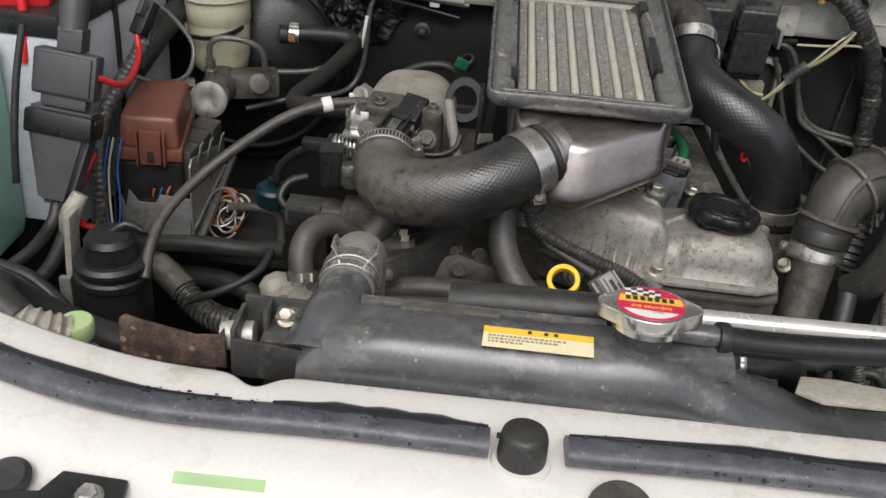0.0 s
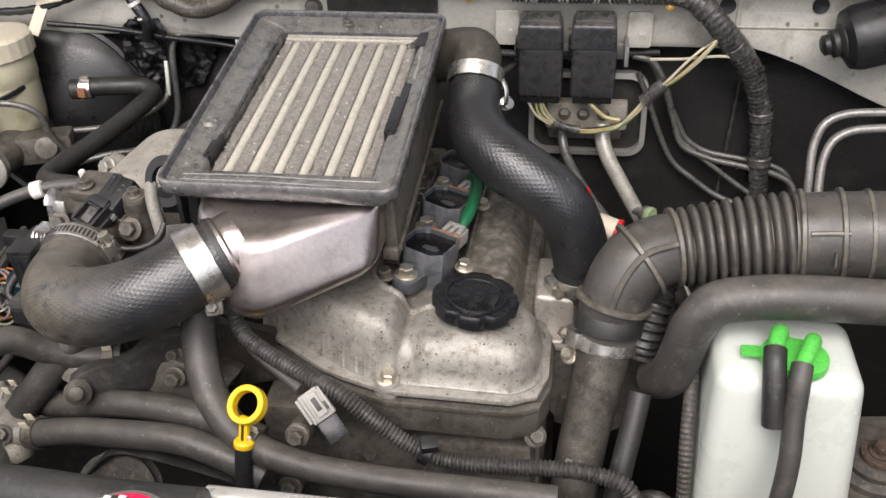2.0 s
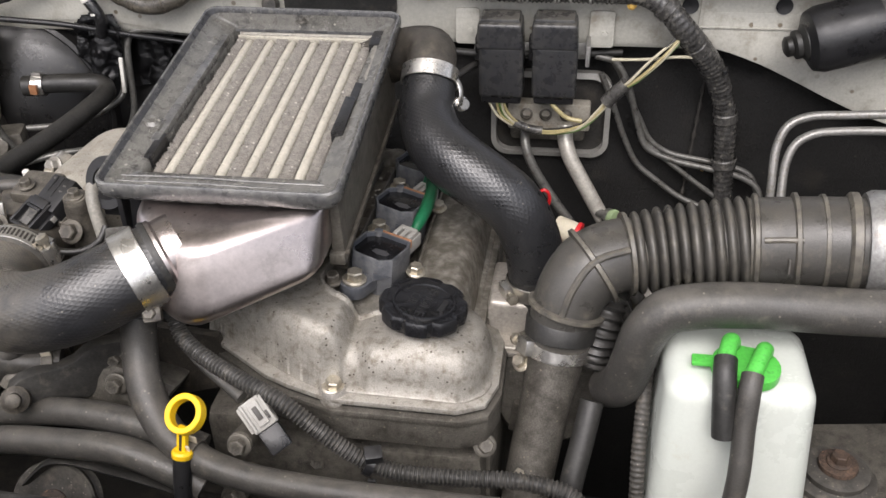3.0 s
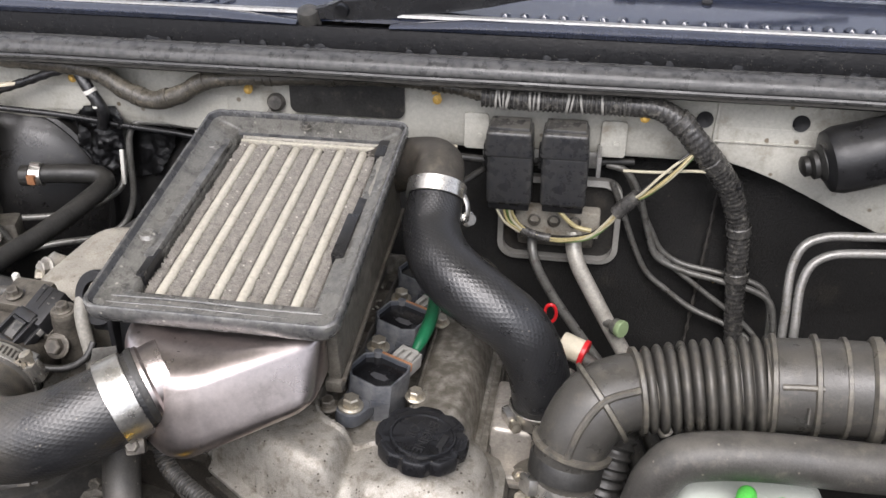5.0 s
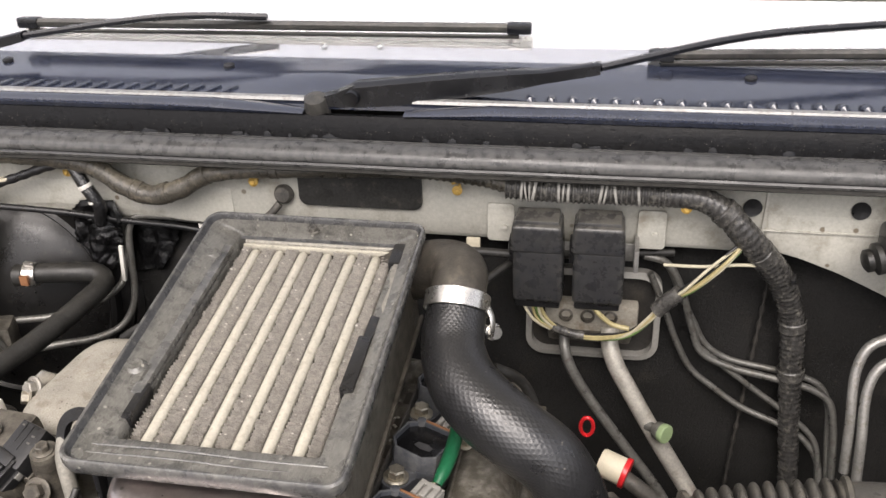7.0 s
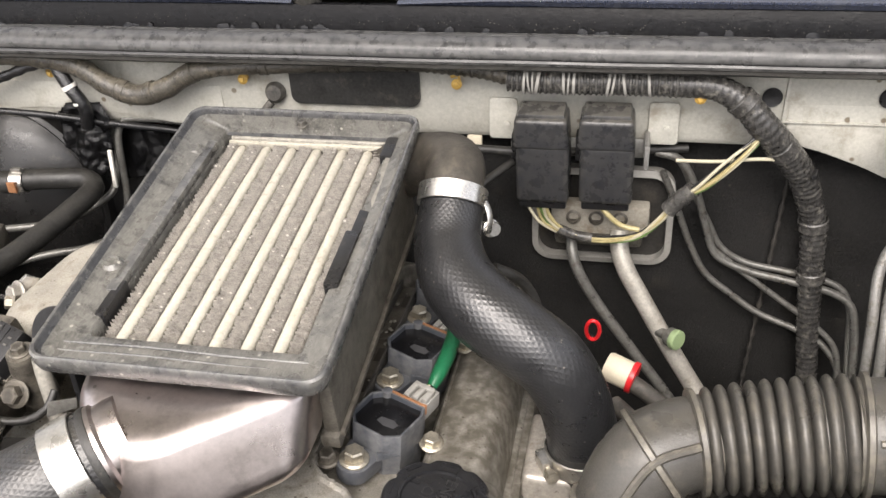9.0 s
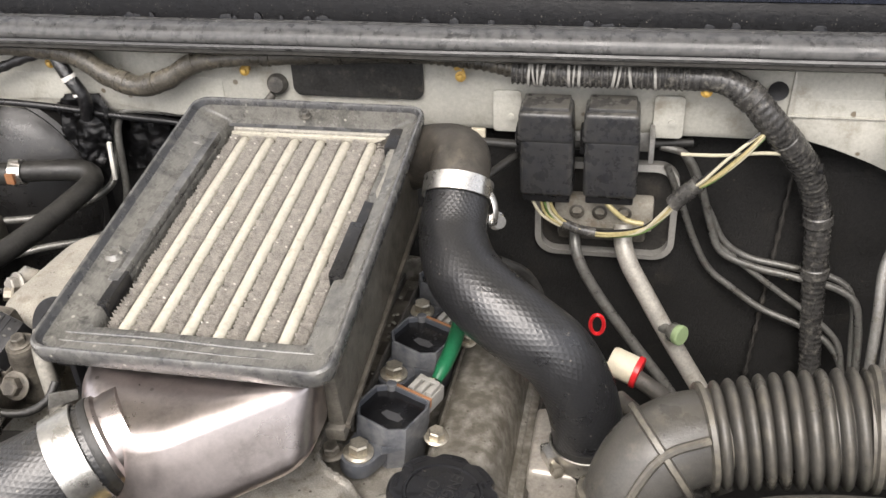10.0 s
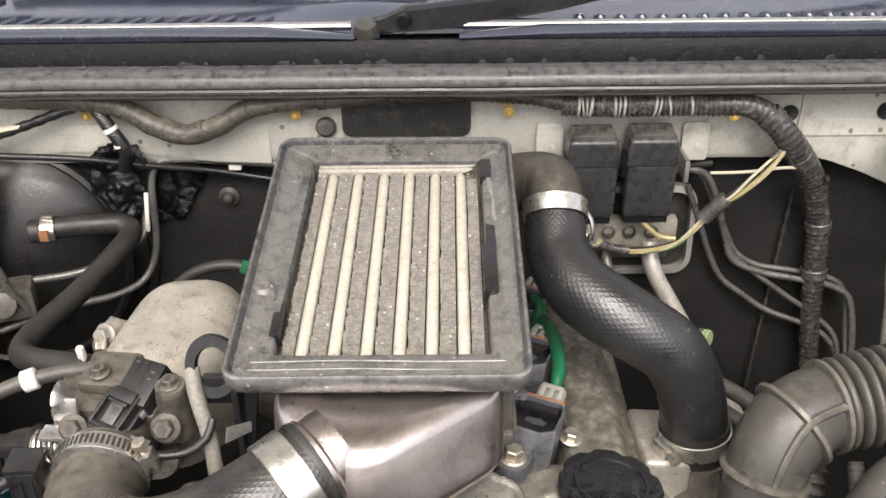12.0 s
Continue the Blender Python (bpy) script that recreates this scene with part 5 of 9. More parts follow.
bolt(cover, (0.1590, 0.7690, 1.008), (0.0, -0.1, 1), 0.0105, M_GRIME)
bolt(cover, (0.217, 0.905, 0.995), (0.12, -0.1, 1), 0.0105)
bolt(cover, (0.105, 0.745, 1.008), (0, -0.1, 1), 0.0085)

cap_m = aim((0.2315, 0.741, 1.0055), (0.10, 0.04, 1), 0) @ Matrix.Diagonal((1.06, 1.06, 1.0, 1.0))
cap = thing("oil_filler_cap", "black plastic oil filler cap with scalloped edge and raised lettering", "cap", base=(0.233, 0.742, 1.0))
part("neck", lathe([(0.021, -0.014), (0.021, 0.002)], 24, cap_m), M_GLOSS, cap)
part("body", lathe([(0.0265, -0.002), (0.0295, 0.0005), (0.0300, 0.008), (0.0285, 0.0105), (0.024, 0.0105), (0.0225, 0.0095), (0.0, 0.0095)], 112, cap_m, lobes=8, depth=0.0024), M_GLOSS, cap)
part("ring", lathe([(0.0215, 0.0095), (0.021, 0.0108), (0.0198, 0.0108), (0.0193, 0.0095)], 48, cap_m, closed=False), M_GLOSS, cap)
cap_t = cap_m @ pose(0, 0, 0.0097, 0, 0, -214) @ Matrix.Translation((0, 0.006, 0))
lt = text_mesh("ENGINE", 0.0092, cap_t @ Matrix.Translation((0, -0.004, 0)))
into(text_mesh("OIL", 0.0092, cap_t @ Matrix.Translation((0, -0.0135, 0))), bm=lt)
box(0.014, 0.004, 0.0008, cap_t @ Matrix.Translation((0.0, 0.0075, 0)), 0.0003, bm=lt)
box(0.006, 0.002, 0.0008, cap_t @ Matrix.Translation((0.009, 0.0095, 0)) @ pose(0, 0, 0, 0, 0, 25), 0.0003, bm=lt)
part("lettering", lt, M_PLASTIC, cap)
for a in range(8):
    part("rim_pad", box(0.002, 0.009, 0.0012, cap_m @ pose(0, 0, 0.0100, 0, 0, 45 * a + 20) @ Matrix.Translation((0.0255, 0, 0)), 0.0004), M_GLOSS, cap)

trough = thing("wiring_trough", "grimy black slotted wiring trough beside the ignition coils", "wiring trough", base=(0.165, 0.87, 1.005))
part("floor_strip", box(0.014, 0.175, 0.0020, pose(0.1605, 0.880, 1.0010, -1.7, 0, -2), 0.0006), M_GRIME, trough)
for dx in (-0.0070, 0.0070):
    part("side_wall", box(0.0018, 0.175, 0.0090, pose(0.1605 + dx, 0.880, 1.0005, -1.7, 0, -2), 0.0006), M_PLASTIC_DUSTY, trough)
for k in range(5):
    part("slot", box(0.0060, 0.0150, 0.0006, pose(0.1598 + 0.0012 * k, 0.810 + 0.034 * k, 1.0048 - 0.0010 * k, -1.7, 0, -2), 0.0002), M_INK, trough)
random.seed(41)
for k in range(26):
    gx, gy, gr = 0.1600 + random.uniform(-0.005, 0.006), random.uniform(0.795, 0.960), random.uniform(0.0006, 0.0016)
    part("grit", box(gr * 2, gr * 1.5, gr, pose(gx, gy, 1.0058 - 0.03 * (gy - 0.80), 0, 0, random.uniform(0, 90)), gr * 0.25), M_DUST_HOSE if k % 3 else M_CAST_DARK, trough)

# ignition coils, one built and copied
coil = thing("ignition_coil", "grey plug-top ignition coil with black resin face and pale plug", "ignition coil", "ignition coils")
oct_line = [(-0.020, -0.010), (-0.013, -0.0185), (0.010, -0.0195), (0.0185, -0.013), (0.0195, 0.010), (0.0165, 0.0175), (-0.010, 0.0175), (-0.0135, 0.0155), (-0.0195, 0.010)]
coil_body = bmesh.new()
rings = []
for k, z in ((0.95, -0.022), (0.97, -0.004), (1.0, 0.0), (1.0, 0.0180), (0.985, 0.0188), (0.915, 0.0186), (0.90, 0.0176), (0.89, 0.0140)):
    rings.append([(x * k, y * k, z) for x, y in oct_line])
into(loft(rings), bm=coil_body)
part("body", coil_body, M_COIL, coil)
part("resin_face", prism([(x * 0.895, y * 0.895) for x, y in oct_line], 0.0016, Matrix.Translation((0, 0, 0.0138)), 0.0004), M_POTTING, coil)
part("resin_skin", prism([(-0.004, -0.006), (0.002, -0.008), (0.009, -0.007), (0.010, -0.003), (0.005, -0.001), (-0.003, -0.002)], 0.0003, Matrix.Translation((0, 0, 0.0155))), M_FUSE, coil, "pale dried patch on the resin")
part("copper_edge", box(0.028, 0.0018, 0.007, Matrix.Translation((0.003, 0.0178, 0.0125)), 0.0004), M_COPPER, coil)
part("corner_boss", lathe([(0.0034, -0.012), (0.0034, 0.0195), (0.0022, 0.0202)], 14, Matrix.Translation((-0.0115, 0.0165, 0))), M_COIL, coil)
tab = [(0.011 * math.cos(radians(a)), -0.031 + 0.011 * math.sin(radians(a))) for a in range(180, 361, 20)] + [(0.013, -0.012), (-0.013, -0.012)]
part("mount", prism(tab, 0.011, Matrix.Translation((-0.003, 0, -0.008)), 0.0015), M_COIL, coil)
part("mount_rib", prism([(0.0, 0.0), (0.016, 0.0), (0.0, 0.007)], 0.0016, pose(0.008, -0.024, 0.003, 90, 0, 52), 0.0004), M_COIL, coil)
part("spout", lathe([(0.0125, -0.045), (0.0125, -0.02)], 20), M_RUBBER, coil)
plug = box(0.019, 0.020, 0.012, Matrix.Translation((0.005, 0.0285, 0.003)), 0.0015)
for dx in (-0.0005, 0.0055, 0.0115):
    box(0.0038, 0.015 - 0.003 * (dx > 0.01), 0.0038, Matrix.Translation((dx, 0.029, 0.0145)), 0.0008, bm=plug)
box(0.014, 0.0035, 0.002, Matrix.Translation((0.0055, 0.034, 0.0165)), 0.0006, bm=plug)
part("connector", plug, M_GREY, coil, "pale grey plug")
bolt(coil, (-0.003, -0.031, 0.003), (0, 0, 1), 0.0125)
coil_rot = pose(0, 0, 0, -2, 5, -20)
for i in range(3):
    m = pose(0.1880 + 0.0015 * i, 0.7985 + 0.0800 * i, 1.0045 - 0.005 * i) @ coil_rot
    if i == 0:
        first = m
    else:
        copy_thing(coil, m)
coil.matrix_basis = first
hose("wire_sleeve", [(0.2085, 0.838, 1.013), (0.2115, 0.847, 1.017), (0.2135, 0.864, 1.018), (0.2135, 0.890, 1.017), (0.209, 0.922, 1.012), (0.20, 0.955, 1.0)], [0.0036, 0.0050, 0.0054, 0.0054, 0.0052, 0.005], M_GREEN_TAPE, "green heat sleeve over the coil wires", "sleeve", step=0.003)
hose("wire_sleeve", [(0.203, 0.920, 1.004), (0.206, 0.932, 1.010), (0.207, 0.95, 1.010), (0.202, 0.98, 1.0)], 0.005, M_GREEN_TAPE, "green heat sleeve over the coil wires", "sleeve", step=0.003)
for k in (-1, 0, 1):
    hose("coil_lead", [(0.2020 + 0.003 * k, 0.829, 1.013), (0.2055 + 0.002 * k, 0.834, 1.014), (0.2090 + 0.001 * k, 0.841, 1.014)], 0.0011, (M_WIRE_W, M_WIRE_K, M_WIRE_G)[k], "short coloured wire at the coil plug", "wire", "coil leads", seg=8, step=0.002)

# ---------------------------------------------------------------- dipstick, conduit and hoses in front of the engine
dip = thing("oil_dipstick", "yellow plastic dipstick handle in its black tube", "dipstick", base=(0.085, 0.63, 0.93))
ring_m = aim((0.0885, 0.6435, 0.982), (-0.15, -0.62, 0.75))
part("ring", lathe([(0.0093, -0.0034), (0.0099, -0.0040), (0.0129, -0.0040), (0.0135, -0.0034), (0.0135, 0.0034), (0.0129, 0.0040), (0.0099, 0.0040), (0.0093, 0.0034), (0.0093, -0.0034)], 48, ring_m, closed=False), M_YELLOW, dip)
stem_m = aim((0.0853, 0.6335, 0.954), Vector((0.0870, 0.6385, 0.9725)) - Vector((0.0853, 0.6335, 0.954)))
part("grip", box(0.0075, 0.0042, 0.022, stem_m, 0.0012), M_YELLOW, dip)
part("grip_slot", box(0.0022, 0.0046, 0.015, stem_m @ Matrix.Translation((0, 0, 0.004))), M_INK, dip)
part("collar", lathe([(0.006, -0.002), (0.0072, 0.0), (0.0072, 0.003), (0.006, 0.0045)], 20, stem_m), M_YELLOW, dip)
part("guide_tube", tube([(0.0853, 0.6325, 0.9535), (0.0854, 0.6240, 0.930), (0.0855, 0.6160, 0.88), (0.0855, 0.6140, 0.80)], 0.0062, seg=14), M_PLASTIC, dip)

conduit = hose("wiring_conduit", [(0.052, 0.722, 1.024), (0.057, 0.714, 1.010), (0.066, 0.703, 0.997), (0.088, 0.690, 0.990), (0.116, 0.678, 0.984), (0.146, 0.668, 0.977), (0.172, 0.663, 0.958), (0.198, 0.660, 0.940), (0.222, 0.659, 0.931), (0.264, 0.660, 0.929), (0.312, 0.660, 0.931), (0.345, 0.656, 0.924), (0.355, 0.65, 0.90)],
               0.0056, M_PLASTIC_DUSTY, "black corrugated wiring conduit across the front of the engine", "conduit", seg=14, ribs=0.0030, rib=0.0008)
part("cable_tie", lathe([(0.0082, -0.003), (0.0088, -0.003), (0.0088, 0.003), (0.0082, 0.003)], 20, aim((0.206, 0.6595, 0.936), (0.9, 0, -0.4)), closed=False), M_PLASTIC, conduit)
part("cable_tie", box(0.012, 0.010, 0.009, aim((0.209, 0.659, 0.942), (0.1, -0.3, 0.9)), 0.001), M_PLASTIC, conduit)
part("cable_tie", box(0.006, 0.003, 0.016, aim((0.209, 0.652, 0.914), (0, -0.1, 1)), 0.001), M_PLASTIC, conduit)
hose("branch_wire", [(0.060, 0.706, 0.998), (0.078, 0.694, 0.986), (0.098, 0.682, 0.980), (0.117, 0.671, 0.975)], [0.003, 0.0035, 0.004, 0.0045], M_PLASTIC_DUSTY, "taped wire branch running to a grey connector", "wire")
con = thing("wiring_connector", "pale grey two-part wiring connector with black socket", "connector", base=(0.13, 0.665, 0.965))
cdir = Vector((0.62, -0.38, -0.68))
cm = aim((0.1215, 0.6715, 0.9735), cdir, 28)
part("plug", box(0.018, 0.021, 0.023, cm, 0.0015), M_GREY, con)
part("latch", box(0.008, 0.003, 0.018, cm @ Matrix.Translation((0, 0.0115, 0.002)), 0.0008), M_GREY, con)
for k in (-1, 1):
    part("guide_rib", box(0.0018, 0.0035, 0.021, cm @ Matrix.Translation((k * 0.0072, 0.0112, 0.001)), 0.0005), M_GREY, con)
part("window", box(0.0035, 0.004, 0.010, cm @ Matrix.Translation((0, 0.0118, 0.006)), 0.0004), M_INK, con)
part("window", box(0.004, 0.0045, 0.006, cm @ Matrix.Translation((0.0065, 0.0105, 0.012)), 0.0004), M_INK, con)
part("latch", box(0.003, 0.006, 0.020, cm @ Matrix.Translation((-0.010, 0, 0.001)), 0.0008), M_GREY, con)
part("socket", box(0.016, 0.018, 0.018, cm @ Matrix.Translation((0, 0, 0.023)), 0.002), M_PLASTIC, con)

hose("breather_hose", [(0.040, 0.712, 1.030), (0.036, 0.702, 1.010), (0.037, 0.692, 0.990), (0.046, 0.674, 0.970), (0.066, 0.654, 0.954), (0.090, 0.641, 0.946), (0.121, 0.632, 0.943), (0.173, 0.626, 0.942), (0.231, 0.622, 0.944), (0.30, 0.62, 0.945)],
     [0.0125, 0.0125, 0.0125, 0.0125, 0.012, 0.0105, 0.0098, 0.0095, 0.0092, 0.009], M_OLD_RUBBER, "grey aged rubber hose bending down in front of the engine", seg=20)
part("sleeve", lathe([(0.016, -0.006), (0.0165, 0), (0.016, 0.006)], 24, aim((0.039, 0.711, 1.024), (0.2, 0.4, 1))), M_PLASTIC, bpy.data.objects["breather_hose"])
hose("coolant_hose", [(-0.142, 0.704, 0.910), (-0.083, 0.692, 0.921), (-0.03, 0.682, 0.936), (0.014, 0.674, 0.942), (0.050, 0.668, 0.940), (0.085, 0.664, 0.930)], 0.0105, M_OLD_RUBBER, "dusty grey coolant hose crossing below the intercooler hose", seg=18)
hose("coolant_hose", [(-0.10, 0.662, 0.916), (-0.06, 0.657, 0.928), (-0.02, 0.651, 0.936), (0.036, 0.642, 0.944), (0.068, 0.637, 0.938), (0.095, 0.634, 0.925)], 0.0105, M_OLD_RUBBER, "dusty grey coolant hose crossing below the intercooler hose", seg=18)
hose("coolant_hose", [(-0.124, 0.640, 0.958), (-0.1275, 0.652, 0.978), (-0.122, 0.668, 0.990), (-0.108, 0.684, 0.989), (-0.092, 0.694, 0.974), (-0.070, 0.703, 0.962), (-0.040, 0.712, 0.958)], 0.0105, M_OLD_RUBBER, "grey rubber hose looped over the thermostat housing", seg=18)
for c, a, r in (((-0.1245, 0.642, 0.962), (-0.1, 0.4, 0.9), 0.0108), ((-0.135, 0.7028, 0.9115), (1, -0.2, 0.2), 0.0108), ((-0.094, 0.6613, 0.918), (1, -0.1, 0.25), 0.0108), ((-0.048, 0.710, 0.9585), (1, 0.3, 0), 0.0108), ((0.088, 0.641, 0.9465), (0.9, -0.2, -0.1), 0.0108)):
    t = hose_clamp(c, a, r, 0.008, None, "dull spring steel hose clip with raised ears", steel=M_GRIME)
    mm = aim(c, a)
    for s_ in (-1, 1):
        part("ear", box(0.008, 0.0012, 0.007, mm @ pose(0, 0, 0, 0, 0, 100) @ Matrix.Translation((r + 0.003, s_ * 0.004, -0.0035)), 0.0004), M_AMBER_CAP, t)
hose("metal_pipe", [(-0.050, 0.722, 0.998), (-0.066, 0.711, 0.981), (-0.0895, 0.697, 0.955), (-0.115, 0.684, 0.925), (-0.155, 0.665, 0.878)], 0.0122, M_OLD_RUBBER, "grimy metal coolant pipe rising beside the engine", "pipe", seg=18)

low = thing("accessory_bracket", "grimy cast bracket with hex bolts below the throttle hose", "bracket", base=(0.0, 0.70, 0.9))
arm = [(-0.080, 0.945), (-0.064, 0.961), (-0.040, 0.968), (-0.020, 0.985), (0.0, 0.997), (0.012, 0.996), (0.030, 0.99), (0.075, 0.985), (0.085, 0.94), (0.04, 0.925), (-0.02, 0.93), (-0.06, 0.932)]
part("plate", plate_xz([(x, z - 0.012) for x, z in arm], 0.736, 0.008, 0.002), M_GRIME, low)
arm_m = Matrix.Translation((-0.0616, 0.6790, 0.0)) @ Matrix(((0.82, 0, 0.573, 0), (0.573, 0, -0.82, 0), (0, 1, 0, 0), (0, 0, 0, 1)))
curve = [(-0.006, 0.951), (-0.002, 0.959), (0.006, 0.9635), (0.017, 0.9650), (0.032, 0.9640), (0.045, 0.9660), (0.053, 0.9715), (0.062, 0.9745), (0.082, 0.9730), (0.090, 0.960), (0.080, 0.9470), (0.061, 0.9385), (0.048, 0.930), (0.026, 0.9340), (0.011, 0.939), (0.0, 0.942)]
part("arm", prism(curve, 0.012, arm_m @ Matrix.Translation((0, 0, -0.010)), 0.0025), M_PLASTIC_DUSTY, low, "curved black support arm")
part("arm_stud", lathe([(0.0100, -0.006), (0.0102, 0.003), (0.0080, 0.005), (0.0055, 0.006), (0.0052, 0.010), (0.003, 0.011)], 24, aim((-0.0595, 0.6755, 0.9500), (0.35, -0.75, 0.55))), M_GRIME, low)
part("arm_boss", lathe([(0.0080, -0.014), (0.0082, 0.006), (0.0065, 0.0085), (0.0, 0.0090)], 24, aim((-0.052, 0.694, 0.953), (-0.1, -0.1, 1.0))), M_CAST, low, "dusty domed boss")
th = thing("thermostat_housing", "dusty pale cast thermostat housing with hose stubs", "housing", base=(-0.13, 0.68, 0.9))
tb_ = bmesh.new()
for loc, r in (((-0.128, 0.676, 0.906), 0.022), ((-0.145, 0.690, 0.892), 0.026), ((-0.118, 0.664, 0.902), 0.014), ((-0.160, 0.706, 0.905), 0.016)):
    lathe([(r * 0.55, -r), (r * 0.9, -r * 0.6), (r, 0.0), (r * 0.85, r * 0.6), (r * 0.4, r * 0.9)], 22, aim(loc, (-0.5, 0.3, 0.8)), bm=tb_)
part("body", tb_, M_CAST_PALE, th, "rough dusty casting")
part("stub", lathe([(0.0085, -0.02), (0.0085, 0.012), (0.0098, 0.014), (0.0085, 0.017)], 20, aim((-0.112, 0.6635, 0.9125), (1, -0.1, 0.25))), M_CAST_PALE, th)
part("stub", lathe([(0.0085, -0.02), (0.0085, 0.012), (0.0098, 0.014), (0.0085, 0.017)], 20, aim((-0.152, 0.7065, 0.9075), (1, -0.2, 0.2))), M_CAST_PALE, th)
bolt(th, (-0.120, 0.656, 0.918), (0.2, -0.6, 0.7), 0.011, M_CAST_DARK)
bolt(th, (-0.146, 0.672, 0.912), (0.1, -0.5, 0.8), 0.011, M_CAST_DARK)
part("casting", prism([(-0.045, 0.0), (0.03, -0.004), (0.05, 0.02), (0.0, 0.034), (-0.03, 0.022)], 0.03, pose(0.0, 0.735, 0.918, 78, 0, 0), 0.006), M_CAST_DARK, low, "rough oily casting")
for x, z, s_ in ((-0.002, 0.956, 0.010), (0.021, 0.952, 0.010), (0.0035, 0.946, 0.012)):
    bolt(low, (x, 0.722 if z > 0.947 else 0.706, z), (0, -1, 0.25), s_, M_CAST_DARK, 12)
part("boss", lathe([(0.012, -0.02), (0.012, 0.004), (0.006, 0.007)], 18, aim((-0.073, 0.699, 0.953), (0, -0.7, 0.7))), M_CAST_DARK, low)
for x, y, z in ((0.1131, 0.650, 0.9395), (0.1545, 0.692, 0.8887), (0.1033, 0.646, 0.8914), (0.105, 0.695, 0.95)):
    bolt(engine, (x, y + 0.012, z), (0, -0.9, 0.35), 0.012, M_CAST_DARK, 20)
    part("boss", lathe([(0.009, -0.05), (0.009, 0.0)], 16, aim((x, y + 0.013, z), (0, -0.9, 0.35))), M_CAST_DARK, engine)
stud = thing("conduit_stud", "hex bolt with a black rubber ring beside the intercooler tank", "bolt", base=(0.058, 0.712, 1.018))
part("rubber_ring", lathe([(0.0125, -0.008), (0.0135, -0.004), (0.0135, 0.002), (0.010, 0.004), (0.0, 0.004)], 28, aim((0.060, 0.716, 1.016), (0, -0.8, 0.55))), M_RUBBER, stud)
bolt(stud, (0.0595, 0.7125, 1.0185), (0, -0.8, 0.55), 0.011, M_CAST_DARK, 15)
pulley = thing("drive_pulley", "dark steel accessory pulley with rubber belt", "pulley", base=(0.0, 0.62, 0.9))
part("wheel", lathe([(0.012, -0.012), (0.03, -0.01), (0.044, -0.012), (0.046, -0.009), (0.041, -0.004), (0.041, 0.004), (0.046, 0.009), (0.044, 0.012), (0.026, 0.007), (0.012, 0.010)], 40, aim((-0.024, 0.640, 0.888), (0.05, -0.85, 0.5)) @ Matrix.Scale(0.68, 4)), M_DUSTY, pulley)
part("hub", lathe([(0.016, 0.005), (0.016, 0.012), (0.008, 0.014)], 24, aim((-0.024, 0.640, 0.888), (0.05, -0.85, 0.5)) @ Matrix.Scale(0.68, 4)), M_RUST, pulley)
part("belt", tube([(-0.046, 0.646, 0.900), (-0.022, 0.650, 0.920), (0.026, 0.650, 0.914), (0.070, 0.652, 0.898), (0.115, 0.654, 0.880)], 0.0085, seg=8, squash=0.35), M_RUBBER, pulley)

# ---------------------------------------------------------------- intake duct, turbo side and reservoir
duct = thing("intake_duct", "dusty black rubber intake duct with ribbed elbow and bellows", "duct", base=(0.4, 0.78, 1.0))
part("elbow", tube([(0.3285, 0.757, 0.980), (0.3300, 0.759, 0.997), (0.3355, 0.765, 1.016), (0.346, 0.773, 1.030), (0.361, 0.781, 1.036), (0.378, 0.787, 1.037)], [0.0240, 0.0238, 0.0255, 0.0268, 0.0265, 0.0262], seg=36, step=0.003), M_DUCT, duct, "smooth elbow with moulded ribs")
part("bellows", tube([(0.376, 0.7865, 1.037), (0.40, 0.789, 1.0405), (0.43, 0.790, 1.0455), (0.456, 0.790, 1.050)], [0.0255, 0.0275, 0.0285, 0.029], seg=36, ribs=0.0079, rib=0.0040, fold=True), M_DUCT, duct, "corrugated bellows")
part("straight", tube([(0.454, 0.790, 1.0495), (0.49, 0.788, 1.054), (0.53, 0.784, 1.058), (0.56, 0.78, 1.06)], [0.031, 0.031, 0.031, 0.032], seg=36), M_DUCT, duct)
for x, r in ((0.458, 0.0340), (0.484, 0.0342), (0.502, 0.0330)):
    f = (x - 0.454) / 0.106
    part("rib", lathe([(r - 0.003, -0.0026), (r, -0.0013), (r, 0.0013), (r - 0.003, 0.0026)], 36, aim((x, 0.790 - 0.01 * f * f, 1.0495 + 0.011 * f), (1, -0.06, 0.1)), closed=False), M_DUCT, duct)
part("rib", tube([(0.459, 0.7640, 1.0675), (0.47, 0.7635, 1.069), (0.4835, 0.7625, 1.0702)], 0.0021, seg=8), M_DUCT, duct)
# moulded ribs on the elbow: rings and one along it
for p, a, r in (((0.3318, 0.761, 1.004), (0.22, 0.25, 0.94), 0.0280), ((0.349, 0.775, 1.032), (0.8, 0.38, 0.46), 0.0308), ((0.372, 0.785, 1.037), (0.98, 0.2, 0.1), 0.0302)):
    part("rib", lathe([(r - 0.005, -0.0028), (r, -0.0014), (r, 0.0014), (r - 0.005, 0.0028)], 36, aim(p, a), closed=False), M_DUCT, duct)
part("rib", tube([(0.3285, 0.7375, 1.010), (0.3365, 0.744, 1.0335), (0.350, 0.7525, 1.0505), (0.372, 0.7615, 1.0555)], 0.0026, seg=8, step=0.003), M_DUCT, duct)
part("moulded_mark", box(0.010, 0.0012, 0.004, aim((0.4755, 0.7578, 1.053), (0.05, -0.95, 0.2), 90), 0.0003), M_DUSTY, duct)
part("end_collar", lathe([(0.0320, -0.003), (0.0345, -0.001), (0.0345, 0.004), (0.0320, 0.005)], 36, aim((0.519, 0.785, 1.0570), (1, -0.1, 0.1))), M_DUCT, duct)
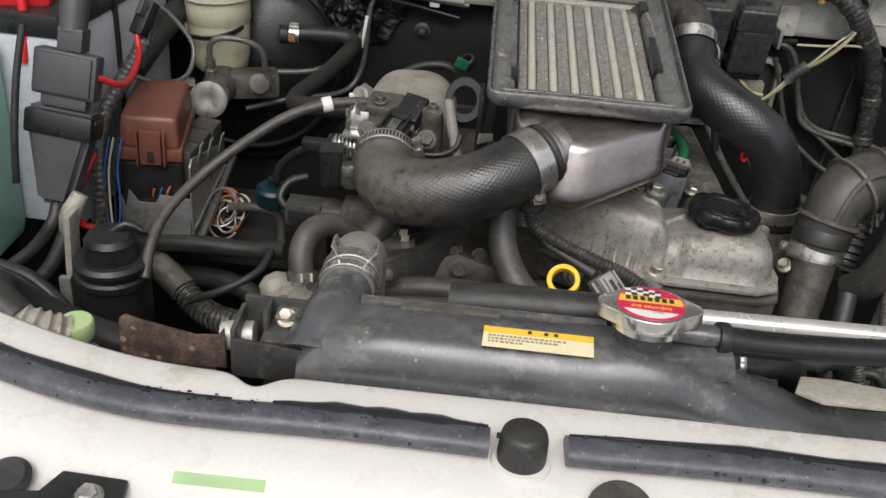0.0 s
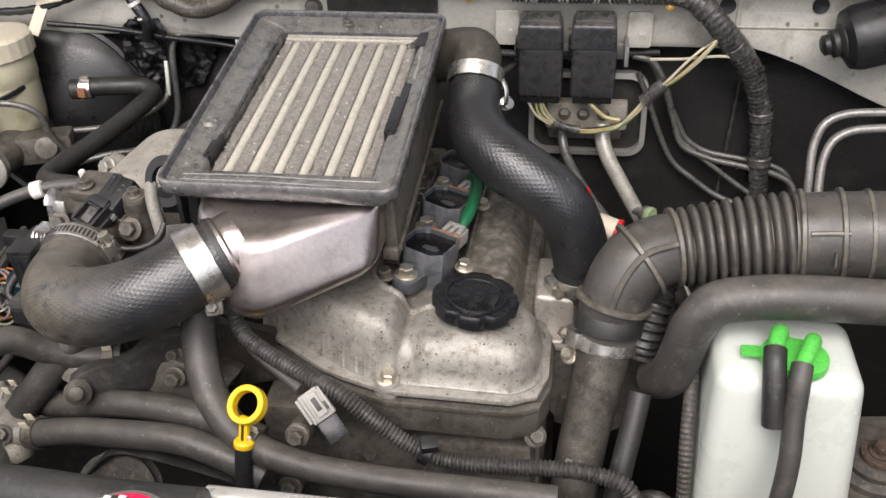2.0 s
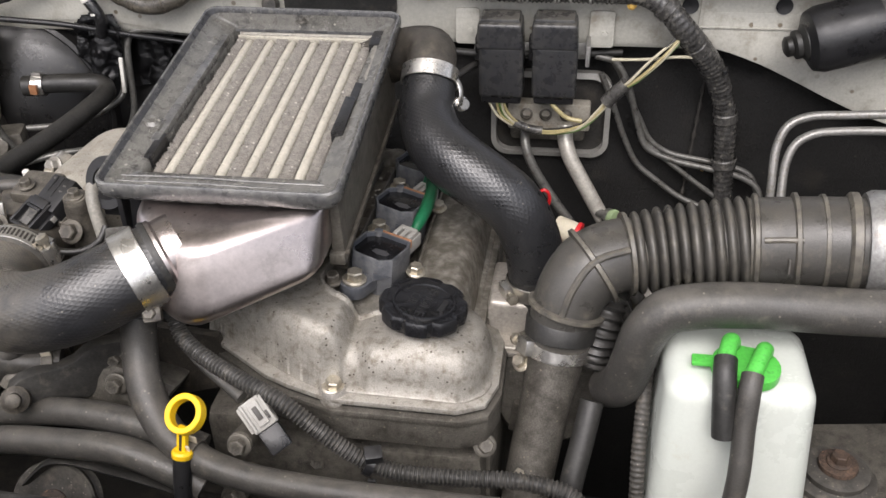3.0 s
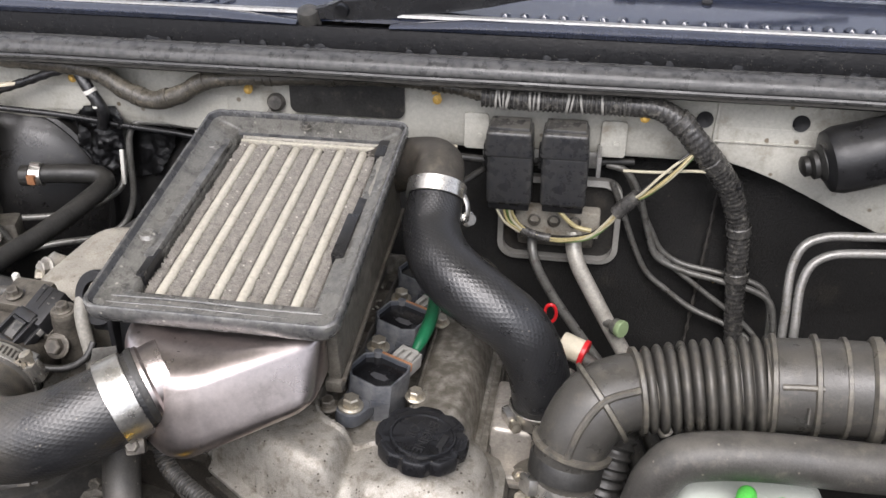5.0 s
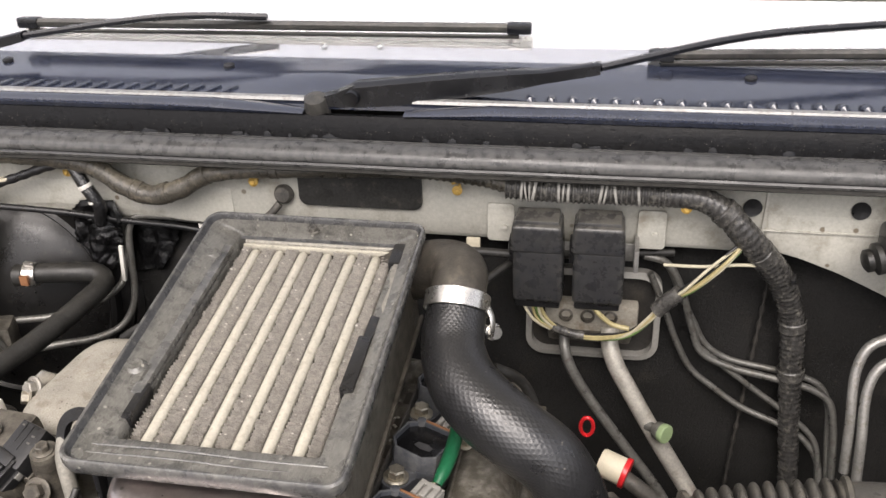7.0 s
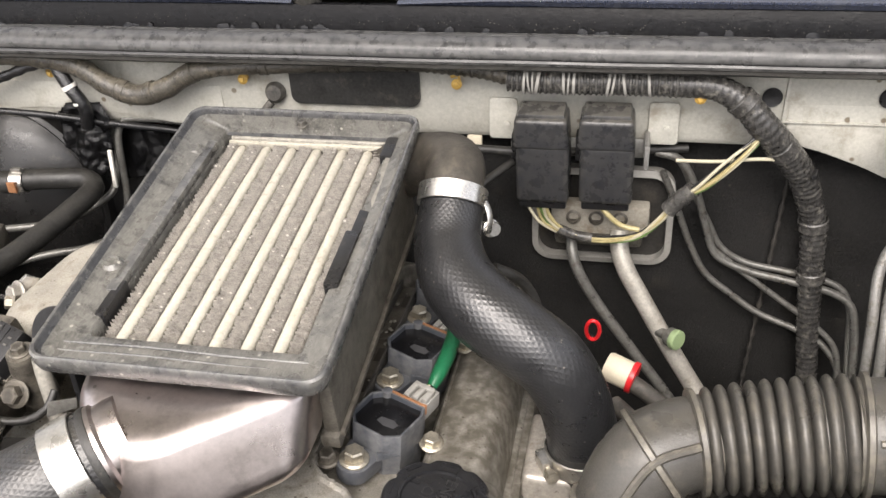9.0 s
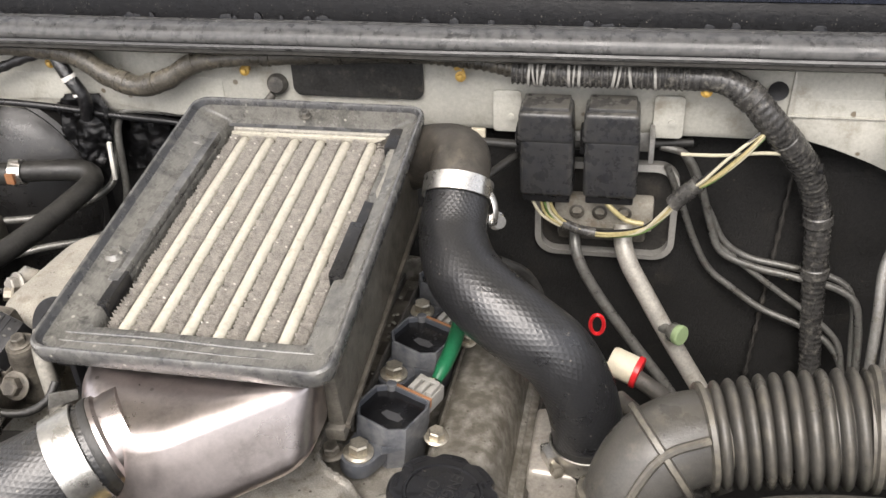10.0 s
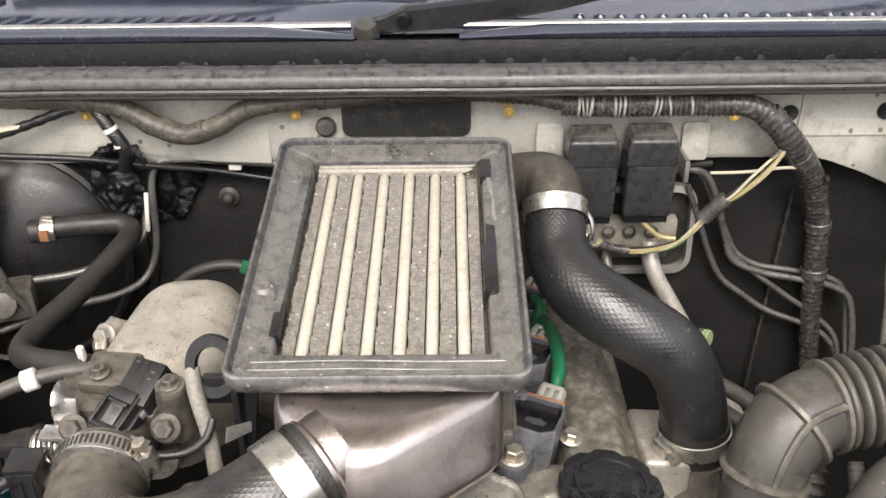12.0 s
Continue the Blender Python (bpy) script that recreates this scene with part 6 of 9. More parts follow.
solo("airflow_housing", lathe([(0.034, 0), (0.036, 0.004), (0.036, 0.09), (0.03, 0.094)], 36, aim((0.5275, 0.784, 1.0578), (1, -0.1, 0.1))), M_SHEET, "pale metal airflow meter housing at the end of the duct", "airflow meter")
part("foot_collar", lathe([(0.0236, -0.007), (0.0256, -0.006), (0.0258, 0.006), (0.0246, 0.008)], 36, aim((0.3288, 0.758, 0.988), (0.1, 0.3, 0.95))), M_RUBBER, duct, "dark rubber collar")
hose_clamp((0.3278, 0.756, 0.974), (0.08, 0.35, 0.93), 0.0232, 0.013, (-0.85, -0.5, 0.1))
hose_clamp((0.3278, 0.756, 0.966), (0.08, 0.35, 0.93), 0.0226, 0.003, None, "thin steel ring below the duct clamp")
pipe = thing("turbo_inlet_pipe", "dusty brown-grey metal turbo inlet pipe", "pipe", base=(0.316, 0.73, 0.9))
part("pipe", tube([(0.3285, 0.757, 0.982), (0.3265, 0.752, 0.964), (0.3225, 0.741, 0.942), (0.3165, 0.726, 0.908), (0.311, 0.705, 0.872), (0.307, 0.69, 0.83)], [0.0210, 0.0204, 0.0190, 0.0184, 0.0180, 0.0180], seg=28), M_CAST_DARK, pipe)
bolt(pipe, (0.307, 0.705, 0.893), (-0.2, -0.8, 0.5), 0.010)
turbo = thing("turbo_charger", "grimy cast turbocharger housing with heat shield", "turbocharger", base=(0.31, 0.83, 0.9))
part("compressor", lathe([(0.03, -0.02), (0.045, -0.015), (0.05, 0.0), (0.045, 0.015), (0.026, 0.02)], 36, aim((0.322, 0.80, 0.90), (0.2, -0.9, 0.3))), M_CAST_DARK, turbo)
part("outlet", lathe([(0.0232, -0.06), (0.0232, 0.01)], 30, aim((0.3105, 0.8335, 0.947), (0, 0.05, 1))), M_CAST_DARK, turbo)
shield = box(0.034, 0.07, 0.052, pose(0.2835, 0.842, 0.912, -6, 4, 0), 0.005, 3)
part("heat_shield", shield, M_SHIELD, turbo, "thin bent heat shield")
part("shield_step", box(0.030, 0.03, 0.05, pose(0.284, 0.800, 0.888, -8, 2, 0), 0.004, 3), M_SHIELD, turbo)
part("shield_lip", box(0.034, 0.006, 0.004, pose(0.284, 0.7875, 0.9350, -8, 2, 0), 0.0015), M_SHIELD, turbo)
part("flange_plate", box(0.02, 0.012, 0.03, pose(0.300, 0.775, 0.87, 0, 10, 0), 0.004), M_CAST_DARK, turbo)
bolt(turbo, (0.302, 0.752, 0.958), (-0.5, -0.5, 0.7), 0.010)
hose("inlet_hose", [(0.62, 0.741, 1.035), (0.5722, 0.7350, 1.0365), (0.5090, 0.7310, 1.0380), (0.4494, 0.7300, 1.0385), (0.4188, 0.7280, 1.0368), (0.3969, 0.7265, 1.0310), (0.3850, 0.7250, 1.0140), (0.3795, 0.7270, 0.9880), (0.3735, 0.7340, 0.9600), (0.366, 0.748, 0.945)], 0.0153, M_OLD_RUBBER, "thick grey rubber hose arching down beside the reservoir", seg=26)
hose("ribbed_hose", [(0.366, 0.79, 1.012), (0.362, 0.772, 1.000), (0.358, 0.762, 0.984), (0.354, 0.756, 0.96)], 0.012, M_RUBBER, "black ribbed hose behind the inlet hose", ribs=0.006, rib=0.0014, seg=18)
hose("heater_hose", [(0.354, 0.725, 0.950), (0.3495, 0.710, 0.930), (0.343, 0.690, 0.903), (0.338, 0.672, 0.872), (0.335, 0.66, 0.83)], [0.0085, 0.0085, 0.0085, 0.0085, 0.0085], M_RUBBER, "dusty hose dropping beside the turbo pipe", seg=16)
hose("heater_hose", [(0.394, 0.775, 1.00), (0.3905, 0.735, 0.962), (0.3885, 0.708, 0.925), (0.389, 0.692, 0.89), (0.39, 0.68, 0.84)], 0.0052, M_DUSTY, "thin dusty braided hose beside the reservoir", seg=14, ribs=0.004, rib=0.0003)
hose("heater_hose", [(0.350, 0.67, 0.885), (0.358, 0.668, 0.902), (0.369, 0.664, 0.908), (0.379, 0.66, 0.900), (0.384, 0.655, 0.88), (0.385, 0.65, 0.84)], 0.0052, M_RUBBER, "small black hose looping down", seg=12)

res = thing("coolant_reservoir", "milky white plastic coolant reservoir with green cap and two hoses", "reservoir", base=(0.44, 0.69, 0.8))
b = prism(rrect(0.394, 0.674, 0.508, 0.762, 0.016, 5), 0.204, Matrix.Translation((0, 0, 0.80)))
for v in b.verts:
    if v.co.z > 0.9:
        v.co.x = 0.446 + (v.co.x - 0.451) * 0.84
        v.co.y = 0.722 + (v.co.y - 0.718) * 0.86
        v.co.z += 0.03 * (v.co.y - 0.71)
bmesh.ops.bevel(b, geom=[e for e in b.edges if all(v.co.z > 0.9 for v in e.verts)], offset=0.014, segments=5, profile=0.5, affect="EDGES", clamp_overlap=True)
part("bottle", b, M_TANK, res, angle=50)
capc = prism(rrect(-0.0215, -0.017, 0.0215, 0.017, 0.0165, 6), 0.007, pose(0.4480, 0.7025, 1.0055, 3, 0, -14), 0.002)
part("cap", capc, M_GREEN, res, "bright green plastic cap")
part("cap_tab", box(0.020, 0.010, 0.003, pose(0.4245, 0.7055, 1.0085, 0, -4, -5), 0.001), M_GREEN, res)
for pts, r, lst in (
        ([(0.4400, 0.7200, 1.0095), (0.4395, 0.7170, 1.0180), (0.4368, 0.7090, 1.0205), (0.4328, 0.6920, 1.0185)], 0.0056, [(0.4337, 0.6965, 1.0195), (0.4328, 0.6880, 1.0150), (0.4333, 0.6790, 1.0015), (0.4350, 0.6700, 0.978)]),
        ([(0.4605, 0.7140, 1.0095), (0.4598, 0.7110, 1.0175), (0.4560, 0.7010, 1.0200), (0.4485, 0.6840, 1.0155)], 0.0052, [(0.4494, 0.6862, 1.0165), (0.4478, 0.6790, 1.0110), (0.4465, 0.6700, 0.990), (0.4455, 0.656, 0.960), (0.442, 0.646, 0.925), (0.437, 0.638, 0.88)])):
    part("spout", tube(pts, [r * 1.1, r * 1.1, r, r], seg=18, step=0.002), M_GREEN, res)
    hose("overflow_hose", lst, r * 1.35, M_RUBBER if r > 0.0055 else M_OLD_RUBBER, "short rubber overflow hose on the green cap", seg=18, step=0.003)
mount = thing("strut_mount", "dusty wing mount with a stacked rubber ring and rusty nut", "mount", base=(0.545, 0.766, 0.85))
part("plate", box(0.16, 0.16, 0.006, pose(0.585, 0.755, 0.846, 0, 0, 8), 0.002), M_CAST_DARK, mount)
part("edge", prism(rrect(-0.05, -0.012, 0.06, 0.012, 0.010), 0.010, pose(0.575, 0.706, 0.866, 0, 0, 6), 0.002), M_GRIME, mount)
part("rubber", lathe([(0.030, 0.0), (0.031, 0.006), (0.024, 0.009), (0.0245, 0.014), (0.018, 0.016), (0.012, 0.016)], 36, Matrix.Translation((0.545, 0.766, 0.852))), M_DUSTY, mount)
part("washer", lathe([(0.0145, 0.0), (0.0150, 0.002), (0.0145, 0.004), (0.008, 0.0045)], 28, Matrix.Translation((0.545, 0.766, 0.868))), M_RUST, mount)
bolt(mount, (0.545, 0.766, 0.872), (0, 0, 1), 0.013, M_RUST)

# ---------------------------------------------------------------- firewall: relays, looms, pipes
rb = thing("relay_bracket", "bent steel relay bracket screwed to the painted panel", "bracket", base=(0.285, 1.07, 1.1))
for x0, x1 in ((0.2115, 0.2345), (0.3375, 0.3605)):
    part("tab", plate_xz(rrect(x0, 1.084, x1, 1.119, 0.003, 3), 1.0690, 0.0025, 0.0006), M_PAINT_DUSTY, rb)
    part("dimple", lathe([(0.003, -0.001), (0.0028, 0.0015), (0.0, 0.0018)], 14, aim(((x0 + x1) / 2 + 0.003, 1.0688, 1.097), (0, -1, 0)), closed=False), M_PAINT_DUSTY, rb)
part("strip", plate_xz([(0.232, 1.088), (0.34, 1.09), (0.34, 1.074), (0.232, 1.072)], 1.0640, 0.002, 0.0005), M_SHEET, rb)
part("foot", box(0.004, 0.02, 0.016, Matrix.Translation((0.2335, 1.062, 1.074)), 0.001), M_SHEET, rb)
part("foot", box(0.004, 0.03, 0.020, Matrix.Translation((0.3375, 1.056, 1.075)), 0.001), M_SHEET, rb)
relay = thing("relay_box", "black plastic relay with a stepped cover, dusty on top", "relay", "firewall relays")
rcov = part("cover", box(0.044, 0.030, 0.026, Matrix.Translation((-0.001, 0, -0.024)), 0.004, 3, taper=0.92), M_RELAY, relay, "dusty stepped cover")
part("cap", box(0.038, 0.024, 0.006, Matrix.Translation((-0.001, 0.002, -0.001)), 0.002, 2, taper=0.94), M_RELAY, rcov)
part("body", box(0.042, 0.028, 0.054, Matrix.Translation((0, 0.0, -0.074)), 0.005, 3), M_RELAY, relay)
part("skirt", box(0.038, 0.024, 0.010, Matrix.Translation((0, 0.001, -0.081)), 0.002), M_PLASTIC, relay)
part("side_clip", box(0.004, 0.012, 0.022, Matrix.Translation((-0.0225, 0, -0.038)), 0.001), M_PLASTIC, relay)
copy_thing(relay, pose(0.3075, 1.0475, 1.1165, 6, 0, 0))
relay.matrix_basis = pose(0.2575, 1.0475, 1.1155, 6, 0, 0)

hose("wiring_loom", [(0.16, 1.058, 1.149), (0.21, 1.056, 1.146), (0.235, 1.054, 1.143)], [0.005, 0.006, 0.008], M_TAPE_DUSTY, "frayed dusty wiring loom under the cowl seal", "loom", ribs=0.006, rib=0.0006)
loom_r = hose("wiring_loom", [(0.230, 1.054, 1.142), (0.269, 1.052, 1.1415), (0.315, 1.052, 1.142), (0.36, 1.052, 1.1415)], 0.0098, M_TAPE, "black corrugated wiring loom wrapped in shiny tape", "loom", ribs=0.0042, rib=0.0008, seg=18)
random.seed(9)
for x in (0.243, 0.2465, 0.2495, 0.2530, 0.273, 0.2765, 0.2805, 0.306, 0.3095, 0.318, 0.336):
    k = random.uniform(0.0007, 0.0014)
    part("tape_band", lathe([(0.0104, -k), (0.0110, -k * 0.7), (0.0110, k * 0.7), (0.0104, k)], 20, aim((x, 1.052, 1.1416), (1, 0, random.uniform(-0.2, 0.2))), closed=False), M_GREY, loom_r, "worn pale wrap" if x < 0.2431 else "")
hose("wiring_loom", [(0.355, 1.052, 1.1415), (0.385, 1.050, 1.140), (0.404, 1.048, 1.130), (0.420, 1.047, 1.113), (0.436, 1.054, 1.093), (0.455, 1.066, 1.066), (0.466, 1.074, 1.040), (0.4735, 1.078, 1.015), (0.479, 1.079, 0.965), (0.484, 1.078, 0.915), (0.49, 1.074, 0.86), (0.495, 1.07, 0.78)],
     [0.0095, 0.0095, 0.0105, 0.0112, 0.0115, 0.0112, 0.0105, 0.0105, 0.010, 0.0095, 0.009, 0.009], M_TAPE, "thick black taped wiring loom turning down the firewall", "loom", seg=20, ribs=0.0052, rib=0.00025)
part("cable_tie", box(0.012, 0.004, 0.004, aim((0.462, 1.056, 1.07), (0.9, -0.2, 0.3)), 0.001), M_PLASTIC, bpy.data.objects["wiring_loom.001"])
random.seed(15)
P = [Vector(p) for p in ((0.4185, 1.045, 1.106), (0.400, 1.040, 1.088), (0.382, 1.039, 1.069), (0.366, 1.042, 1.052), (0.350, 1.045, 1.030), (0.335, 1.049, 1.013), (0.310, 1.055, 1.003), (0.290, 1.057, 1.002), (0.272, 1.056, 1.008), (0.258, 1.054, 1.022), (0.252, 1.051, 1.040))]
w = [0.5, 1.1, 1.0, 0.35, 0.5, 0.5, 0.45, 0.45, 0.5, 0.8, 1.3]
for mat in (M_WIRE_Y, M_WIRE_W, M_WIRE_G, M_WIRE_Y, M_WIRE_K, M_WIRE_W, M_WIRE_Y, M_WIRE_K):
    o = Vector((random.uniform(-0.0055, 0.0055), random.uniform(-0.0045, 0.0035), random.uniform(-0.0055, 0.0055)))
    hose("loose_wire", [p + o * q + Vector((random.uniform(-1, 1), random.uniform(-1, 1), random.uniform(-1, 1))) * 0.0012 for p, q in zip(P, w)], 0.0013, mat, "cream and green loose wires bundled from the loom to the relays", "wire", "relay wires", seg=8, step=0.004)
hose("wire_tape", [(0.3745, 1.0405, 1.0605), (0.366, 1.042, 1.051), (0.357, 1.0435, 1.0395)], 0.0068, M_TAPE, "grey tape binding the loose wires", "tape", seg=14)
hose("wire_tape", [(0.298, 1.056, 1.002), (0.284, 1.0565, 1.0035), (0.270, 1.055, 1.010)], 0.0042, M_TAPE, "grey tape binding the loose wires", "tape", seg=12)
hose("loose_wire", [(0.300, 1.052, 1.040), (0.310, 1.048, 1.030), (0.322, 1.048, 1.020), (0.336, 1.047, 1.018)], 0.0022, M_WIRE_Y, "cream wire dropping from the relay", "wire", "relay wires", seg=8)
hose("loose_wire", [(0.36, 1.05, 1.080), (0.39, 1.045, 1.083), (0.42, 1.046, 1.086), (0.44, 1.05, 1.084)], 0.0014, M_WIRE_W, "thin pale wire behind the bundle", "wire", "relay wires", seg=8)

plate = thing("pipe_grommet_plate", "rubber-framed opening with a cast block for the air-conditioning pipes", "pipe plate", base=(0.305, 1.09, 1.0))
outer, inner = rrect(0.244, 0.958, 0.364, 1.050, 0.018, 6), rrect(0.2495, 0.9635, 0.3585, 1.0445, 0.0145, 6)
fr = bmesh.new()
rings = []
for pts, y in ((outer, 1.098), (outer, 1.089), (inner, 1.087), (inner, 1.104)):
    rings.append([fr.verts.new((x, y, z)) for x, z in pts])
for p, q in zip(rings, rings[1:]):
    for j in range(len(p)):
        fr.faces.new((p[j], p[(j + 1) % len(p)], q[(j + 1) % len(p)], q[j]))
bmesh.ops.recalc_face_normals(fr, faces=fr.faces[:])
part("frame", fr, M_GREY, plate, "dusty grey frame")
part("recess", plate_xz(inner, 1.0965, 0.004), M_DARK, plate)
part("block", box(0.075, 0.018, 0.026, pose(0.302, 1.086, 0.982, 8, 0, 0), 0.005), M_CAST_DARK, plate)
part("block_top", box(0.082, 0.014, 0.030, pose(0.303, 1.082, 0.994, 6, 0, 0), 0.003), M_TAN, plate, "pale cast pipe block")
for x in (0.281, 0.300, 0.320):
    part("bore", lathe([(0.0085, -0.004), (0.0085, 0.001), (0.006, 0.002), (0.005, -0.002), (0.0, -0.002)], 20, aim((x, 1.0722, 1.012), (0, -1, 0.15)) @ Matrix.Scale(0.75, 4), closed=False), M_GRIME, plate)
hose("air_conditioning_pipe", [(0.280, 1.074, 0.992), (0.281, 1.066, 0.982), (0.287, 1.060, 0.966), (0.305, 1.056, 0.936), (0.335, 1.050, 0.896), (0.375, 1.04, 0.845), (0.40, 1.03, 0.80)], 0.0048, M_LINE, "thin dull air-conditioning pipe leaving the firewall", "pipe", seg=14)
acp = hose("air_conditioning_pipe", [(0.320, 1.075, 1.000), (0.321, 1.068, 0.986), (0.327, 1.062, 0.970), (0.341, 1.057, 0.946), (0.366, 1.050, 0.904), (0.405, 1.040, 0.842), (0.43, 1.03, 0.80)], 0.0078, M_PIPE, "thick pale aluminium air-conditioning pipe leaving the firewall", "pipe", seg=18)
part("valve_stub", lathe([(0.0045, 0), (0.0045, 0.010), (0.0075, 0.0105), (0.0085, 0.012), (0.0085, 0.017)], 20, aim((0.358, 1.048, 0.917), (0.75, -0.65, 0.1))), M_LINE, acp)
part("valve_cap", lathe([(0.0085, 0.0), (0.009, 0.002), (0.0088, 0.005), (0.0078, 0.0058)], 24, aim((0.3707, 1.037, 0.9187), (0.75, -0.65, 0.1))), M_CAP_GREEN, acp, "faded green valve cap")

LA = [(0.338, 1.085, 1.072), (0.355, 1.088, 1.070), (0.367, 1.088, 1.058), (0.380, 1.088, 1.030), (0.393, 1.088, 1.004), (0.405, 1.088, 0.982), (0.424, 1.088, 0.969), (0.460, 1.087, 0.962), (0.492, 1.086, 0.956), (0.508, 1.084, 0.948), (0.516, 1.08, 0.930), (0.518, 1.07, 0.90), (0.521, 1.055, 0.86)]
LB = [(0.345, 1.080, 1.072), (0.364, 1.081, 1.066), (0.378, 1.082, 1.043), (0.390, 1.082, 1.006), (0.402, 1.081, 0.977), (0.430, 1.080, 0.964), (0.460, 1.079, 0.958), (0.500, 1.077, 0.949), (0.514, 1.074, 0.940), (0.520, 1.068, 0.918), (0.523, 1.055, 0.87)]
LC = [(0.352, 1.086, 1.052), (0.366, 1.088, 1.018), (0.380, 1.088, 0.982), (0.395, 1.088, 0.954), (0.415, 1.086, 0.938), (0.442, 1.083, 0.920), (0.475, 1.079, 0.908), (0.498, 1.074, 0.897), (0.512, 1.066, 0.878), (0.516, 1.055, 0.85)]
LD = [(0.395, 1.083, 0.985), (0.425, 1.081, 0.962), (0.455, 1.079, 0.940), (0.486, 1.076, 0.918), (0.507, 1.07, 0.898), (0.514, 1.06, 0.86)]
for L_, r in ((LA, 0.0029), (LB, 0.0033), (LC, 0.0029), (LD, 0.0027)):
    hose("brake_line", L_, r, M_LINE, "bent grey brake line clipped to the firewall", "brake line", "brake lines on the firewall", seg=10, step=0.004)
hose("brake_line", [(0.62, 1.02, 1.050), (0.57, 1.02, 1.047), (0.535, 1.019, 1.044), (0.519, 1.015, 1.037), (0.511, 1.008, 1.020), (0.509, 0.99, 0.98), (0.509, 0.98, 0.94)], 0.0040, M_LINE_PALE, "pale metal line beside the wing", "brake line", "brake lines on the wing", seg=10)
hose("brake_line", [(0.62, 1.01, 1.038), (0.57, 1.01, 1.036), (0.540, 1.009, 1.032), (0.526, 1.005, 1.024), (0.519, 0.998, 1.008), (0.517, 0.98, 0.97), (0.517, 0.97, 0.93)], 0.0040, M_LINE_PALE, "pale metal line beside the wing", "brake line", "brake lines on the wing", seg=10)

wm = thing("wiper_motor", "black cylindrical wiper motor with a ribbed rubber cap", "motor", base=(0.56, 1.03, 1.1))
wdir = Vector((0.92, 0.15, 0.22))
part("body", lathe([(0.017, 0.0), (0.026, 0.004), (0.029, 0.012), (0.029, 0.10), (0.026, 0.106)], 36, aim((0.523, 1.032, 1.108), wdir)), M_PLASTIC, wm)
part("cap", lathe([(0.006, -0.018), (0.009, -0.016), (0.009, -0.012), (0.0075, -0.011), (0.0125, -0.009), (0.0125, -0.005), (0.011, -0.004), (0.016, -0.001), (0.017, 0.002)], 28, aim((0.523, 1.032, 1.108), wdir)), M_RUBBER, wm)
part("band", lathe([(0.0292, 0.06), (0.0298, 0.061), (0.0298, 0.066), (0.0292, 0.067)], 36, aim((0.523, 1.032, 1.108), wdir), closed=False), M_PLASTIC_DUSTY, wm)
for nm, spots in (("wiring_loom.002", ((0.404, 1.048, 1.130), (0.436, 1.054, 1.093), (0.4735, 1.078, 1.015), (0.479, 1.079, 0.965))),):
    lo = bpy.data.objects[nm]
    for (x, y, z), ax in zip(spots, ((0.75, -0.05, -0.65), (0.6, 0.3, -0.75), (0.15, 0.05, -1), (0.1, 0, -1))):
        part("tape_turn", lathe([(0.0112, -0.005), (0.0120, -0.004), (0.0116, 0.0), (0.0120, 0.004), (0.0112, 0.005)], 20, aim((x, y, z), ax), closed=False), M_TAPE, lo)
# things behind the S-bend
hose("oil_dipstick_ring", [(0.306 + 0.0050 * math.cos(a), 0.955 - 0.003 * math.sin(a), 0.982 + 0.011 * math.sin(a)) for a in [i * math.pi / 6 for i in range(13)]], 0.0016, M_RED, "red plastic transmission dipstick loop", "dipstick", seg=8)
sens = thing("oxygen_sensor_plug", "cream cylindrical sensor plug with a red rim", "sensor", base=(0.33, 0.93, 0.96))
sd = Vector((0.93, -0.3, -0.2))
part("body", lathe([(0.010, 0.0), (0.011, 0.002), (0.011, 0.019), (0.0108, 0.020)], 24, aim((0.3175, 0.934, 0.9665), sd)), M_AMBER_CAP, sens)
part("rim", lathe([(0.0112, 0.019), (0.0122, 0.0195), (0.0122, 0.023), (0.0112, 0.0235)], 24, aim((0.3175, 0.934, 0.9665), sd)), M_RED, sens)
hose("heater_hose", [(0.333, 0.928, 0.960), (0.350, 0.918, 0.955), (0.368, 0.90, 0.952), (0.385, 0.88, 0.945), (0.40, 0.86, 0.92)], 0.0065, M_DUSTY, "dusty hose running behind the intake duct", seg=14)
hose("heater_hose", [(0.325, 0.905, 0.955), (0.342, 0.885, 0.955), (0.36, 0.865, 0.952), (0.38, 0.85, 0.935), (0.39, 0.84, 0.9)], 0.0065, M_DUSTY, "dusty hose running behind the intake duct", seg=14)
hose("vacuum_hose", [(0.235, 0.935, 1.045), (0.252, 0.945, 1.030), (0.262, 0.948, 1.012), (0.268, 0.945, 0.985)], 0.0042, M_RUBBER, "small black vacuum hose behind the turbo hose", seg=12)
hose("vacuum_hose", [(0.195, 1.04, 1.088), (0.24, 1.05, 1.082), (0.30, 1.07, 1.076), (0.37, 1.085, 1.074)], 0.0035, M_RUBBER, "black cable along the firewall", "cable", seg=10)
hose("vacuum_hose", [(0.20, 1.02, 1.055), (0.225, 1.05, 1.066), (0.25, 1.075, 1.075)], 0.0035, M_RUBBER, "black cable along the firewall", "cable", seg=10)
solo("white_tag", box(0.012, 0.004, 0.010, pose(0.2, 1.064, 1.078, 0, 0, 0), 0.001), M_AMBER_CAP, "small cream cable tag under the painted panel", "tag")

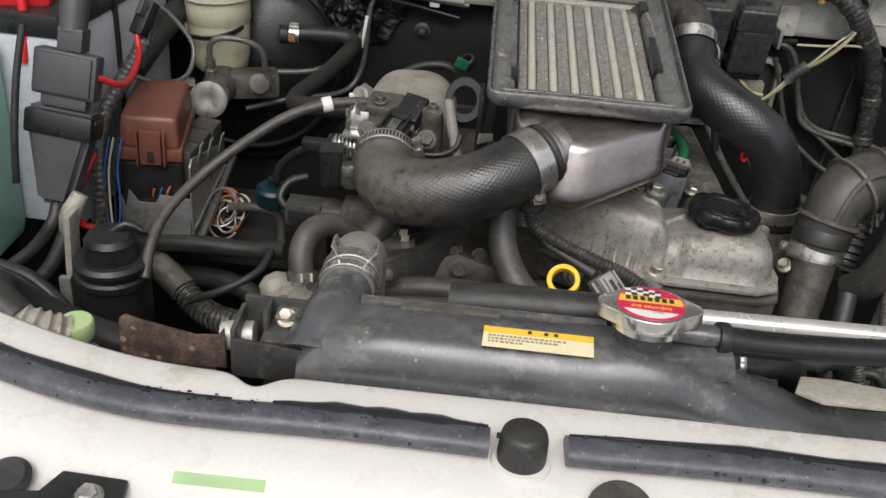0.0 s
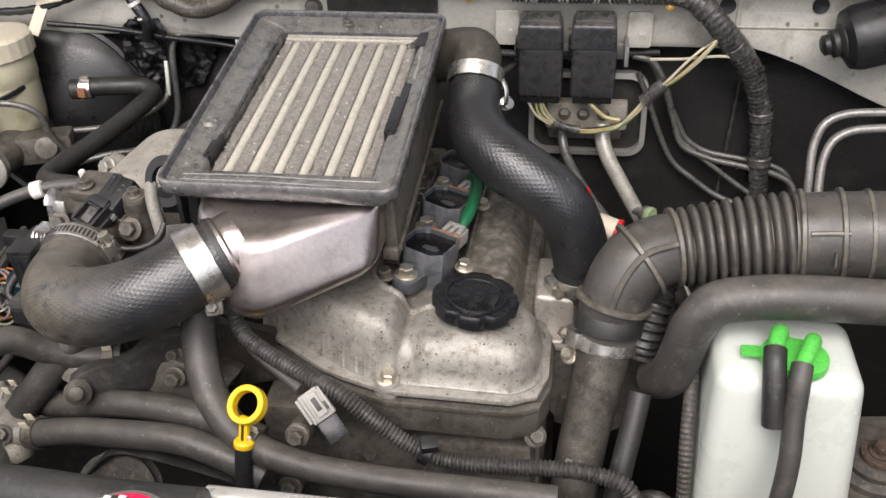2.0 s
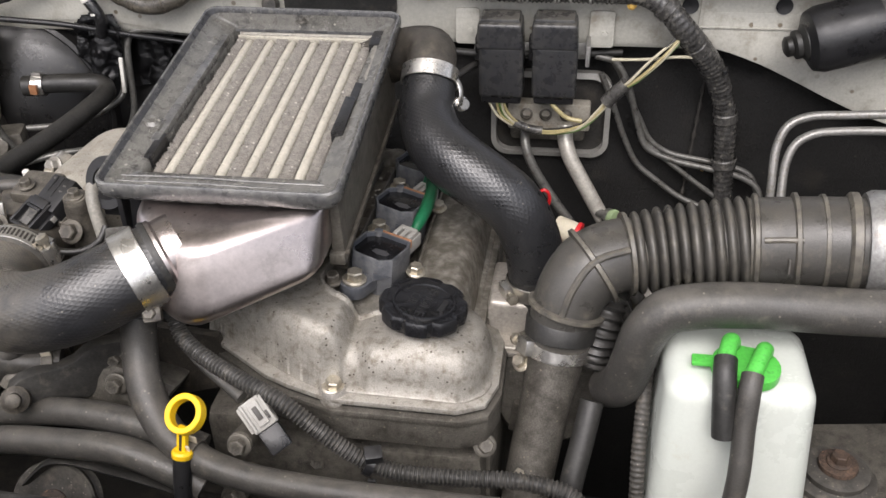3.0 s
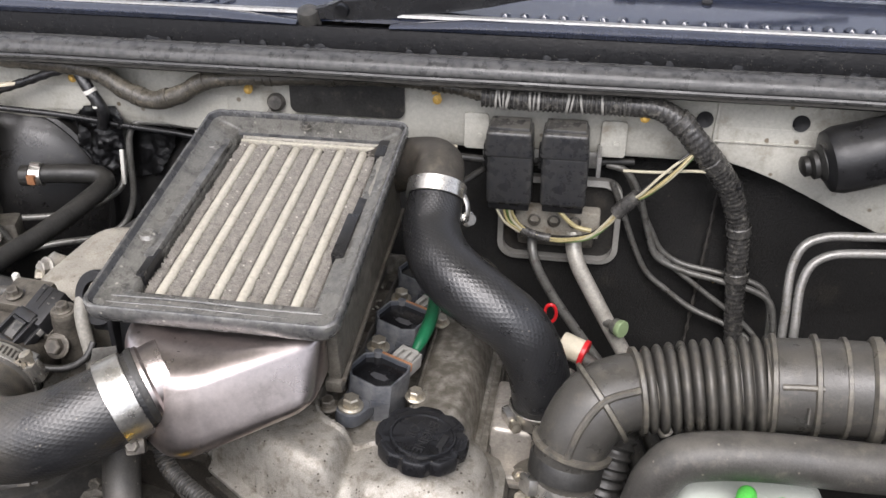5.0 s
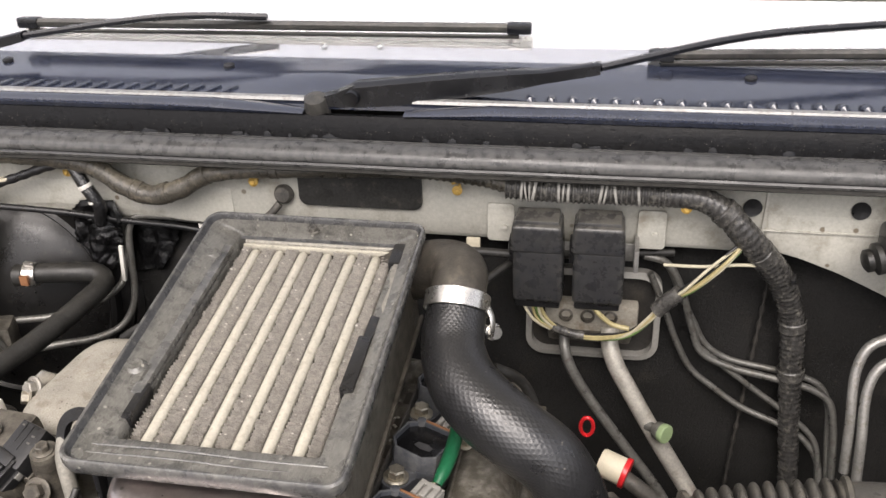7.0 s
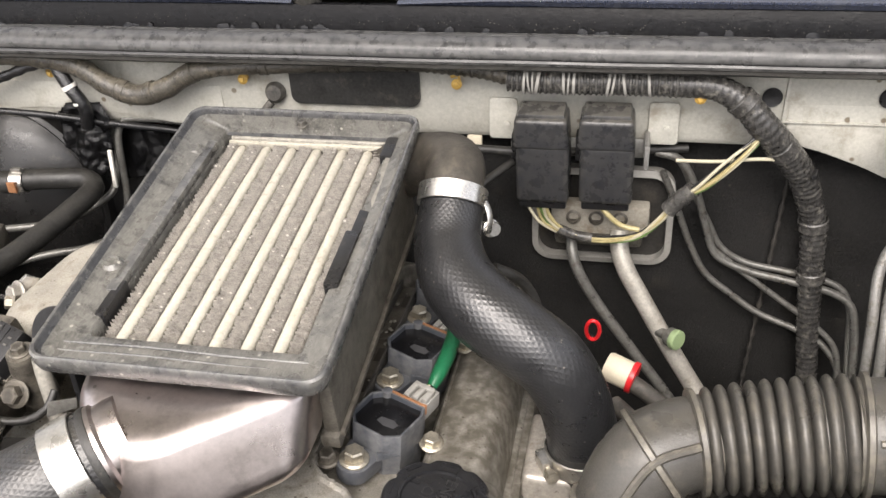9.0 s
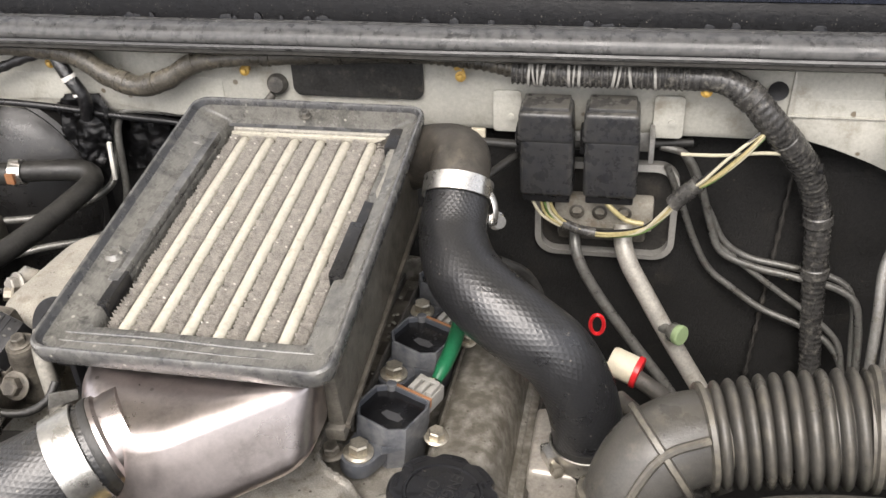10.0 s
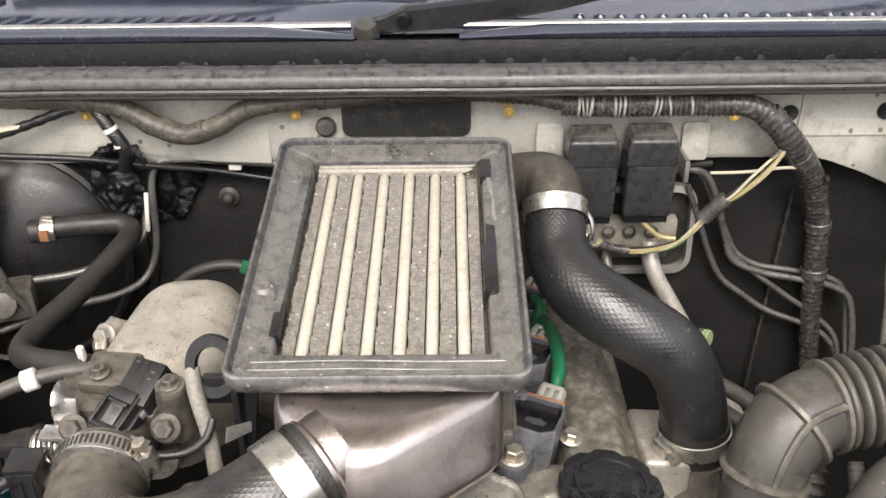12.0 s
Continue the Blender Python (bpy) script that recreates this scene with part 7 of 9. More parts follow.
# looms along the left half of the cowl
hose("wiring_loom", [(-0.33, 1.058, 1.150), (-0.25, 1.056, 1.149), (-0.17, 1.055, 1.147), (-0.138, 1.054, 1.142), (-0.112, 1.052, 1.127), (-0.085, 1.051, 1.119), (-0.058, 1.052, 1.126), (-0.034, 1.054, 1.139), (0.0, 1.056, 1.144), (0.053, 1.057, 1.1465), (0.11, 1.058, 1.149), (0.17, 1.058, 1.150)],
     [0.007, 0.007, 0.008, 0.0085, 0.009, 0.009, 0.0088, 0.0082, 0.007, 0.0065, 0.006, 0.006], M_TAPE_DUSTY, "dusty brown-grey taped wiring loom under the cowl", "loom", seg=18, ribs=0.02, rib=0.0004)
cl_ = bpy.data.objects["wiring_loom.003"]
for p, a, r in (((-0.138, 1.054, 1.142), (0.9, 0, -0.5), 0.0092), ((-0.100, 1.0515, 1.1225), (0.9, 0, -0.35), 0.0098), ((-0.072, 1.0515, 1.1215), (0.9, 0, 0.3), 0.0098), ((-0.034, 1.054, 1.139), (0.9, 0, 0.4), 0.009), ((0.03, 1.0565, 1.1455), (1, 0, 0.05), 0.0076), ((0.09, 1.0575, 1.148), (1, 0, 0.05), 0.007)):
    part("tape_turn", lathe([(r - 0.0008, -0.004), (r, -0.0032), (r - 0.0003, 0.0), (r, 0.0032), (r - 0.0008, 0.004)], 20, aim(p, a), closed=False), M_TAPE_DUSTY, cl_)
hose("wiring_cable", [(-0.40, 1.03, 1.085), (-0.385, 1.04, 1.105), (-0.36, 1.05, 1.112), (-0.30, 1.05, 1.113), (-0.26, 1.052, 1.116), (-0.22, 1.052, 1.128), (-0.185, 1.054, 1.140), (-0.16, 1.056, 1.146)], 0.0042, M_PLASTIC, "black spiral-taped cable running to the cowl", "cable", ribs=0.014, rib=0.0004)


# moulded end cuffs of the thick hoses
for nm, p, a, r in (("coolant_hose", (-0.139, 0.7035, 0.9107), (1, -0.2, 0.2), 0.0108), ("coolant_hose.001", (-0.098, 0.6617, 0.9166), (1, -0.1, 0.25), 0.0108), ("breather_hose", (0.0375, 0.706, 1.018), (0.15, 0.4, 0.9), 0.0128)):
    part("end_cuff", lathe([(r - 0.0006, -0.004), (r + 0.0005, -0.003), (r + 0.0005, 0.003), (r - 0.0006, 0.004)], 24, aim(p, a), closed=False), M_OLD_RUBBER, bpy.data.objects[nm])

# ---------------------------------------------------------------- throttle side
pl = thing("intake_plenum", "dusty pale cast aluminium intake elbow", "intake manifold", base=(-0.06, 0.87, 1.0))
plan = [(-0.098, 0.945), (-0.112, 0.832), (-0.046, 0.806), (-0.010, 0.868), (-0.024, 0.946)]
cast = bmesh.new()
prev = None
for ins, h in [(0.004, 0.0), (0.001, 0.03)] + [(0.024 * (1 - math.cos(radians(a))), 0.062 + 0.024 * math.sin(radians(a))) for a in range(0, 91, 10)] + [(0.032, 0.0865)]:
    cur = [cast.verts.new((p.x, p.y, 0.961 + h + (p.y - 0.87) * 0.03 + 0.0008 * noise.noise((p.x * 40, p.y * 40, h * 40)))) for p in round_line(inset_line(plan, ins), 0.034 - ins * 0.5)]
    if prev:
        for q in range(len(cur)):
            cast.faces.new((prev[q], prev[(q + 1) % len(cur)], cur[(q + 1) % len(cur)], cur[q]))
    prev = cur
cast.faces.new(prev)
bmesh.ops.recalc_face_normals(cast, faces=cast.faces[:])
part("casting", cast, M_CAST_PALE, pl, angle=60)
part("flange", prism(rrect(-0.036, -0.030, 0.036, 0.030, 0.012, 4), 0.012, aim((-0.086, 0.815, 0.992), (0.1, -0.8, 0.5)), 0.003), M_CAST_PALE, pl)
part("runner", tube([(-0.06, 0.90, 0.99), (0.0, 0.91, 0.965), (0.05, 0.90, 0.93)], 0.03, seg=20), M_CAST_DARK, pl)
part("lug", prism([(-0.012, 0.0), (0.010, -0.004), (0.012, 0.012), (0.0, 0.022), (-0.012, 0.016)], 0.004, pose(-0.108, 0.884, 1.022, 80, 0, 50), 0.001), M_CLAMP, pl)
bolt(pl, (-0.112, 0.876, 1.034), (-0.35, -0.85, 0.35), 0.012, M_CAST)
bolt(pl, (-0.112, 0.868, 1.030), (-0.8, -0.5, 0.3), 0.010)
part("coil_cap", lathe([(0.007, 0.0), (0.0075, 0.012), (0.005, 0.013), (0.0045, 0.004)], 20, aim((-0.006, 0.935, 1.055), (-0.3, -0.5, 0.8)), closed=False), M_RUBBER, pl)
part("green_tag", box(0.014, 0.005, 0.010, pose(-0.016, 0.925, 1.056, 10, 20, 0), 0.001), M_GREEN_TAPE, pl)
hose("servo_cable", [(-0.0256, 1.0880, 1.0611), (-0.0761, 1.0850, 1.0710), (-0.1222, 1.0700, 1.0820), (-0.1777, 1.0500, 1.0977), (-0.2423, 1.0400, 1.1055)], 0.0030, M_PLASTIC, "black cable passing in front of the servo", "cable", seg=10)
hose("vacuum_hose", [(-0.0216, 0.9550, 1.0406), (-0.0276, 0.9550, 1.0452), (-0.0438, 0.9550, 1.0464), (-0.0641, 0.9550, 1.0410), (-0.0805, 0.9550, 1.0297)], 0.0048, M_RUBBER, "black vacuum hose looping behind the plenum", seg=10)

tb = thing("throttle_body", "grimy aluminium throttle body with return spring and position sensor", "throttle body", base=(-0.08, 0.77, 1.02))
part("bore", lathe([(0.0240, -0.004), (0.0245, 0.0), (0.0235, 0.03), (0.022, 0.052)], 36, aim((-0.0705, 0.748, 1.0270), (0.0, 0.98, -0.10))), M_GRIME, tb)
part("casting", box(0.075, 0.035, 0.040, pose(-0.075, 0.795, 1.012, 10, 0, 0), 0.006), M_GRIME, tb)
part("casting_top", box(0.034, 0.030, 0.018, pose(-0.078, 0.800, 1.045, 12, 0, -6), 0.004), M_GRIME, tb)
sm = Matrix.Translation((-0.0535, 0.7800, 1.0670)) @ pose(0, 0, 0, 27, 4, -20)
sensor = part("sensor", box(0.0225, 0.030, 0.015, sm @ Matrix.Translation((0.0005, -0.0025, -0.015)), 0.0016), M_PLASTIC, tb, "black pressure sensor")
for k, (x, y, w, d) in enumerate(((-0.005, 0.004, 0.0012, 0.014), (0.001, 0.002, 0.0008, 0.018), (0.006, 0.005, 0.0030, 0.0012), (0.006, 0.000, 0.0030, 0.0012), (-0.007, 0.009, 0.0022, 0.0012))):
    part("raised_mark", box(w, d, 0.0006, sm @ Matrix.Translation((x, y, -0.0001)), 0.0002), M_RELAY if k > 1 else M_PLASTIC, sensor)
pm = sm @ Matrix.Translation((-0.0045, -0.0240, -0.0140)) @ pose(0, 0, 0, 0, 0, -6)
plug_ob = part("sensor_plug", box(0.0215, 0.026, 0.0115, pm, 0.0012), M_PLASTIC, tb)
for dx in (-0.0098, 0.0098):
    part("plug_rail", box(0.0024, 0.024, 0.0050, pm @ Matrix.Translation((dx, 0.0, 0.0105)), 0.0007), M_PLASTIC, plug_ob)
part("plug_lip", box(0.0215, 0.0030, 0.0040, pm @ Matrix.Translation((0, -0.0115, 0.0105)), 0.0008), M_PLASTIC, plug_ob)
part("plug_neck", box(0.0170, 0.0080, 0.0055, pm @ Matrix.Translation((0, 0.0100, 0.0105)), 0.0010), M_PLASTIC, plug_ob)
part("plug_rib", box(0.0030, 0.018, 0.0075, pm @ Matrix.Translation((0.0118, 0.002, 0.001)), 0.0008), M_PLASTIC, plug_ob)
part("latch", box(0.0090, 0.014, 0.0022, pm @ pose(0, -0.002, 0.0118, 5, 0, 0), 0.0007), M_RELAY, plug_ob, "worn plug latch")
part("latch_bar", box(0.0140, 0.0022, 0.0026, pm @ Matrix.Translation((0, 0.0045, 0.0140)), 0.0006), M_PLASTIC, plug_ob)
part("pale_key", box(0.0006, 0.0045, 0.0050, pm @ Matrix.Translation((0.0134, 0.006, 0.003)), 0.0002), M_GREY, plug_ob)
for i, mt in enumerate((M_WIRE_W, M_WIRE_G, M_PALE_GREEN)):
    w0 = pm @ Vector((-0.0062 + 0.0062 * i, -0.012, 0.0060))
    part("wire_seal", lathe([(0.0030, -0.001), (0.0030, 0.0016), (0.0020, 0.0026)], 14, aim(w0, pm.to_3x3() @ Vector((0, -1, 0)))), M_RUBBER, plug_ob)
    w1 = pm @ Vector((-0.0030 + 0.0032 * i, -0.018, 0.0048))
    part("lead", tube([w0, (w0 + w1) / 2 + Vector((0, 0, 0.0006)), w1, Vector((-0.0640, 0.7475, 1.0455))], 0.0013, seg=8, step=0.002), mt, plug_ob)
boss = part("sensor_boss", lathe([(0.0110, -0.040), (0.0105, -0.010), (0.0095, -0.004), (0.0090, 0.0), (0.0, 0.0)], 22, aim((-0.0340, 0.7730, 1.0660), (0.0, -0.15, 1))), M_GRIME, tb)
part("sensor_base", box(0.030, 0.030, 0.020, pose(-0.053, 0.790, 1.033, 20, 0, -20), 0.004), M_GRIME, tb)
spring = []
for i in range(70):
    a = i * 2 * math.pi / 10
    spring.append((-0.119 + 0.0034 * i / 10, 0.763 + 0.0095 * math.cos(a), 1.0275 + 0.0095 * math.sin(a)))
part("return_spring", tube(spring, 0.0012, seg=6, step=0.003), M_CLAMP, tb)
part("spring_core", lathe([(0.0078, 0), (0.0078, 0.028)], 16, aim((-0.121, 0.763, 1.0275), (1, 0, 0))), M_CAST_DARK, tb)
part("lever_plate", box(0.0165, 0.0026, 0.021, pose(-0.0985, 0.7655, 1.0395, -8, 0, -4), 0.0012), M_CLAMP, tb)
part("lever_hook", tube([(-0.0985, 0.7670, 1.0570), (-0.0985, 0.7690, 1.0605), (-0.0985, 0.7735, 1.0610), (-0.0985, 0.7760, 1.0580)], 0.0083, seg=14, step=0.002, squash=0.18), M_CLAMP, tb)
part("lever_foot", box(0.030, 0.012, 0.0030, pose(-0.0965, 0.7570, 1.0405, 6, 0, -4), 0.0010), M_CLAMP, tb)
bolt(tb, (-0.0895, 0.7540, 1.0490), (0.05, -0.85, 0.5), 0.0115, M_GRIME)
bolt(tb, (-0.0370, 0.7620, 1.0420), (0, -0.85, 0.5), 0.0125, M_GRIME)
bolt(tb, (-0.083, 0.790, 1.063), (0, -0.2, 1), 0.009, M_GRIME)
bolt(tb, (-0.0340, 0.7730, 1.0660), (0.0, -0.15, 1), 0.009, M_GRIME)
part("quadrant", lathe([(0.004, -0.003), (0.023, -0.003), (0.0245, 0.0), (0.023, 0.003), (0.004, 0.003)], 30, aim((-0.1235, 0.768, 1.010), (1, 0.1, 0))), M_PLASTIC, tb, "black throttle cable wheel")
stop_box = part("position_switch", box(0.018, 0.018, 0.032, pose(-0.1185, 0.744, 0.999, 4, 0, 4), 0.0022), M_PLASTIC, tb, "black throttle position switch")
part("switch_lid", box(0.0205, 0.020, 0.005, pose(-0.1185, 0.744, 1.029, 4, 0, 4), 0.0012), M_PLASTIC, stop_box)
for k in range(3):
    part("switch_rib", box(0.0016, 0.0012, 0.026, pose(-0.1250 + 0.0065 * k, 0.7345, 1.001, 4, 0, 4), 0.0004), M_PLASTIC, stop_box)
part("cable_stop", box(0.026, 0.012, 0.010, pose(-0.136, 0.766, 1.020, 0, 0, 0), 0.002), M_PLASTIC, tb)
part("fast_idle", box(0.030, 0.022, 0.018, pose(-0.102, 0.752, 0.999, 0, 0, 0), 0.003), M_CLAMP, tb)
hose("sensor_wire", [(-0.064, 0.7475, 1.0460), (-0.052, 0.745, 1.041), (-0.038, 0.744, 1.036), (-0.021, 0.746, 1.0365), (-0.010, 0.752, 1.042), (-0.007, 0.760, 1.050)], 0.0026, M_RUBBER, "black sensor wire looping below the throttle", "wire", seg=10)
hose("sensor_wire", [(-0.0600, 0.7455, 1.0485), (-0.0510, 0.7445, 1.0455), (-0.0425, 0.7440, 1.0425)], 0.0038, M_SHEET, "shiny sheath over the sensor wires", "wire", seg=10)
hose("bypass_hose", [(-0.0205, 0.778, 1.074), (-0.018, 0.769, 1.066), (-0.0145, 0.764, 1.053), (-0.0105, 0.759, 1.038), (-0.008, 0.753, 1.015), (-0.008, 0.75, 0.985)], 0.0049, M_DUST_HOSE, "small grey bypass hose beside the throttle", seg=12)
solo("black_socket", lathe([(0.010, 0), (0.010, 0.018), (0.0075, 0.019), (0.0065, 0.012)], 18, aim((-0.022, 0.752, 0.995), (0.1, -0.7, 0.6)), closed=False), M_PLASTIC, "black round wiring socket near the throttle hose", "socket")

ring_eye = thing("lifting_eye", "black steel engine lifting bracket with a round eye", "lifting bracket", base=(-0.012, 0.775, 1.05))
eye = bmesh.new()
em = aim((-0.0105, 0.776, 1.082), (-0.12, -0.93, 0.35))
lathe([(0.0120, -0.003), (0.0185, -0.003), (0.0192, -0.001), (0.0192, 0.002), (0.0185, 0.003), (0.0120, 0.003), (0.0114, 0.0), (0.0120, -0.003)], 36, em, bm=eye, closed=False)
eye.transform(Matrix.Translation((-0.0065, 0.776, 1.0775)) @ Matrix.Diagonal((0.92, 1.0, 1.06, 1.0)) @ Matrix.Translation((0.0105, -0.776, -1.082)))
part("eye", eye, M_PLASTIC, ring_eye)
part("strap", box(0.008, 0.006, 0.075, pose(0.009, 0.772, 1.01, 4, 8, 0), 0.0015), M_PLASTIC, ring_eye)
part("strap", box(0.022, 0.005, 0.022, pose(-0.002, 0.775, 1.052, 8, 0, 0), 0.0015), M_PLASTIC, ring_eye)
fin_clip = prism([(-0.009, 0.0), (0.008, 0.0), (0.009, 0.006), (-0.006, 0.009)], 0.0015, pose(0.014, 0.737, 1.056, 78, 0, 40), 0.0004)
solo("ribbed_steel_tab", fin_clip, M_LINE, "small ribbed bright steel tab beside the intercooler", "bracket")

hose("breather_line", [(-0.262, 0.655, 0.935), (-0.262, 0.672, 0.955), (-0.258, 0.700, 0.972), (-0.234, 0.740, 0.996), (-0.193, 0.770, 1.026), (-0.165, 0.785, 1.042), (-0.140, 0.796, 1.050), (-0.118, 0.803, 1.053), (-0.096, 0.808, 1.053), (-0.088, 0.812, 1.050)], [0.0048, 0.0048, 0.0048, 0.0048, 0.0049, 0.005, 0.005, 0.005, 0.005, 0.0048], M_OLD_RUBBER, "long grey breather hose with a white clip", seg=14)
part("clip", lathe([(0.0058, -0.005), (0.0072, -0.004), (0.0072, 0.004), (0.0058, 0.005)], 18, aim((-0.1325, 0.7985, 1.0515), (0.9, 0.3, 0.2))), M_WHITE, bpy.data.objects["breather_line"], "white plastic clip")
hose("breather_line", [(-0.095, 0.808, 1.054), (-0.088, 0.811, 1.054), (-0.082, 0.812, 1.048), (-0.080, 0.812, 1.040)], 0.004, M_LINE, "small bent metal nipple", "pipe", seg=10)
solo("white_plug", box(0.005, 0.005, 0.012, pose(-0.116, 0.841, 1.037, 10, 0, 0), 0.0015), M_WHITE, "small white plastic plug", "plug")
solo("white_plug", box(0.012, 0.004, 0.010, pose(-0.1115, 0.8148, 1.035, 10, 0, 0), 0.0015), M_WHITE, "small white plastic plug", "plug")

hose("servo_hose", [(-0.226, 1.030, 1.039), (-0.205, 1.035, 1.040), (-0.180, 1.040, 1.040), (-0.152, 1.045, 1.038), (-0.143, 1.038, 1.034), (-0.150, 1.005, 1.027), (-0.166, 0.955, 1.019), (-0.181, 0.910, 1.015), (-0.180, 0.882, 1.016), (-0.162, 0.862, 1.022), (-0.135, 0.848, 1.028), (-0.115, 0.84, 1.03)],
     0.0095, M_RUBBER, "black brake servo vacuum hose bent across the bay", seg=18)
sh = [o for o in bpy.data.objects if o.name.startswith("servo_hose")][0]
for p, a in (((-0.223, 1.0305, 1.039), (1, 0.2, 0)), ((-0.119, 0.842, 1.0295), (0.9, -0.35, 0.1))):
    part("end_cuff", lathe([(0.0096, -0.005), (0.0104, -0.004), (0.0104, 0.004), (0.0096, 0.005)], 20, aim(p, a), closed=False), M_RUBBER, sh)
t = hose_clamp((-0.212, 1.033, 1.0395), (1, 0.2, 0), 0.0099, 0.011, None, "copper-coloured spring clip on the servo hose")
part("tongue", box(0.008, 0.010, 0.003, aim((-0.212, 1.022, 1.0395), (0, -1, 0)), 0.0008), M_COPPER, t)
part("tongue", box(0.010, 0.004, 0.004, aim((-0.211, 1.031, 1.0495), (0, 0, 1)), 0.0008), M_CLAMP, t)

# brake servo, master cylinder and fluid reservoir
servo = thing("brake_servo", "large round black brake servo on the firewall", "brake servo", base=(-0.25, 1.12, 1.02))
sv = aim((-0.276, 1.108, 0.985), (0.06, -1, 0.08))
part("shell", lathe([(0.128, -0.02), (0.128, 0.006), (0.122, 0.010), (0.1225, 0.018), (0.116, 0.022), (0.108, 0.034), (0.085, 0.050), (0.050, 0.060), (0.03, 0.066)], 64, sv), M_SERVO, servo)
part("step_ring", lathe([(0.104, 0.036), (0.108, 0.0395), (0.112, 0.037), (0.114, 0.028)], 64, sv, closed=False), M_SERVO, servo)
part("rim", lathe([(0.124, 0.008), (0.131, 0.010), (0.131, 0.014), (0.124, 0.016)], 64, sv, closed=False), M_SERVO, servo)
bolt(servo, (-0.31, 1.052, 1.05), (0, -1, 0.1), 0.012, M_YELLOW)
mc = thing("brake_master_cylinder", "grimy cast brake master cylinder with pipe unions", "master cylinder", base=(-0.28, 0.98, 0.98))
part("bore", lathe([(0.017, -0.06), (0.019, -0.05), (0.019, 0.03), (0.016, 0.05)], 28, aim((-0.285, 1.00, 0.990), (0.05, -1, 0))), M_CAST_DARK, mc)
part("end_plug", lathe([(0.020, 0.0), (0.0205, 0.006), (0.017, 0.008), (0.008, 0.007), (0.004, 0.004), (0.0, 0.004)], 32, aim((-0.2885, 0.948, 0.984), (0.1, -0.95, 0.2))), M_CAST, mc, "round machined end plug")
part("union", lathe([(0.008, 0), (0.008, 0.014), (0.0055, 0.016), (0.0055, 0.026)], 6, aim((-0.291, 0.972, 0.998), (0, -0.2, 1))), M_CAST_DARK, mc)
part("union", lathe([(0.008, 0), (0.008, 0.014), (0.0055, 0.016)], 6, aim((-0.312, 0.972, 0.990), (-0.9, -0.4, 0.1))), M_CAST_DARK, mc)
part("side_block", box(0.06, 0.03, 0.03, pose(-0.252, 0.995, 0.975, 0, 0, 20), 0.006), M_CAST_DARK, mc)
part("end_plug", lathe([(0.011, 0.0), (0.011, 0.01), (0.005, 0.012)], 20, aim((-0.242, 0.985, 0.994), (0.3, -0.9, 0.3))), M_CAST_DARK, mc)
for L_ in ([(-0.291, 0.968, 1.018), (-0.290, 0.966, 1.040), (-0.280, 0.965, 1.048), (-0.250, 0.97, 1.046), (-0.236, 0.975, 1.035), (-0.232, 0.98, 1.010), (-0.226, 0.99, 0.985)],
           [(-0.285, 0.975, 1.002), (-0.270, 0.978, 0.998), (-0.255, 0.985, 0.990), (-0.24, 0.99, 0.985)],
           [(-0.0157, 1.0850, 1.0813), (-0.0543, 1.0850, 1.0828), (-0.1147, 1.0850, 1.0862), (-0.1295, 1.0830, 1.0824), (-0.1367, 1.0800, 1.0738), (-0.1409, 1.0750, 1.0331), (-0.1425, 1.0650, 1.0172), (-0.1545, 1.0500, 1.0084), (-0.1903, 1.0300, 0.9989), (-0.2481, 1.0100, 0.9985)],
           [(-0.0151, 1.0800, 1.0794), (-0.1063, 1.0800, 1.0842), (-0.1226, 1.0780, 1.0825), (-0.1289, 1.0750, 1.0719), (-0.1373, 1.0700, 0.9930), (-0.1485, 1.0600, 0.9724), (-0.1680, 1.0450, 0.9661), (-0.2064, 1.0250, 0.9656), (-0.2612, 1.0000, 0.9561)]):
    hose("brake_pipe", L_, 0.0034, M_LINE, "thin grey brake pipe bent round the servo", "brake line", "brake pipes at the servo", seg=10)
solo("white_tag", box(0.012, 0.007, 0.011, pose(-0.0555, 1.083, 1.073, 0, 0, 0), 0.002), M_WHITE, "white plastic clip on the brake pipe", "clip")
st = thing("firewall_stud", "round black insulation retainer stud", "stud", base=(-0.069, 1.1, 1.039))
part("disc", lathe([(0.009, 0), (0.0095, 0.001), (0.006, 0.003), (0.004, 0.008), (0.002, 0.009)], 24, aim((-0.069, 1.099, 1.039), (0, -1, 0))), M_PLASTIC_DUSTY, st)
rs = thing("brake_fluid_reservoir", "yellowed translucent brake fluid reservoir with a ribbed cap", "reservoir", base=(-0.292, 1.02, 1.0))
rm = aim((-0.293, 1.020, 1.000), (-0.03, -0.02, 1))
part("bottle", lathe([(0.026, -0.004), (0.030, 0.0), (0.0325, 0.012), (0.0345, 0.05), (0.0345, 0.053), (0.036, 0.055), (0.036, 0.078), (0.033, 0.082)], 40, rm), M_AMBER, rs)
part("cap", lathe([(0.0385, 0.079), (0.0405, 0.081), (0.0405, 0.098), (0.038, 0.1005), (0.030, 0.1015), (0.0, 0.1005)], 72, rm, lobes=24, depth=0.0011), M_AMBER_CAP, rs, "ribbed cream cap")
part("strap", lathe([(0.0352, 0.046), (0.0362, 0.047), (0.0362, 0.051), (0.0352, 0.052)], 40, rm @ pose(0, 0, 0, 8, 4, 0), closed=False), M_PLASTIC, rs)
part("buckle", box(0.010, 0.004, 0.028, rm @ Matrix.Translation((-0.012, -0.036, 0.035)), 0.001), M_AMBER_CAP, rs)
part("cap_tab", box(0.012, 0.003, 0.034, pose(-0.258, 1.035, 1.095, -30, 20, 0), 0.001), M_AMBER_CAP, rs)
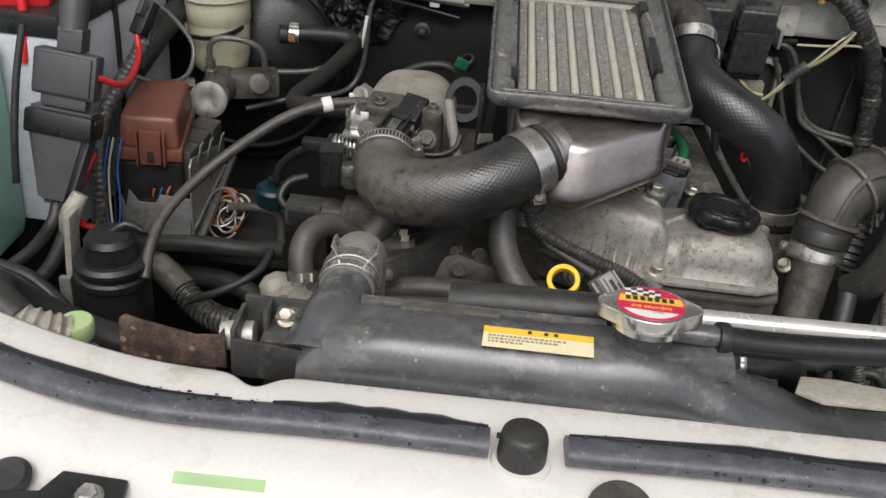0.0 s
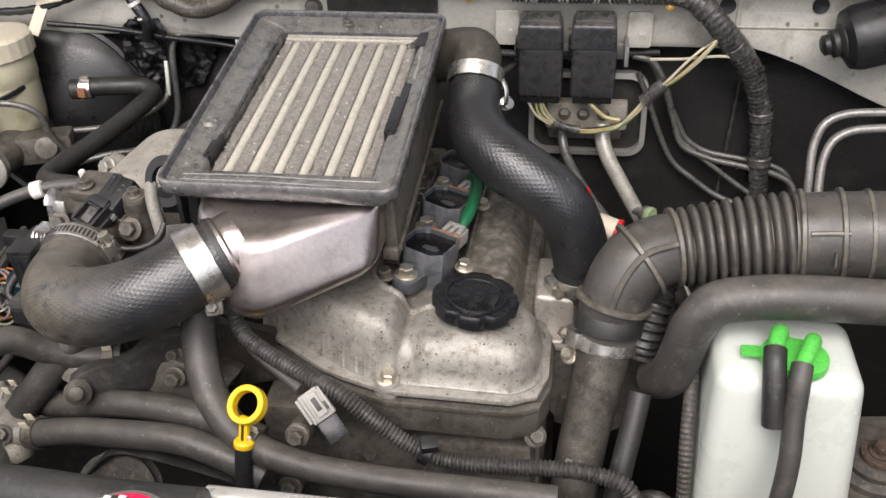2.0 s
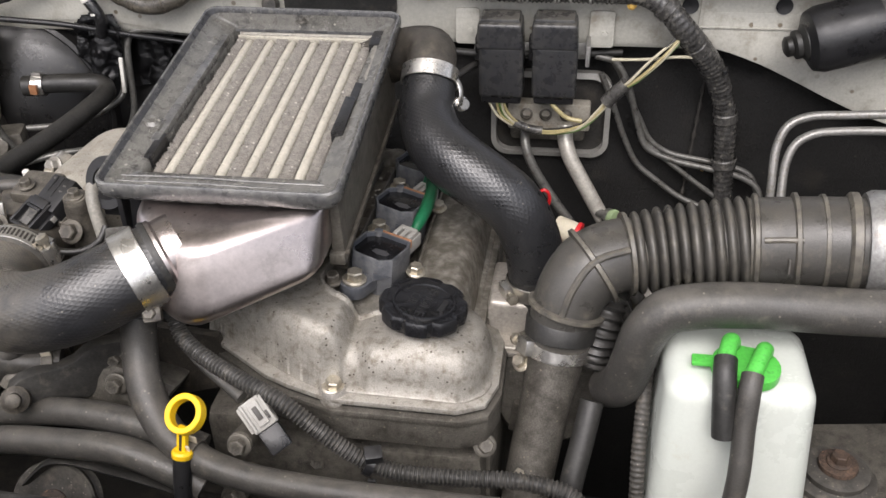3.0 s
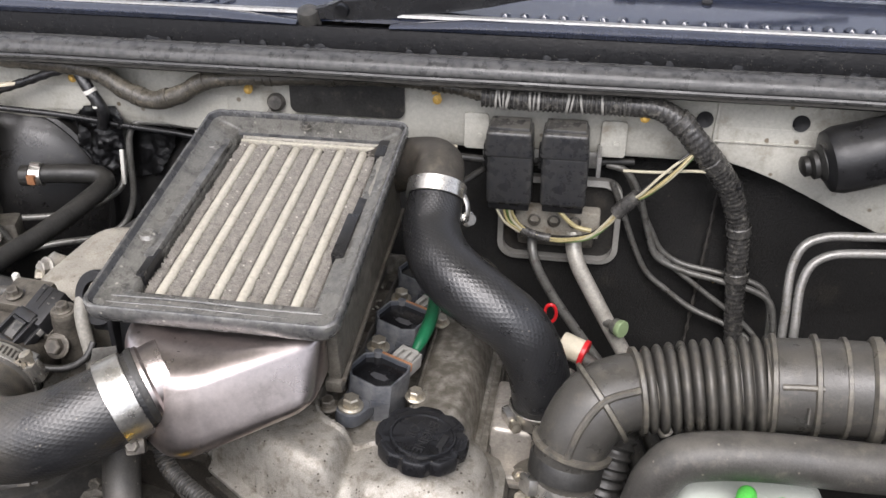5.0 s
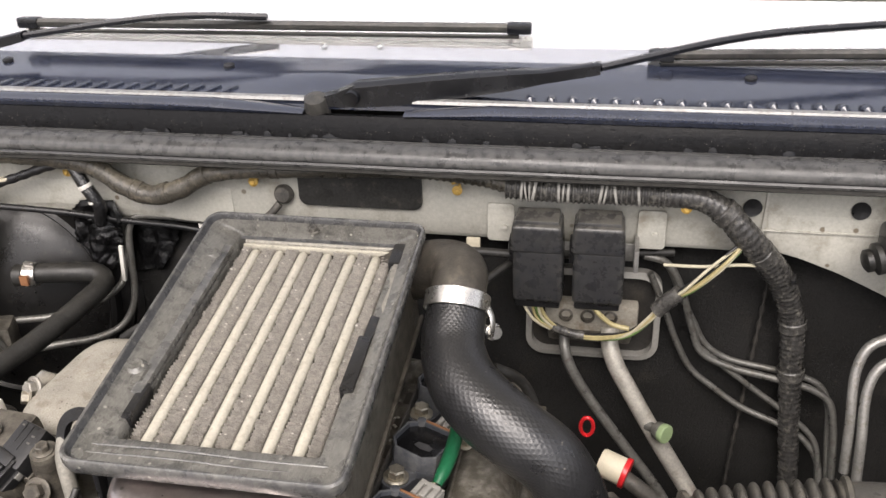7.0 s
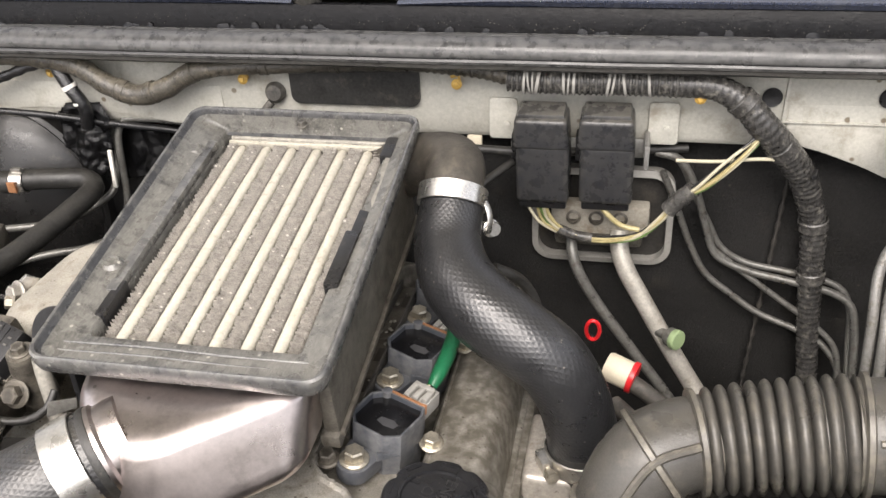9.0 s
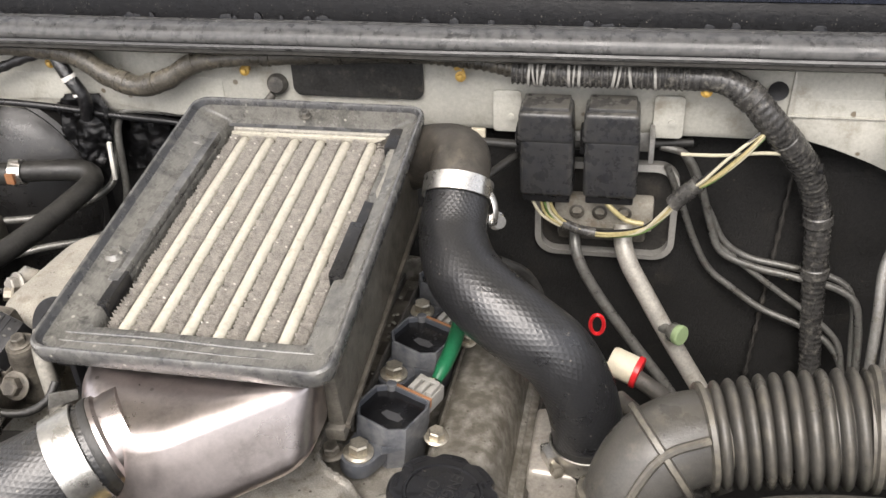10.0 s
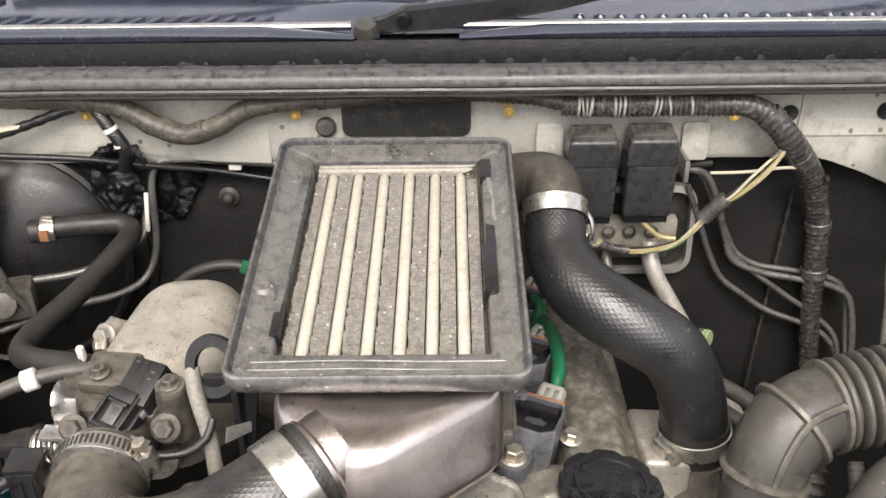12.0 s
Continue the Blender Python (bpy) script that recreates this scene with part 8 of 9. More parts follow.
part("cap_tab", box(0.022, 0.006, 0.008, pose(-0.342, 1.025, 1.10, 0, -10, 30), 0.001), M_AMBER_CAP, rs)
part("cap_tab", box(0.034, 0.008, 0.003, pose(-0.235, 1.05, 1.125, 0, -8, 10), 0.001), M_AMBER_CAP, rs)
# taped cable and crumpled wrapping by the servo
cable = hose("cable_wrap", [(-0.163, 1.058, 1.145), (-0.150, 1.052, 1.125), (-0.140, 1.052, 1.105), (-0.146, 1.058, 1.085)], 0.006, M_FOIL, "shiny black taped cable passing behind the loom", "cable", seg=12)
part("white_band", lathe([(0.0064, -0.002), (0.0068, 0), (0.0064, 0.002)], 14, aim((-0.1495, 1.052, 1.124), (0.4, 0, -1))), M_WHITE, cable)
part("white_band", lathe([(0.0064, -0.0012), (0.0067, 0), (0.0064, 0.0012)], 14, aim((-0.1425, 1.052, 1.110), (0.3, 0, -1))), M_WHITE, cable)


def crumple(outline, y, n, depth, seed):
    """A thin sheet in the x-z plane, creased in sharp folds, cut to an outline."""
    xs, zs = [p[0] for p in outline], [p[1] for p in outline]

    def inside(x, z):
        hit_ = False
        for (xa, za), (xb, zb) in zip(outline, outline[1:] + outline[:1]):
            if (za > z) != (zb > z) and x < (xb - xa) * (z - za) / (zb - za) + xa:
                hit_ = not hit_
        return hit_

    b = bmesh.new()
    V = {}
    sx, sz = (max(xs) - min(xs)) / n, (max(zs) - min(zs)) / n
    for i in range(n):
        for j in range(n):
            if not inside(min(xs) + (i + 0.5) * sx, min(zs) + (j + 0.5) * sz):
                continue
            quad = []
            for k in ((i, j), (i + 1, j), (i + 1, j + 1), (i, j + 1)):
                if k not in V:
                    x, z = min(xs) + k[0] * sx, min(zs) + k[1] * sz
                    f = abs(noise.noise((x * 34 + seed, z * 26, seed))) * 1.8 + 0.35 * abs(noise.noise((x * 110, z * 130, seed + 3)))
                    V[k] = b.verts.new((x, y - depth * f, z))
                quad.append(V[k])
            b.faces.new(quad)
    bmesh.ops.solidify(b, geom=b.faces[:], thickness=0.0008)
    return b


solo("plastic_wrapping", crumple([(-0.182, 1.089), (-0.167, 1.103), (-0.135, 1.104), (-0.128, 1.09), (-0.140, 1.04), (-0.155, 1.027), (-0.165, 1.035), (-0.184, 1.056)], 1.074, 44, 0.010, 2.0), M_FOIL, "crumpled shiny black plastic wrapped round cables", "wrapping", angle=60)
solo("plastic_sheet", crumple([(-0.150, 1.092), (-0.086, 1.078), (-0.092, 1.052), (-0.112, 1.020), (-0.142, 1.016)], 1.0965, 34, 0.006, 6.0), M_FOIL, "creased black plastic sheet taped to the firewall", "wrapping", angle=60)
solo("white_tag", box(0.004, 0.003, 0.04, pose(-0.137, 1.062, 1.022, 5, 8, 0), 0.001), M_WHITE, "white and pink cable marker strip", "tag")

# ---------------------------------------------------------------- fuse boxes, battery and canister
fb = thing("fuse_box", "brown plastic fuse box with a clipped lid", "fuse box", base=(-0.31, 0.86, 0.98))
b = box(0.058, 0.106, 0.032, pose(-0.3140, 0.853, 0.988, 2, 2, 10), 0.006, 3, taper=0.90)
part("lid", b, M_BROWN, fb)
part("skirt", box(0.062, 0.110, 0.013, pose(-0.3140, 0.853, 0.976, 2, 2, 10), 0.003), M_BROWN, fb)
part("clip", box(0.020, 0.005, 0.036, pose(-0.3025, 0.7980, 0.972, 6, 2, 10), 0.0015), M_BROWN, fb)
part("clip_window", box(0.006, 0.003, 0.012, pose(-0.3020, 0.7957, 0.975, 6, 2, 10), 0.0008), M_INK, fb)
for dx in (-0.0125, 0.0125):
    part("clip_rib", box(0.0025, 0.006, 0.038, pose(-0.3025 + dx, 0.7980 + dx * 0.17, 0.970, 6, 2, 10), 0.001), M_BROWN, fb)
part("base", box(0.060, 0.10, 0.06, pose(-0.314, 0.85, 0.915, 2, 2, 10), 0.004), M_PLASTIC, fb)
rl = thing("relay_row", "row of dusty cube relays on a sheet-metal tray", "relays", base=(-0.26, 0.88, 0.95))
for i in range(3):
    part("relay", box(0.026, 0.028, 0.045, pose(-0.2835 + 0.001 * i, 0.828 + 0.036 * i, 0.936 - 0.002 * i, 0, 4, -4), 0.003), M_PLASTIC_DUSTY, rl)
tr = thing("sheet_metal_tray", "folded galvanised sheet-metal tray with notched tabs", "tray", base=(-0.28, 0.85, 0.9))
part("front", plate_xz([(-0.335, 0.897), (-0.268, 0.893), (-0.264, 0.938), (-0.296, 0.940), (-0.301, 0.930), (-0.318, 0.930), (-0.326, 0.944), (-0.338, 0.932)], 0.796, 0.0025, 0.0006), M_SHEET, tr)
side = prism([(0.0, 0.002), (0.118, 0.020), (0.120, 0.056), (0.008, 0.086), (0.0, 0.080)], 0.002, Matrix(((0, 0, 1, -0.266), (1, 0, 0, 0.796), (0, 1, 0, 0.893), (0, 0, 0, 1))), 0.0005)
part("side_slot", box(0.0030, 0.0035, 0.014, pose(-0.2650, 0.862, 0.928, -14, 0, 0), 0.0008), M_INK, tr)
part("side_fold", box(0.0040, 0.118, 0.0030, pose(-0.2635, 0.856, 0.913, 8.5, 0, 0), 0.0010), M_SHEET, tr)
part("side", side, M_SHEET, tr)
for y, z in ((0.825, 0.971), (0.858, 0.962), (0.898, 0.951)):
    part("tab", box(0.002, 0.010, 0.020, pose(-0.2645, y, z - 0.004, 0, 12, 0), 0.0006), M_SHEET, tr)
part("floor", box(0.07, 0.12, 0.003, pose(-0.30, 0.86, 0.895, 12, 0, 0), 0.0005), M_SHEET, tr)
part("rail", box(0.006, 0.14, 0.008, pose(-0.258, 0.866, 0.905, 14, 0, 0), 0.001), M_LINE, tr)
for i, mt in enumerate((M_WIRE_O, M_WIRE_O, M_WIRE_B, M_WIRE_O)):
    hose("loose_wire", [(-0.312 + 0.006 * i, 0.805, 0.925), (-0.310 + 0.007 * i, 0.800, 0.943), (-0.306 + 0.007 * i, 0.812, 0.952), (-0.305 + 0.006 * i, 0.83, 0.95)], 0.0010, mt, "thin coloured wires under the fuse box", "wire", "fuse box wires", seg=8)
random.seed(11)
for i in range(12):
    r0, c = random.uniform(0.010, 0.018), Vector((-0.246 + random.uniform(-0.008, 0.008), 0.862 + random.uniform(-0.01, 0.01), 0.893 + random.uniform(-0.006, 0.008)))
    a0, tx, ty = random.uniform(0, 6), random.uniform(-0.7, 0.7), random.uniform(-0.7, 0.7)
    hose("coiled_wire", [c + Vector((r0 * math.cos(a0 + k * 0.6), r0 * math.sin(a0 + k * 0.6) * 0.7 + tx * 0.004 * k / 3, r0 * math.sin(a0 + k * 0.6) + ty * 0.002 * k)) for k in range(10)], 0.0013, (M_WIRE_K, M_WIRE_W, M_WIRE_O, M_SHEET)[i % 4], "coiled thin wires beside the metal tray", "wire", "coiled wires", seg=6)

bat = thing("battery", "grey-white car battery with a black top and red terminal cover", "battery", base=(-0.45, 0.90, 0.95))
part("case", box(0.20, 0.24, 0.19, pose(-0.460, 0.905, 0.905, 0, 0, -4), 0.006), M_BATTERY, bat)
part("top", box(0.204, 0.244, 0.022, pose(-0.460, 0.905, 1.094, 0, 0, -4), 0.005), M_PLASTIC, bat)
part("terminal", lathe([(0.009, 0), (0.008, 0.02)], 18, pose(-0.376, 0.915, 1.114)), M_CLAMP, bat)
tc_ = box(0.024, 0.034, 0.012, pose(-0.378, 0.915, 1.117, 0, 0, 20), 0.002)
part("terminal_clamp", tc_, M_CLAMP, bat)
bolt(bat, (-0.374, 0.905, 1.130), (0, 0, 1), 0.012)
part("terminal_cover", box(0.05, 0.04, 0.035, pose(-0.412, 0.815, 1.114, 0, 0, 15), 0.008), M_RED, bat, "red plastic terminal cover")
part("strap", box(0.006, 0.004, 0.21, pose(-0.3595, 0.885, 0.905, 0, 0, -4), 0.001), M_PLASTIC, bat)
part("strap", box(0.006, 0.03, 0.004, pose(-0.362, 0.90, 1.115, 0, 0, -4), 0.001), M_PLASTIC, bat)
solo("blue_cloth", box(0.10, 0.05, 0.035, pose(-0.43, 1.035, 1.085, 0, 5, 5), 0.01), M_BLUE, "blue plastic container behind the battery", "container")
hose("battery_cable", [(-0.40, 0.98, 1.120), (-0.385, 0.945, 1.128), (-0.378, 0.925, 1.124)], 0.006, M_RUBBER, "black battery earth cable", "cable", seg=12)
hose("battery_cable", [(-0.376, 0.93, 1.118), (-0.355, 0.94, 1.098), (-0.325, 0.95, 1.072), (-0.302, 0.945, 1.042), (-0.304, 0.92, 1.018), (-0.325, 0.895, 1.018), (-0.35, 0.88, 1.03)], 0.0026, M_LINE, "thin grey earth wire looping to the fuse box", "cable", seg=10)
hose("battery_cable", [(-0.322, 0.740, 1.078), (-0.312, 0.758, 1.066), (-0.318, 0.80, 1.055), (-0.325, 0.84, 1.055), (-0.330, 0.862, 1.062), (-0.334, 0.872, 1.074)], 0.0029, M_RED, "thin red battery cable beside the fuse box", "cable", seg=12)
hose("battery_cable", [(-0.418, 0.80, 1.14), (-0.405, 0.79, 1.13), (-0.402, 0.785, 1.10), (-0.405, 0.78, 1.07)], 0.0042, M_RED, "thin red battery cable beside the fuse box", "cable", seg=12)
hose("battery_cable", [(-0.345, 0.77, 0.99), (-0.35, 0.755, 0.975), (-0.36, 0.75, 0.95), (-0.358, 0.752, 0.925), (-0.335, 0.76, 0.915)], 0.0036, M_RED, "thin red battery cable beside the fuse box", "cable", seg=12)
hose("battery_cable", [(-0.33, 0.90, 1.092), (-0.332, 0.875, 1.062), (-0.342, 0.845, 1.036), (-0.350, 0.82, 1.015), (-0.349, 0.79, 0.985), (-0.346, 0.775, 0.95), (-0.345, 0.76, 0.90)], 0.008, M_TAPE, "black taped cable running down beside the fuse box", "cable", seg=14, ribs=0.006, rib=0.0002)
hose("battery_cable", [(-0.33, 1.03, 1.07), (-0.345, 0.98, 1.05), (-0.36, 0.92, 1.02)], 0.014, M_RUBBER, "thick black cable beside the battery", "cable", seg=14)
for i, mt in enumerate((M_WIRE_B, M_WIRE_W, M_WIRE_K, M_WIRE_B)):
    hose("loose_wire", [(-0.338 + 0.004 * i, 0.79, 1.0), (-0.340 + 0.004 * i, 0.778, 0.975), (-0.340 + 0.005 * i, 0.77, 0.945), (-0.336 + 0.003 * i, 0.765, 0.915)], 0.0010, mt, "thin coloured wires under the fuse box", "wire", "fuse box wires", seg=8)
fl = thing("fuse_holder", "black inline fuse holder on the battery cable", "fuse holder", base=(-0.335, 0.89, 1.08))
part("body", box(0.016, 0.012, 0.036, aim((-0.334, 0.873, 1.074), (0.25, 0.6, 0.8)), 0.002), M_PLASTIC, fl)
part("clip", box(0.006, 0.02, 0.014, aim((-0.330, 0.880, 1.090), (0.25, 0.6, 0.8)), 0.001), M_PLASTIC_DUSTY, fl)
mf = thing("main_fuse_box", "black main fuse block with a large taped connector below", "fuse box", base=(-0.35, 0.73, 1.05))
mm = pose(-0.350, 0.738, 1.058, -14, 5, -2)
part("body", box(0.056, 0.018, 0.040, mm, 0.004), M_FUSE, mf)
part("face", box(0.048, 0.004, 0.034, mm @ Matrix.Translation((0, -0.0095, 0.003)), 0.0015), M_FUSE, mf)
part("neck", box(0.022, 0.018, 0.020, mm @ Matrix.Translation((0.002, 0.002, 0.04)), 0.002), M_FUSE, mf)
part("upper_tube", tube([mm @ Vector((0.0, 0.003, 0.055)), mm @ Vector((-0.002, 0.01, 0.09)), mm @ Vector((-0.004, 0.03, 0.11))], 0.012, seg=16), M_FUSE, mf)
part("foot", box(0.040, 0.012, 0.010, mm @ Matrix.Translation((0.0, 0.0, -0.009)), 0.0015), M_FUSE, mf)
pc = bmesh.new()
bmesh.ops.create_cube(pc, size=1.0)
for v in pc.verts:
    f = v.co.z + 0.5
    v.co = mm @ Vector((v.co.x * (0.028 + 0.036 * f), v.co.y * 0.026, -0.095 + 0.085 * f))
bmesh.ops.bevel(pc, geom=pc.edges[:], offset=0.005, segments=3, affect="EDGES")
part("connector", pc, M_FUSE, mf)
part("tape_wrap", box(0.060, 0.030, 0.022, mm @ Matrix.Translation((0, 0, -0.034)), 0.004), M_PLASTIC, mf)
hose("battery_cable", [mm @ Vector((0.0, 0, -0.09)), (-0.358, 0.70, 0.955), (-0.375, 0.69, 0.93), (-0.40, 0.68, 0.91)], 0.006, M_RUBBER, "black cable below the main fuse block", "cable", seg=12)
hose("battery_cable", [mm @ Vector((0.010, 0, -0.09)), (-0.346, 0.70, 0.95), (-0.36, 0.68, 0.915), (-0.39, 0.665, 0.89)], 0.007, M_RUBBER, "black cable below the main fuse block", "cable", seg=12)
hose("battery_cable", [(-0.378, 0.735, 1.12), (-0.382, 0.72, 1.08), (-0.384, 0.705, 1.03), (-0.386, 0.70, 0.99)], 0.0032, M_RUBBER, "black cable beside the main fuse block", "cable", seg=12)
wt = thing("washer_bottle", "mint-tinted translucent washer bottle", "bottle", base=(-0.42, 0.70, 0.9))
part("bottle", box(0.09, 0.09, 0.20, pose(-0.468, 0.735, 0.895, 0, 0, 0), 0.012), M_MINT, wt)

can = thing("charcoal_canister", "black ribbed charcoal canister with a domed lid", "canister", base=(-0.29, 0.675, 0.9))
cmx = aim((-0.293, 0.668, 0.84), (0.0, -0.03, 1))
part("body", lathe([(0.028, 0.0), (0.030, 0.004), (0.030, 0.086), (0.0325, 0.088), (0.0325, 0.094), (0.030, 0.096), (0.030, 0.100), (0.0325, 0.102), (0.0325, 0.106), (0.029, 0.109)], 40, cmx), M_PLASTIC, can)
part("lid", lathe([(0.023, 0.108), (0.0235, 0.114), (0.021, 0.119), (0.0215, 0.125), (0.018, 0.130), (0.0, 0.132)], 36, cmx), M_PLASTIC, can)
part("port", tube([cmx @ Vector((0.0, 0.004, 0.128)), cmx @ Vector((0.012, 0.008, 0.136)), cmx @ Vector((0.024, 0.010, 0.130))], 0.004, seg=10), M_PLASTIC, can)
part("bracket", box(0.006, 0.020, 0.12, pose(-0.334, 0.668, 0.865, 0, 4, 0), 0.002), M_CAST_PALE, can)
part("fitting", tube([(-0.345, 0.70, 0.945), (-0.338, 0.692, 0.968), (-0.330, 0.70, 0.985)], [0.008, 0.009, 0.007], seg=14), M_CAST_PALE, can)
part("clip", box(0.010, 0.006, 0.03, pose(-0.330, 0.652, 0.90, 0, 0, 0), 0.001), M_SHEET, can)
hose("evaporative_hose", [(-0.33, 0.80, 0.880), (-0.285, 0.795, 0.888), (-0.242, 0.790, 0.892), (-0.20, 0.785, 0.895), (-0.165, 0.775, 0.905)], 0.0095, M_RUBBER, "black hose running behind the canister", seg=16)
hose("wiring_conduit", [(-0.325, 0.800, 0.872), (-0.300, 0.785, 0.866), (-0.275, 0.768, 0.858), (-0.252, 0.752, 0.846), (-0.232, 0.740, 0.842), (-0.20, 0.725, 0.846), (-0.17, 0.715, 0.852)], 0.0125, M_TAPE, "corrugated wiring conduit wrapped in silvery tape", "conduit", ribs=0.0062, rib=0.0013, seg=16)
solo("tape_wrap", tube([(-0.300, 0.785, 0.8665), (-0.283, 0.774, 0.861), (-0.266, 0.762, 0.8535)], 0.0142, seg=18, step=0.004), M_TAPE_DUSTY, "silvery worn tape round the conduit", "tape")
hose("purge_hose", [(-0.186, 0.822, 0.955), (-0.182, 0.820, 0.972), (-0.168, 0.812, 0.990), (-0.148, 0.800, 1.006), (-0.128, 0.788, 1.016)], 0.0042, M_RUBBER, "thin black purge hose to the throttle", seg=10)
pv = thing("purge_valve", "dark teal round purge valve", "valve", base=(-0.192, 0.83, 0.93))
part("body", lathe([(0.015, -0.012), (0.017, -0.010), (0.017, 0.006), (0.014, 0.009), (0.006, 0.010), (0.005, 0.018)], 28, aim((-0.191, 0.828, 0.938), (0.05, -0.1, 1))), M_TEAL, pv)
iv = thing("idle_valve_connector", "grey-black connector on a grimy idle valve", "connector", base=(-0.14, 0.77, 0.95))
im = aim((-0.164, 0.772, 0.953), (1, -0.05, -0.02))
part("plug", box(0.024, 0.022, 0.034, im, 0.002), M_PLASTIC_DUSTY, iv)
part("latch", box(0.004, 0.012, 0.024, im @ Matrix.Translation((-0.0135, 0, 0.004)), 0.001), M_PLASTIC, iv)
part("valve_body", lathe([(0.013, 0.034), (0.014, 0.036), (0.0145, 0.055), (0.017, 0.058), (0.017, 0.066)], 24, im), M_GRIME, iv)
hose("sensor_wire", [(-0.164, 0.772, 0.953), (-0.172, 0.775, 0.962), (-0.165, 0.785, 0.975), (-0.148, 0.79, 0.980)], 0.004, M_RUBBER, "short black wire loop at the connector", "wire", seg=10)
part("lower_casting", box(0.05, 0.03, 0.03, pose(-0.085, 0.76, 0.945, 0, 0, 0), 0.006), M_CAST_DARK, bpy.data.objects["throttle_body"])
part("lower_union", lathe([(0.008, 0), (0.008, 0.016), (0.011, 0.018), (0.011, 0.03)], 18, aim((-0.078, 0.745, 0.950), (0.8, -0.4, 0.1))), M_CAST, bpy.data.objects["throttle_body"])
solo("gearbox_linkage", box(0.16, 0.10, 0.05, pose(-0.22, 0.92, 0.82, 0, 0, 0), 0.01), M_DARK, "dark steering box deep in the bay", "steering box")
hose("deep_hose", [(-0.30, 0.83, 0.83), (-0.22, 0.80, 0.84), (-0.16, 0.76, 0.82)], 0.011, M_RUBBER, "dark hose deep in the bay", seg=14)
hose("deep_hose", [(-0.25, 0.72, 0.87), (-0.21, 0.72, 0.89), (-0.185, 0.74, 0.90), (-0.18, 0.77, 0.905)], 0.004, M_RUBBER, "thin black pipe deep in the bay", seg=10)
hose("deep_hose", [(-0.245, 0.86, 0.90), (-0.215, 0.855, 0.905), (-0.19, 0.85, 0.90), (-0.185, 0.84, 0.87)], 0.005, M_DUSTY, "thin dusty pipe deep in the bay", seg=10)

# ---------------------------------------------------------------- radiator and front panel
rad = thing("radiator", "black plastic radiator top tank with an outlet and filler neck", "radiator", base=(0.06, 0.445, 0.9))
def rad_prof(w, h, y0, z0):
    return [(y0 - w / 2, z0), (y0 - w / 2, z0 + h * 0.35)] + [(y0 - w / 2 + 0.42 * w * (1 - math.cos(radians(a))), z0 + h * (0.35 + 0.65 * math.sin(radians(a)))) for a in (15, 30, 45, 60, 75, 90)] + [(y0 + w * 0.36, z0 + h), (y0 + w * 0.46, z0 + h * 0.93), (y0 + w / 2, z0 + h * 0.7), (y0 + w / 2, z0)]


b = bmesh.new()
prev = None
for x, w, h, yc, z0 in ((-0.086, 0.050, 0.030, 0.446, 1.012), (-0.07, 0.050, 0.044, 0.446, 1.014), (-0.03, 0.048, 0.046, 0.444, 1.016), (0.04, 0.048, 0.047, 0.442, 1.016), (0.084, 0.050, 0.047, 0.442, 1.016), (0.094, 0.0505, 0.0485, 0.442, 1.016), (0.104, 0.051, 0.0500, 0.442, 1.016), (0.122, 0.051, 0.0505, 0.442, 1.015), (0.134, 0.0505, 0.0485, 0.442, 1.014), (0.150, 0.050, 0.043, 0.440, 1.013), (0.180, 0.050, 0.034, 0.438, 1.010), (0.215, 0.050, 0.026, 0.436, 1.006), (0.25, 0.048, 0.022, 0.436, 1.004), (0.40, 0.045, 0.020, 0.438, 1.0)):
    cur = [b.verts.new((x, y, z)) for y, z in rad_prof(w, h, yc, z0)]
    if prev:
        for j in range(len(cur)):
            b.faces.new((prev[j], prev[(j + 1) % len(cur)], cur[(j + 1) % len(cur)], cur[j]))
    else:
        b.faces.new(list(reversed(cur)))
    prev = cur
b.faces.new(prev)
bmesh.ops.recalc_face_normals(b, faces=b.faces[:])
part("top_tank", b, M_RADIATOR, rad, "smooth black plastic top tank", angle=55)
part("seam_lip", rail([(0.4165, 1.014), (0.4135, 1.0165), (0.4135, 1.020), (0.4175, 1.021)], -0.08, 0.23, 40, jitter=0.0012), M_DUSTY, rad)
part("core", box(0.50, 0.03, 0.45, Matrix.Translation((0.14, 0.447, 0.56)), 0.003), M_DARK, rad)
part("outlet", tube([(-0.072, 0.447, 1.030), (-0.070, 0.463, 1.044), (-0.0675, 0.485, 1.049), (-0.066, 0.505, 1.051)], [0.028, 0.0215, 0.0168, 0.0158], seg=30, step=0.003), M_RADIATOR, rad)
part("ledge", box(0.06, 0.008, 0.010, pose(0.0, 0.4635, 1.053, 0, 0, 0), 0.002), M_CAST_DARK, rad)
part("ledge", box(0.15, 0.007, 0.006, pose(0.02, 0.4685, 1.056, 0, 0, 0), 0.002), M_RADIATOR, rad)
part("bracket_wall", plate_xz([(-0.126, 1.020), (-0.124, 1.047), (-0.064, 1.040), (-0.064, 1.02)], 0.432, 0.003, 0.001), M_PLASTIC_DUSTY, rad)
part("bracket_wall", box(0.003, 0.030, 0.034, pose(-0.125, 0.449, 1.018, 0, 0, 0), 0.001), M_PLASTIC_DUSTY, rad)
part("bracket_wall", box(0.055, 0.003, 0.030, pose(-0.098, 0.468, 1.025, 0, 0, 0), 0.001), M_PLASTIC_DUSTY, rad)
for dx in (-0.109, -0.089):
    part("bracket_rib", box(0.003, 0.018, 0.030, pose(dx, 0.458, 1.026, 0, 0, 0), 0.001), M_PLASTIC_DUSTY, rad)
part("bracket_shelf", box(0.022, 0.026, 0.003, pose(-0.099, 0.452, 1.040, 0, 0, 0), 0.0008), M_PLASTIC_DUSTY, rad)
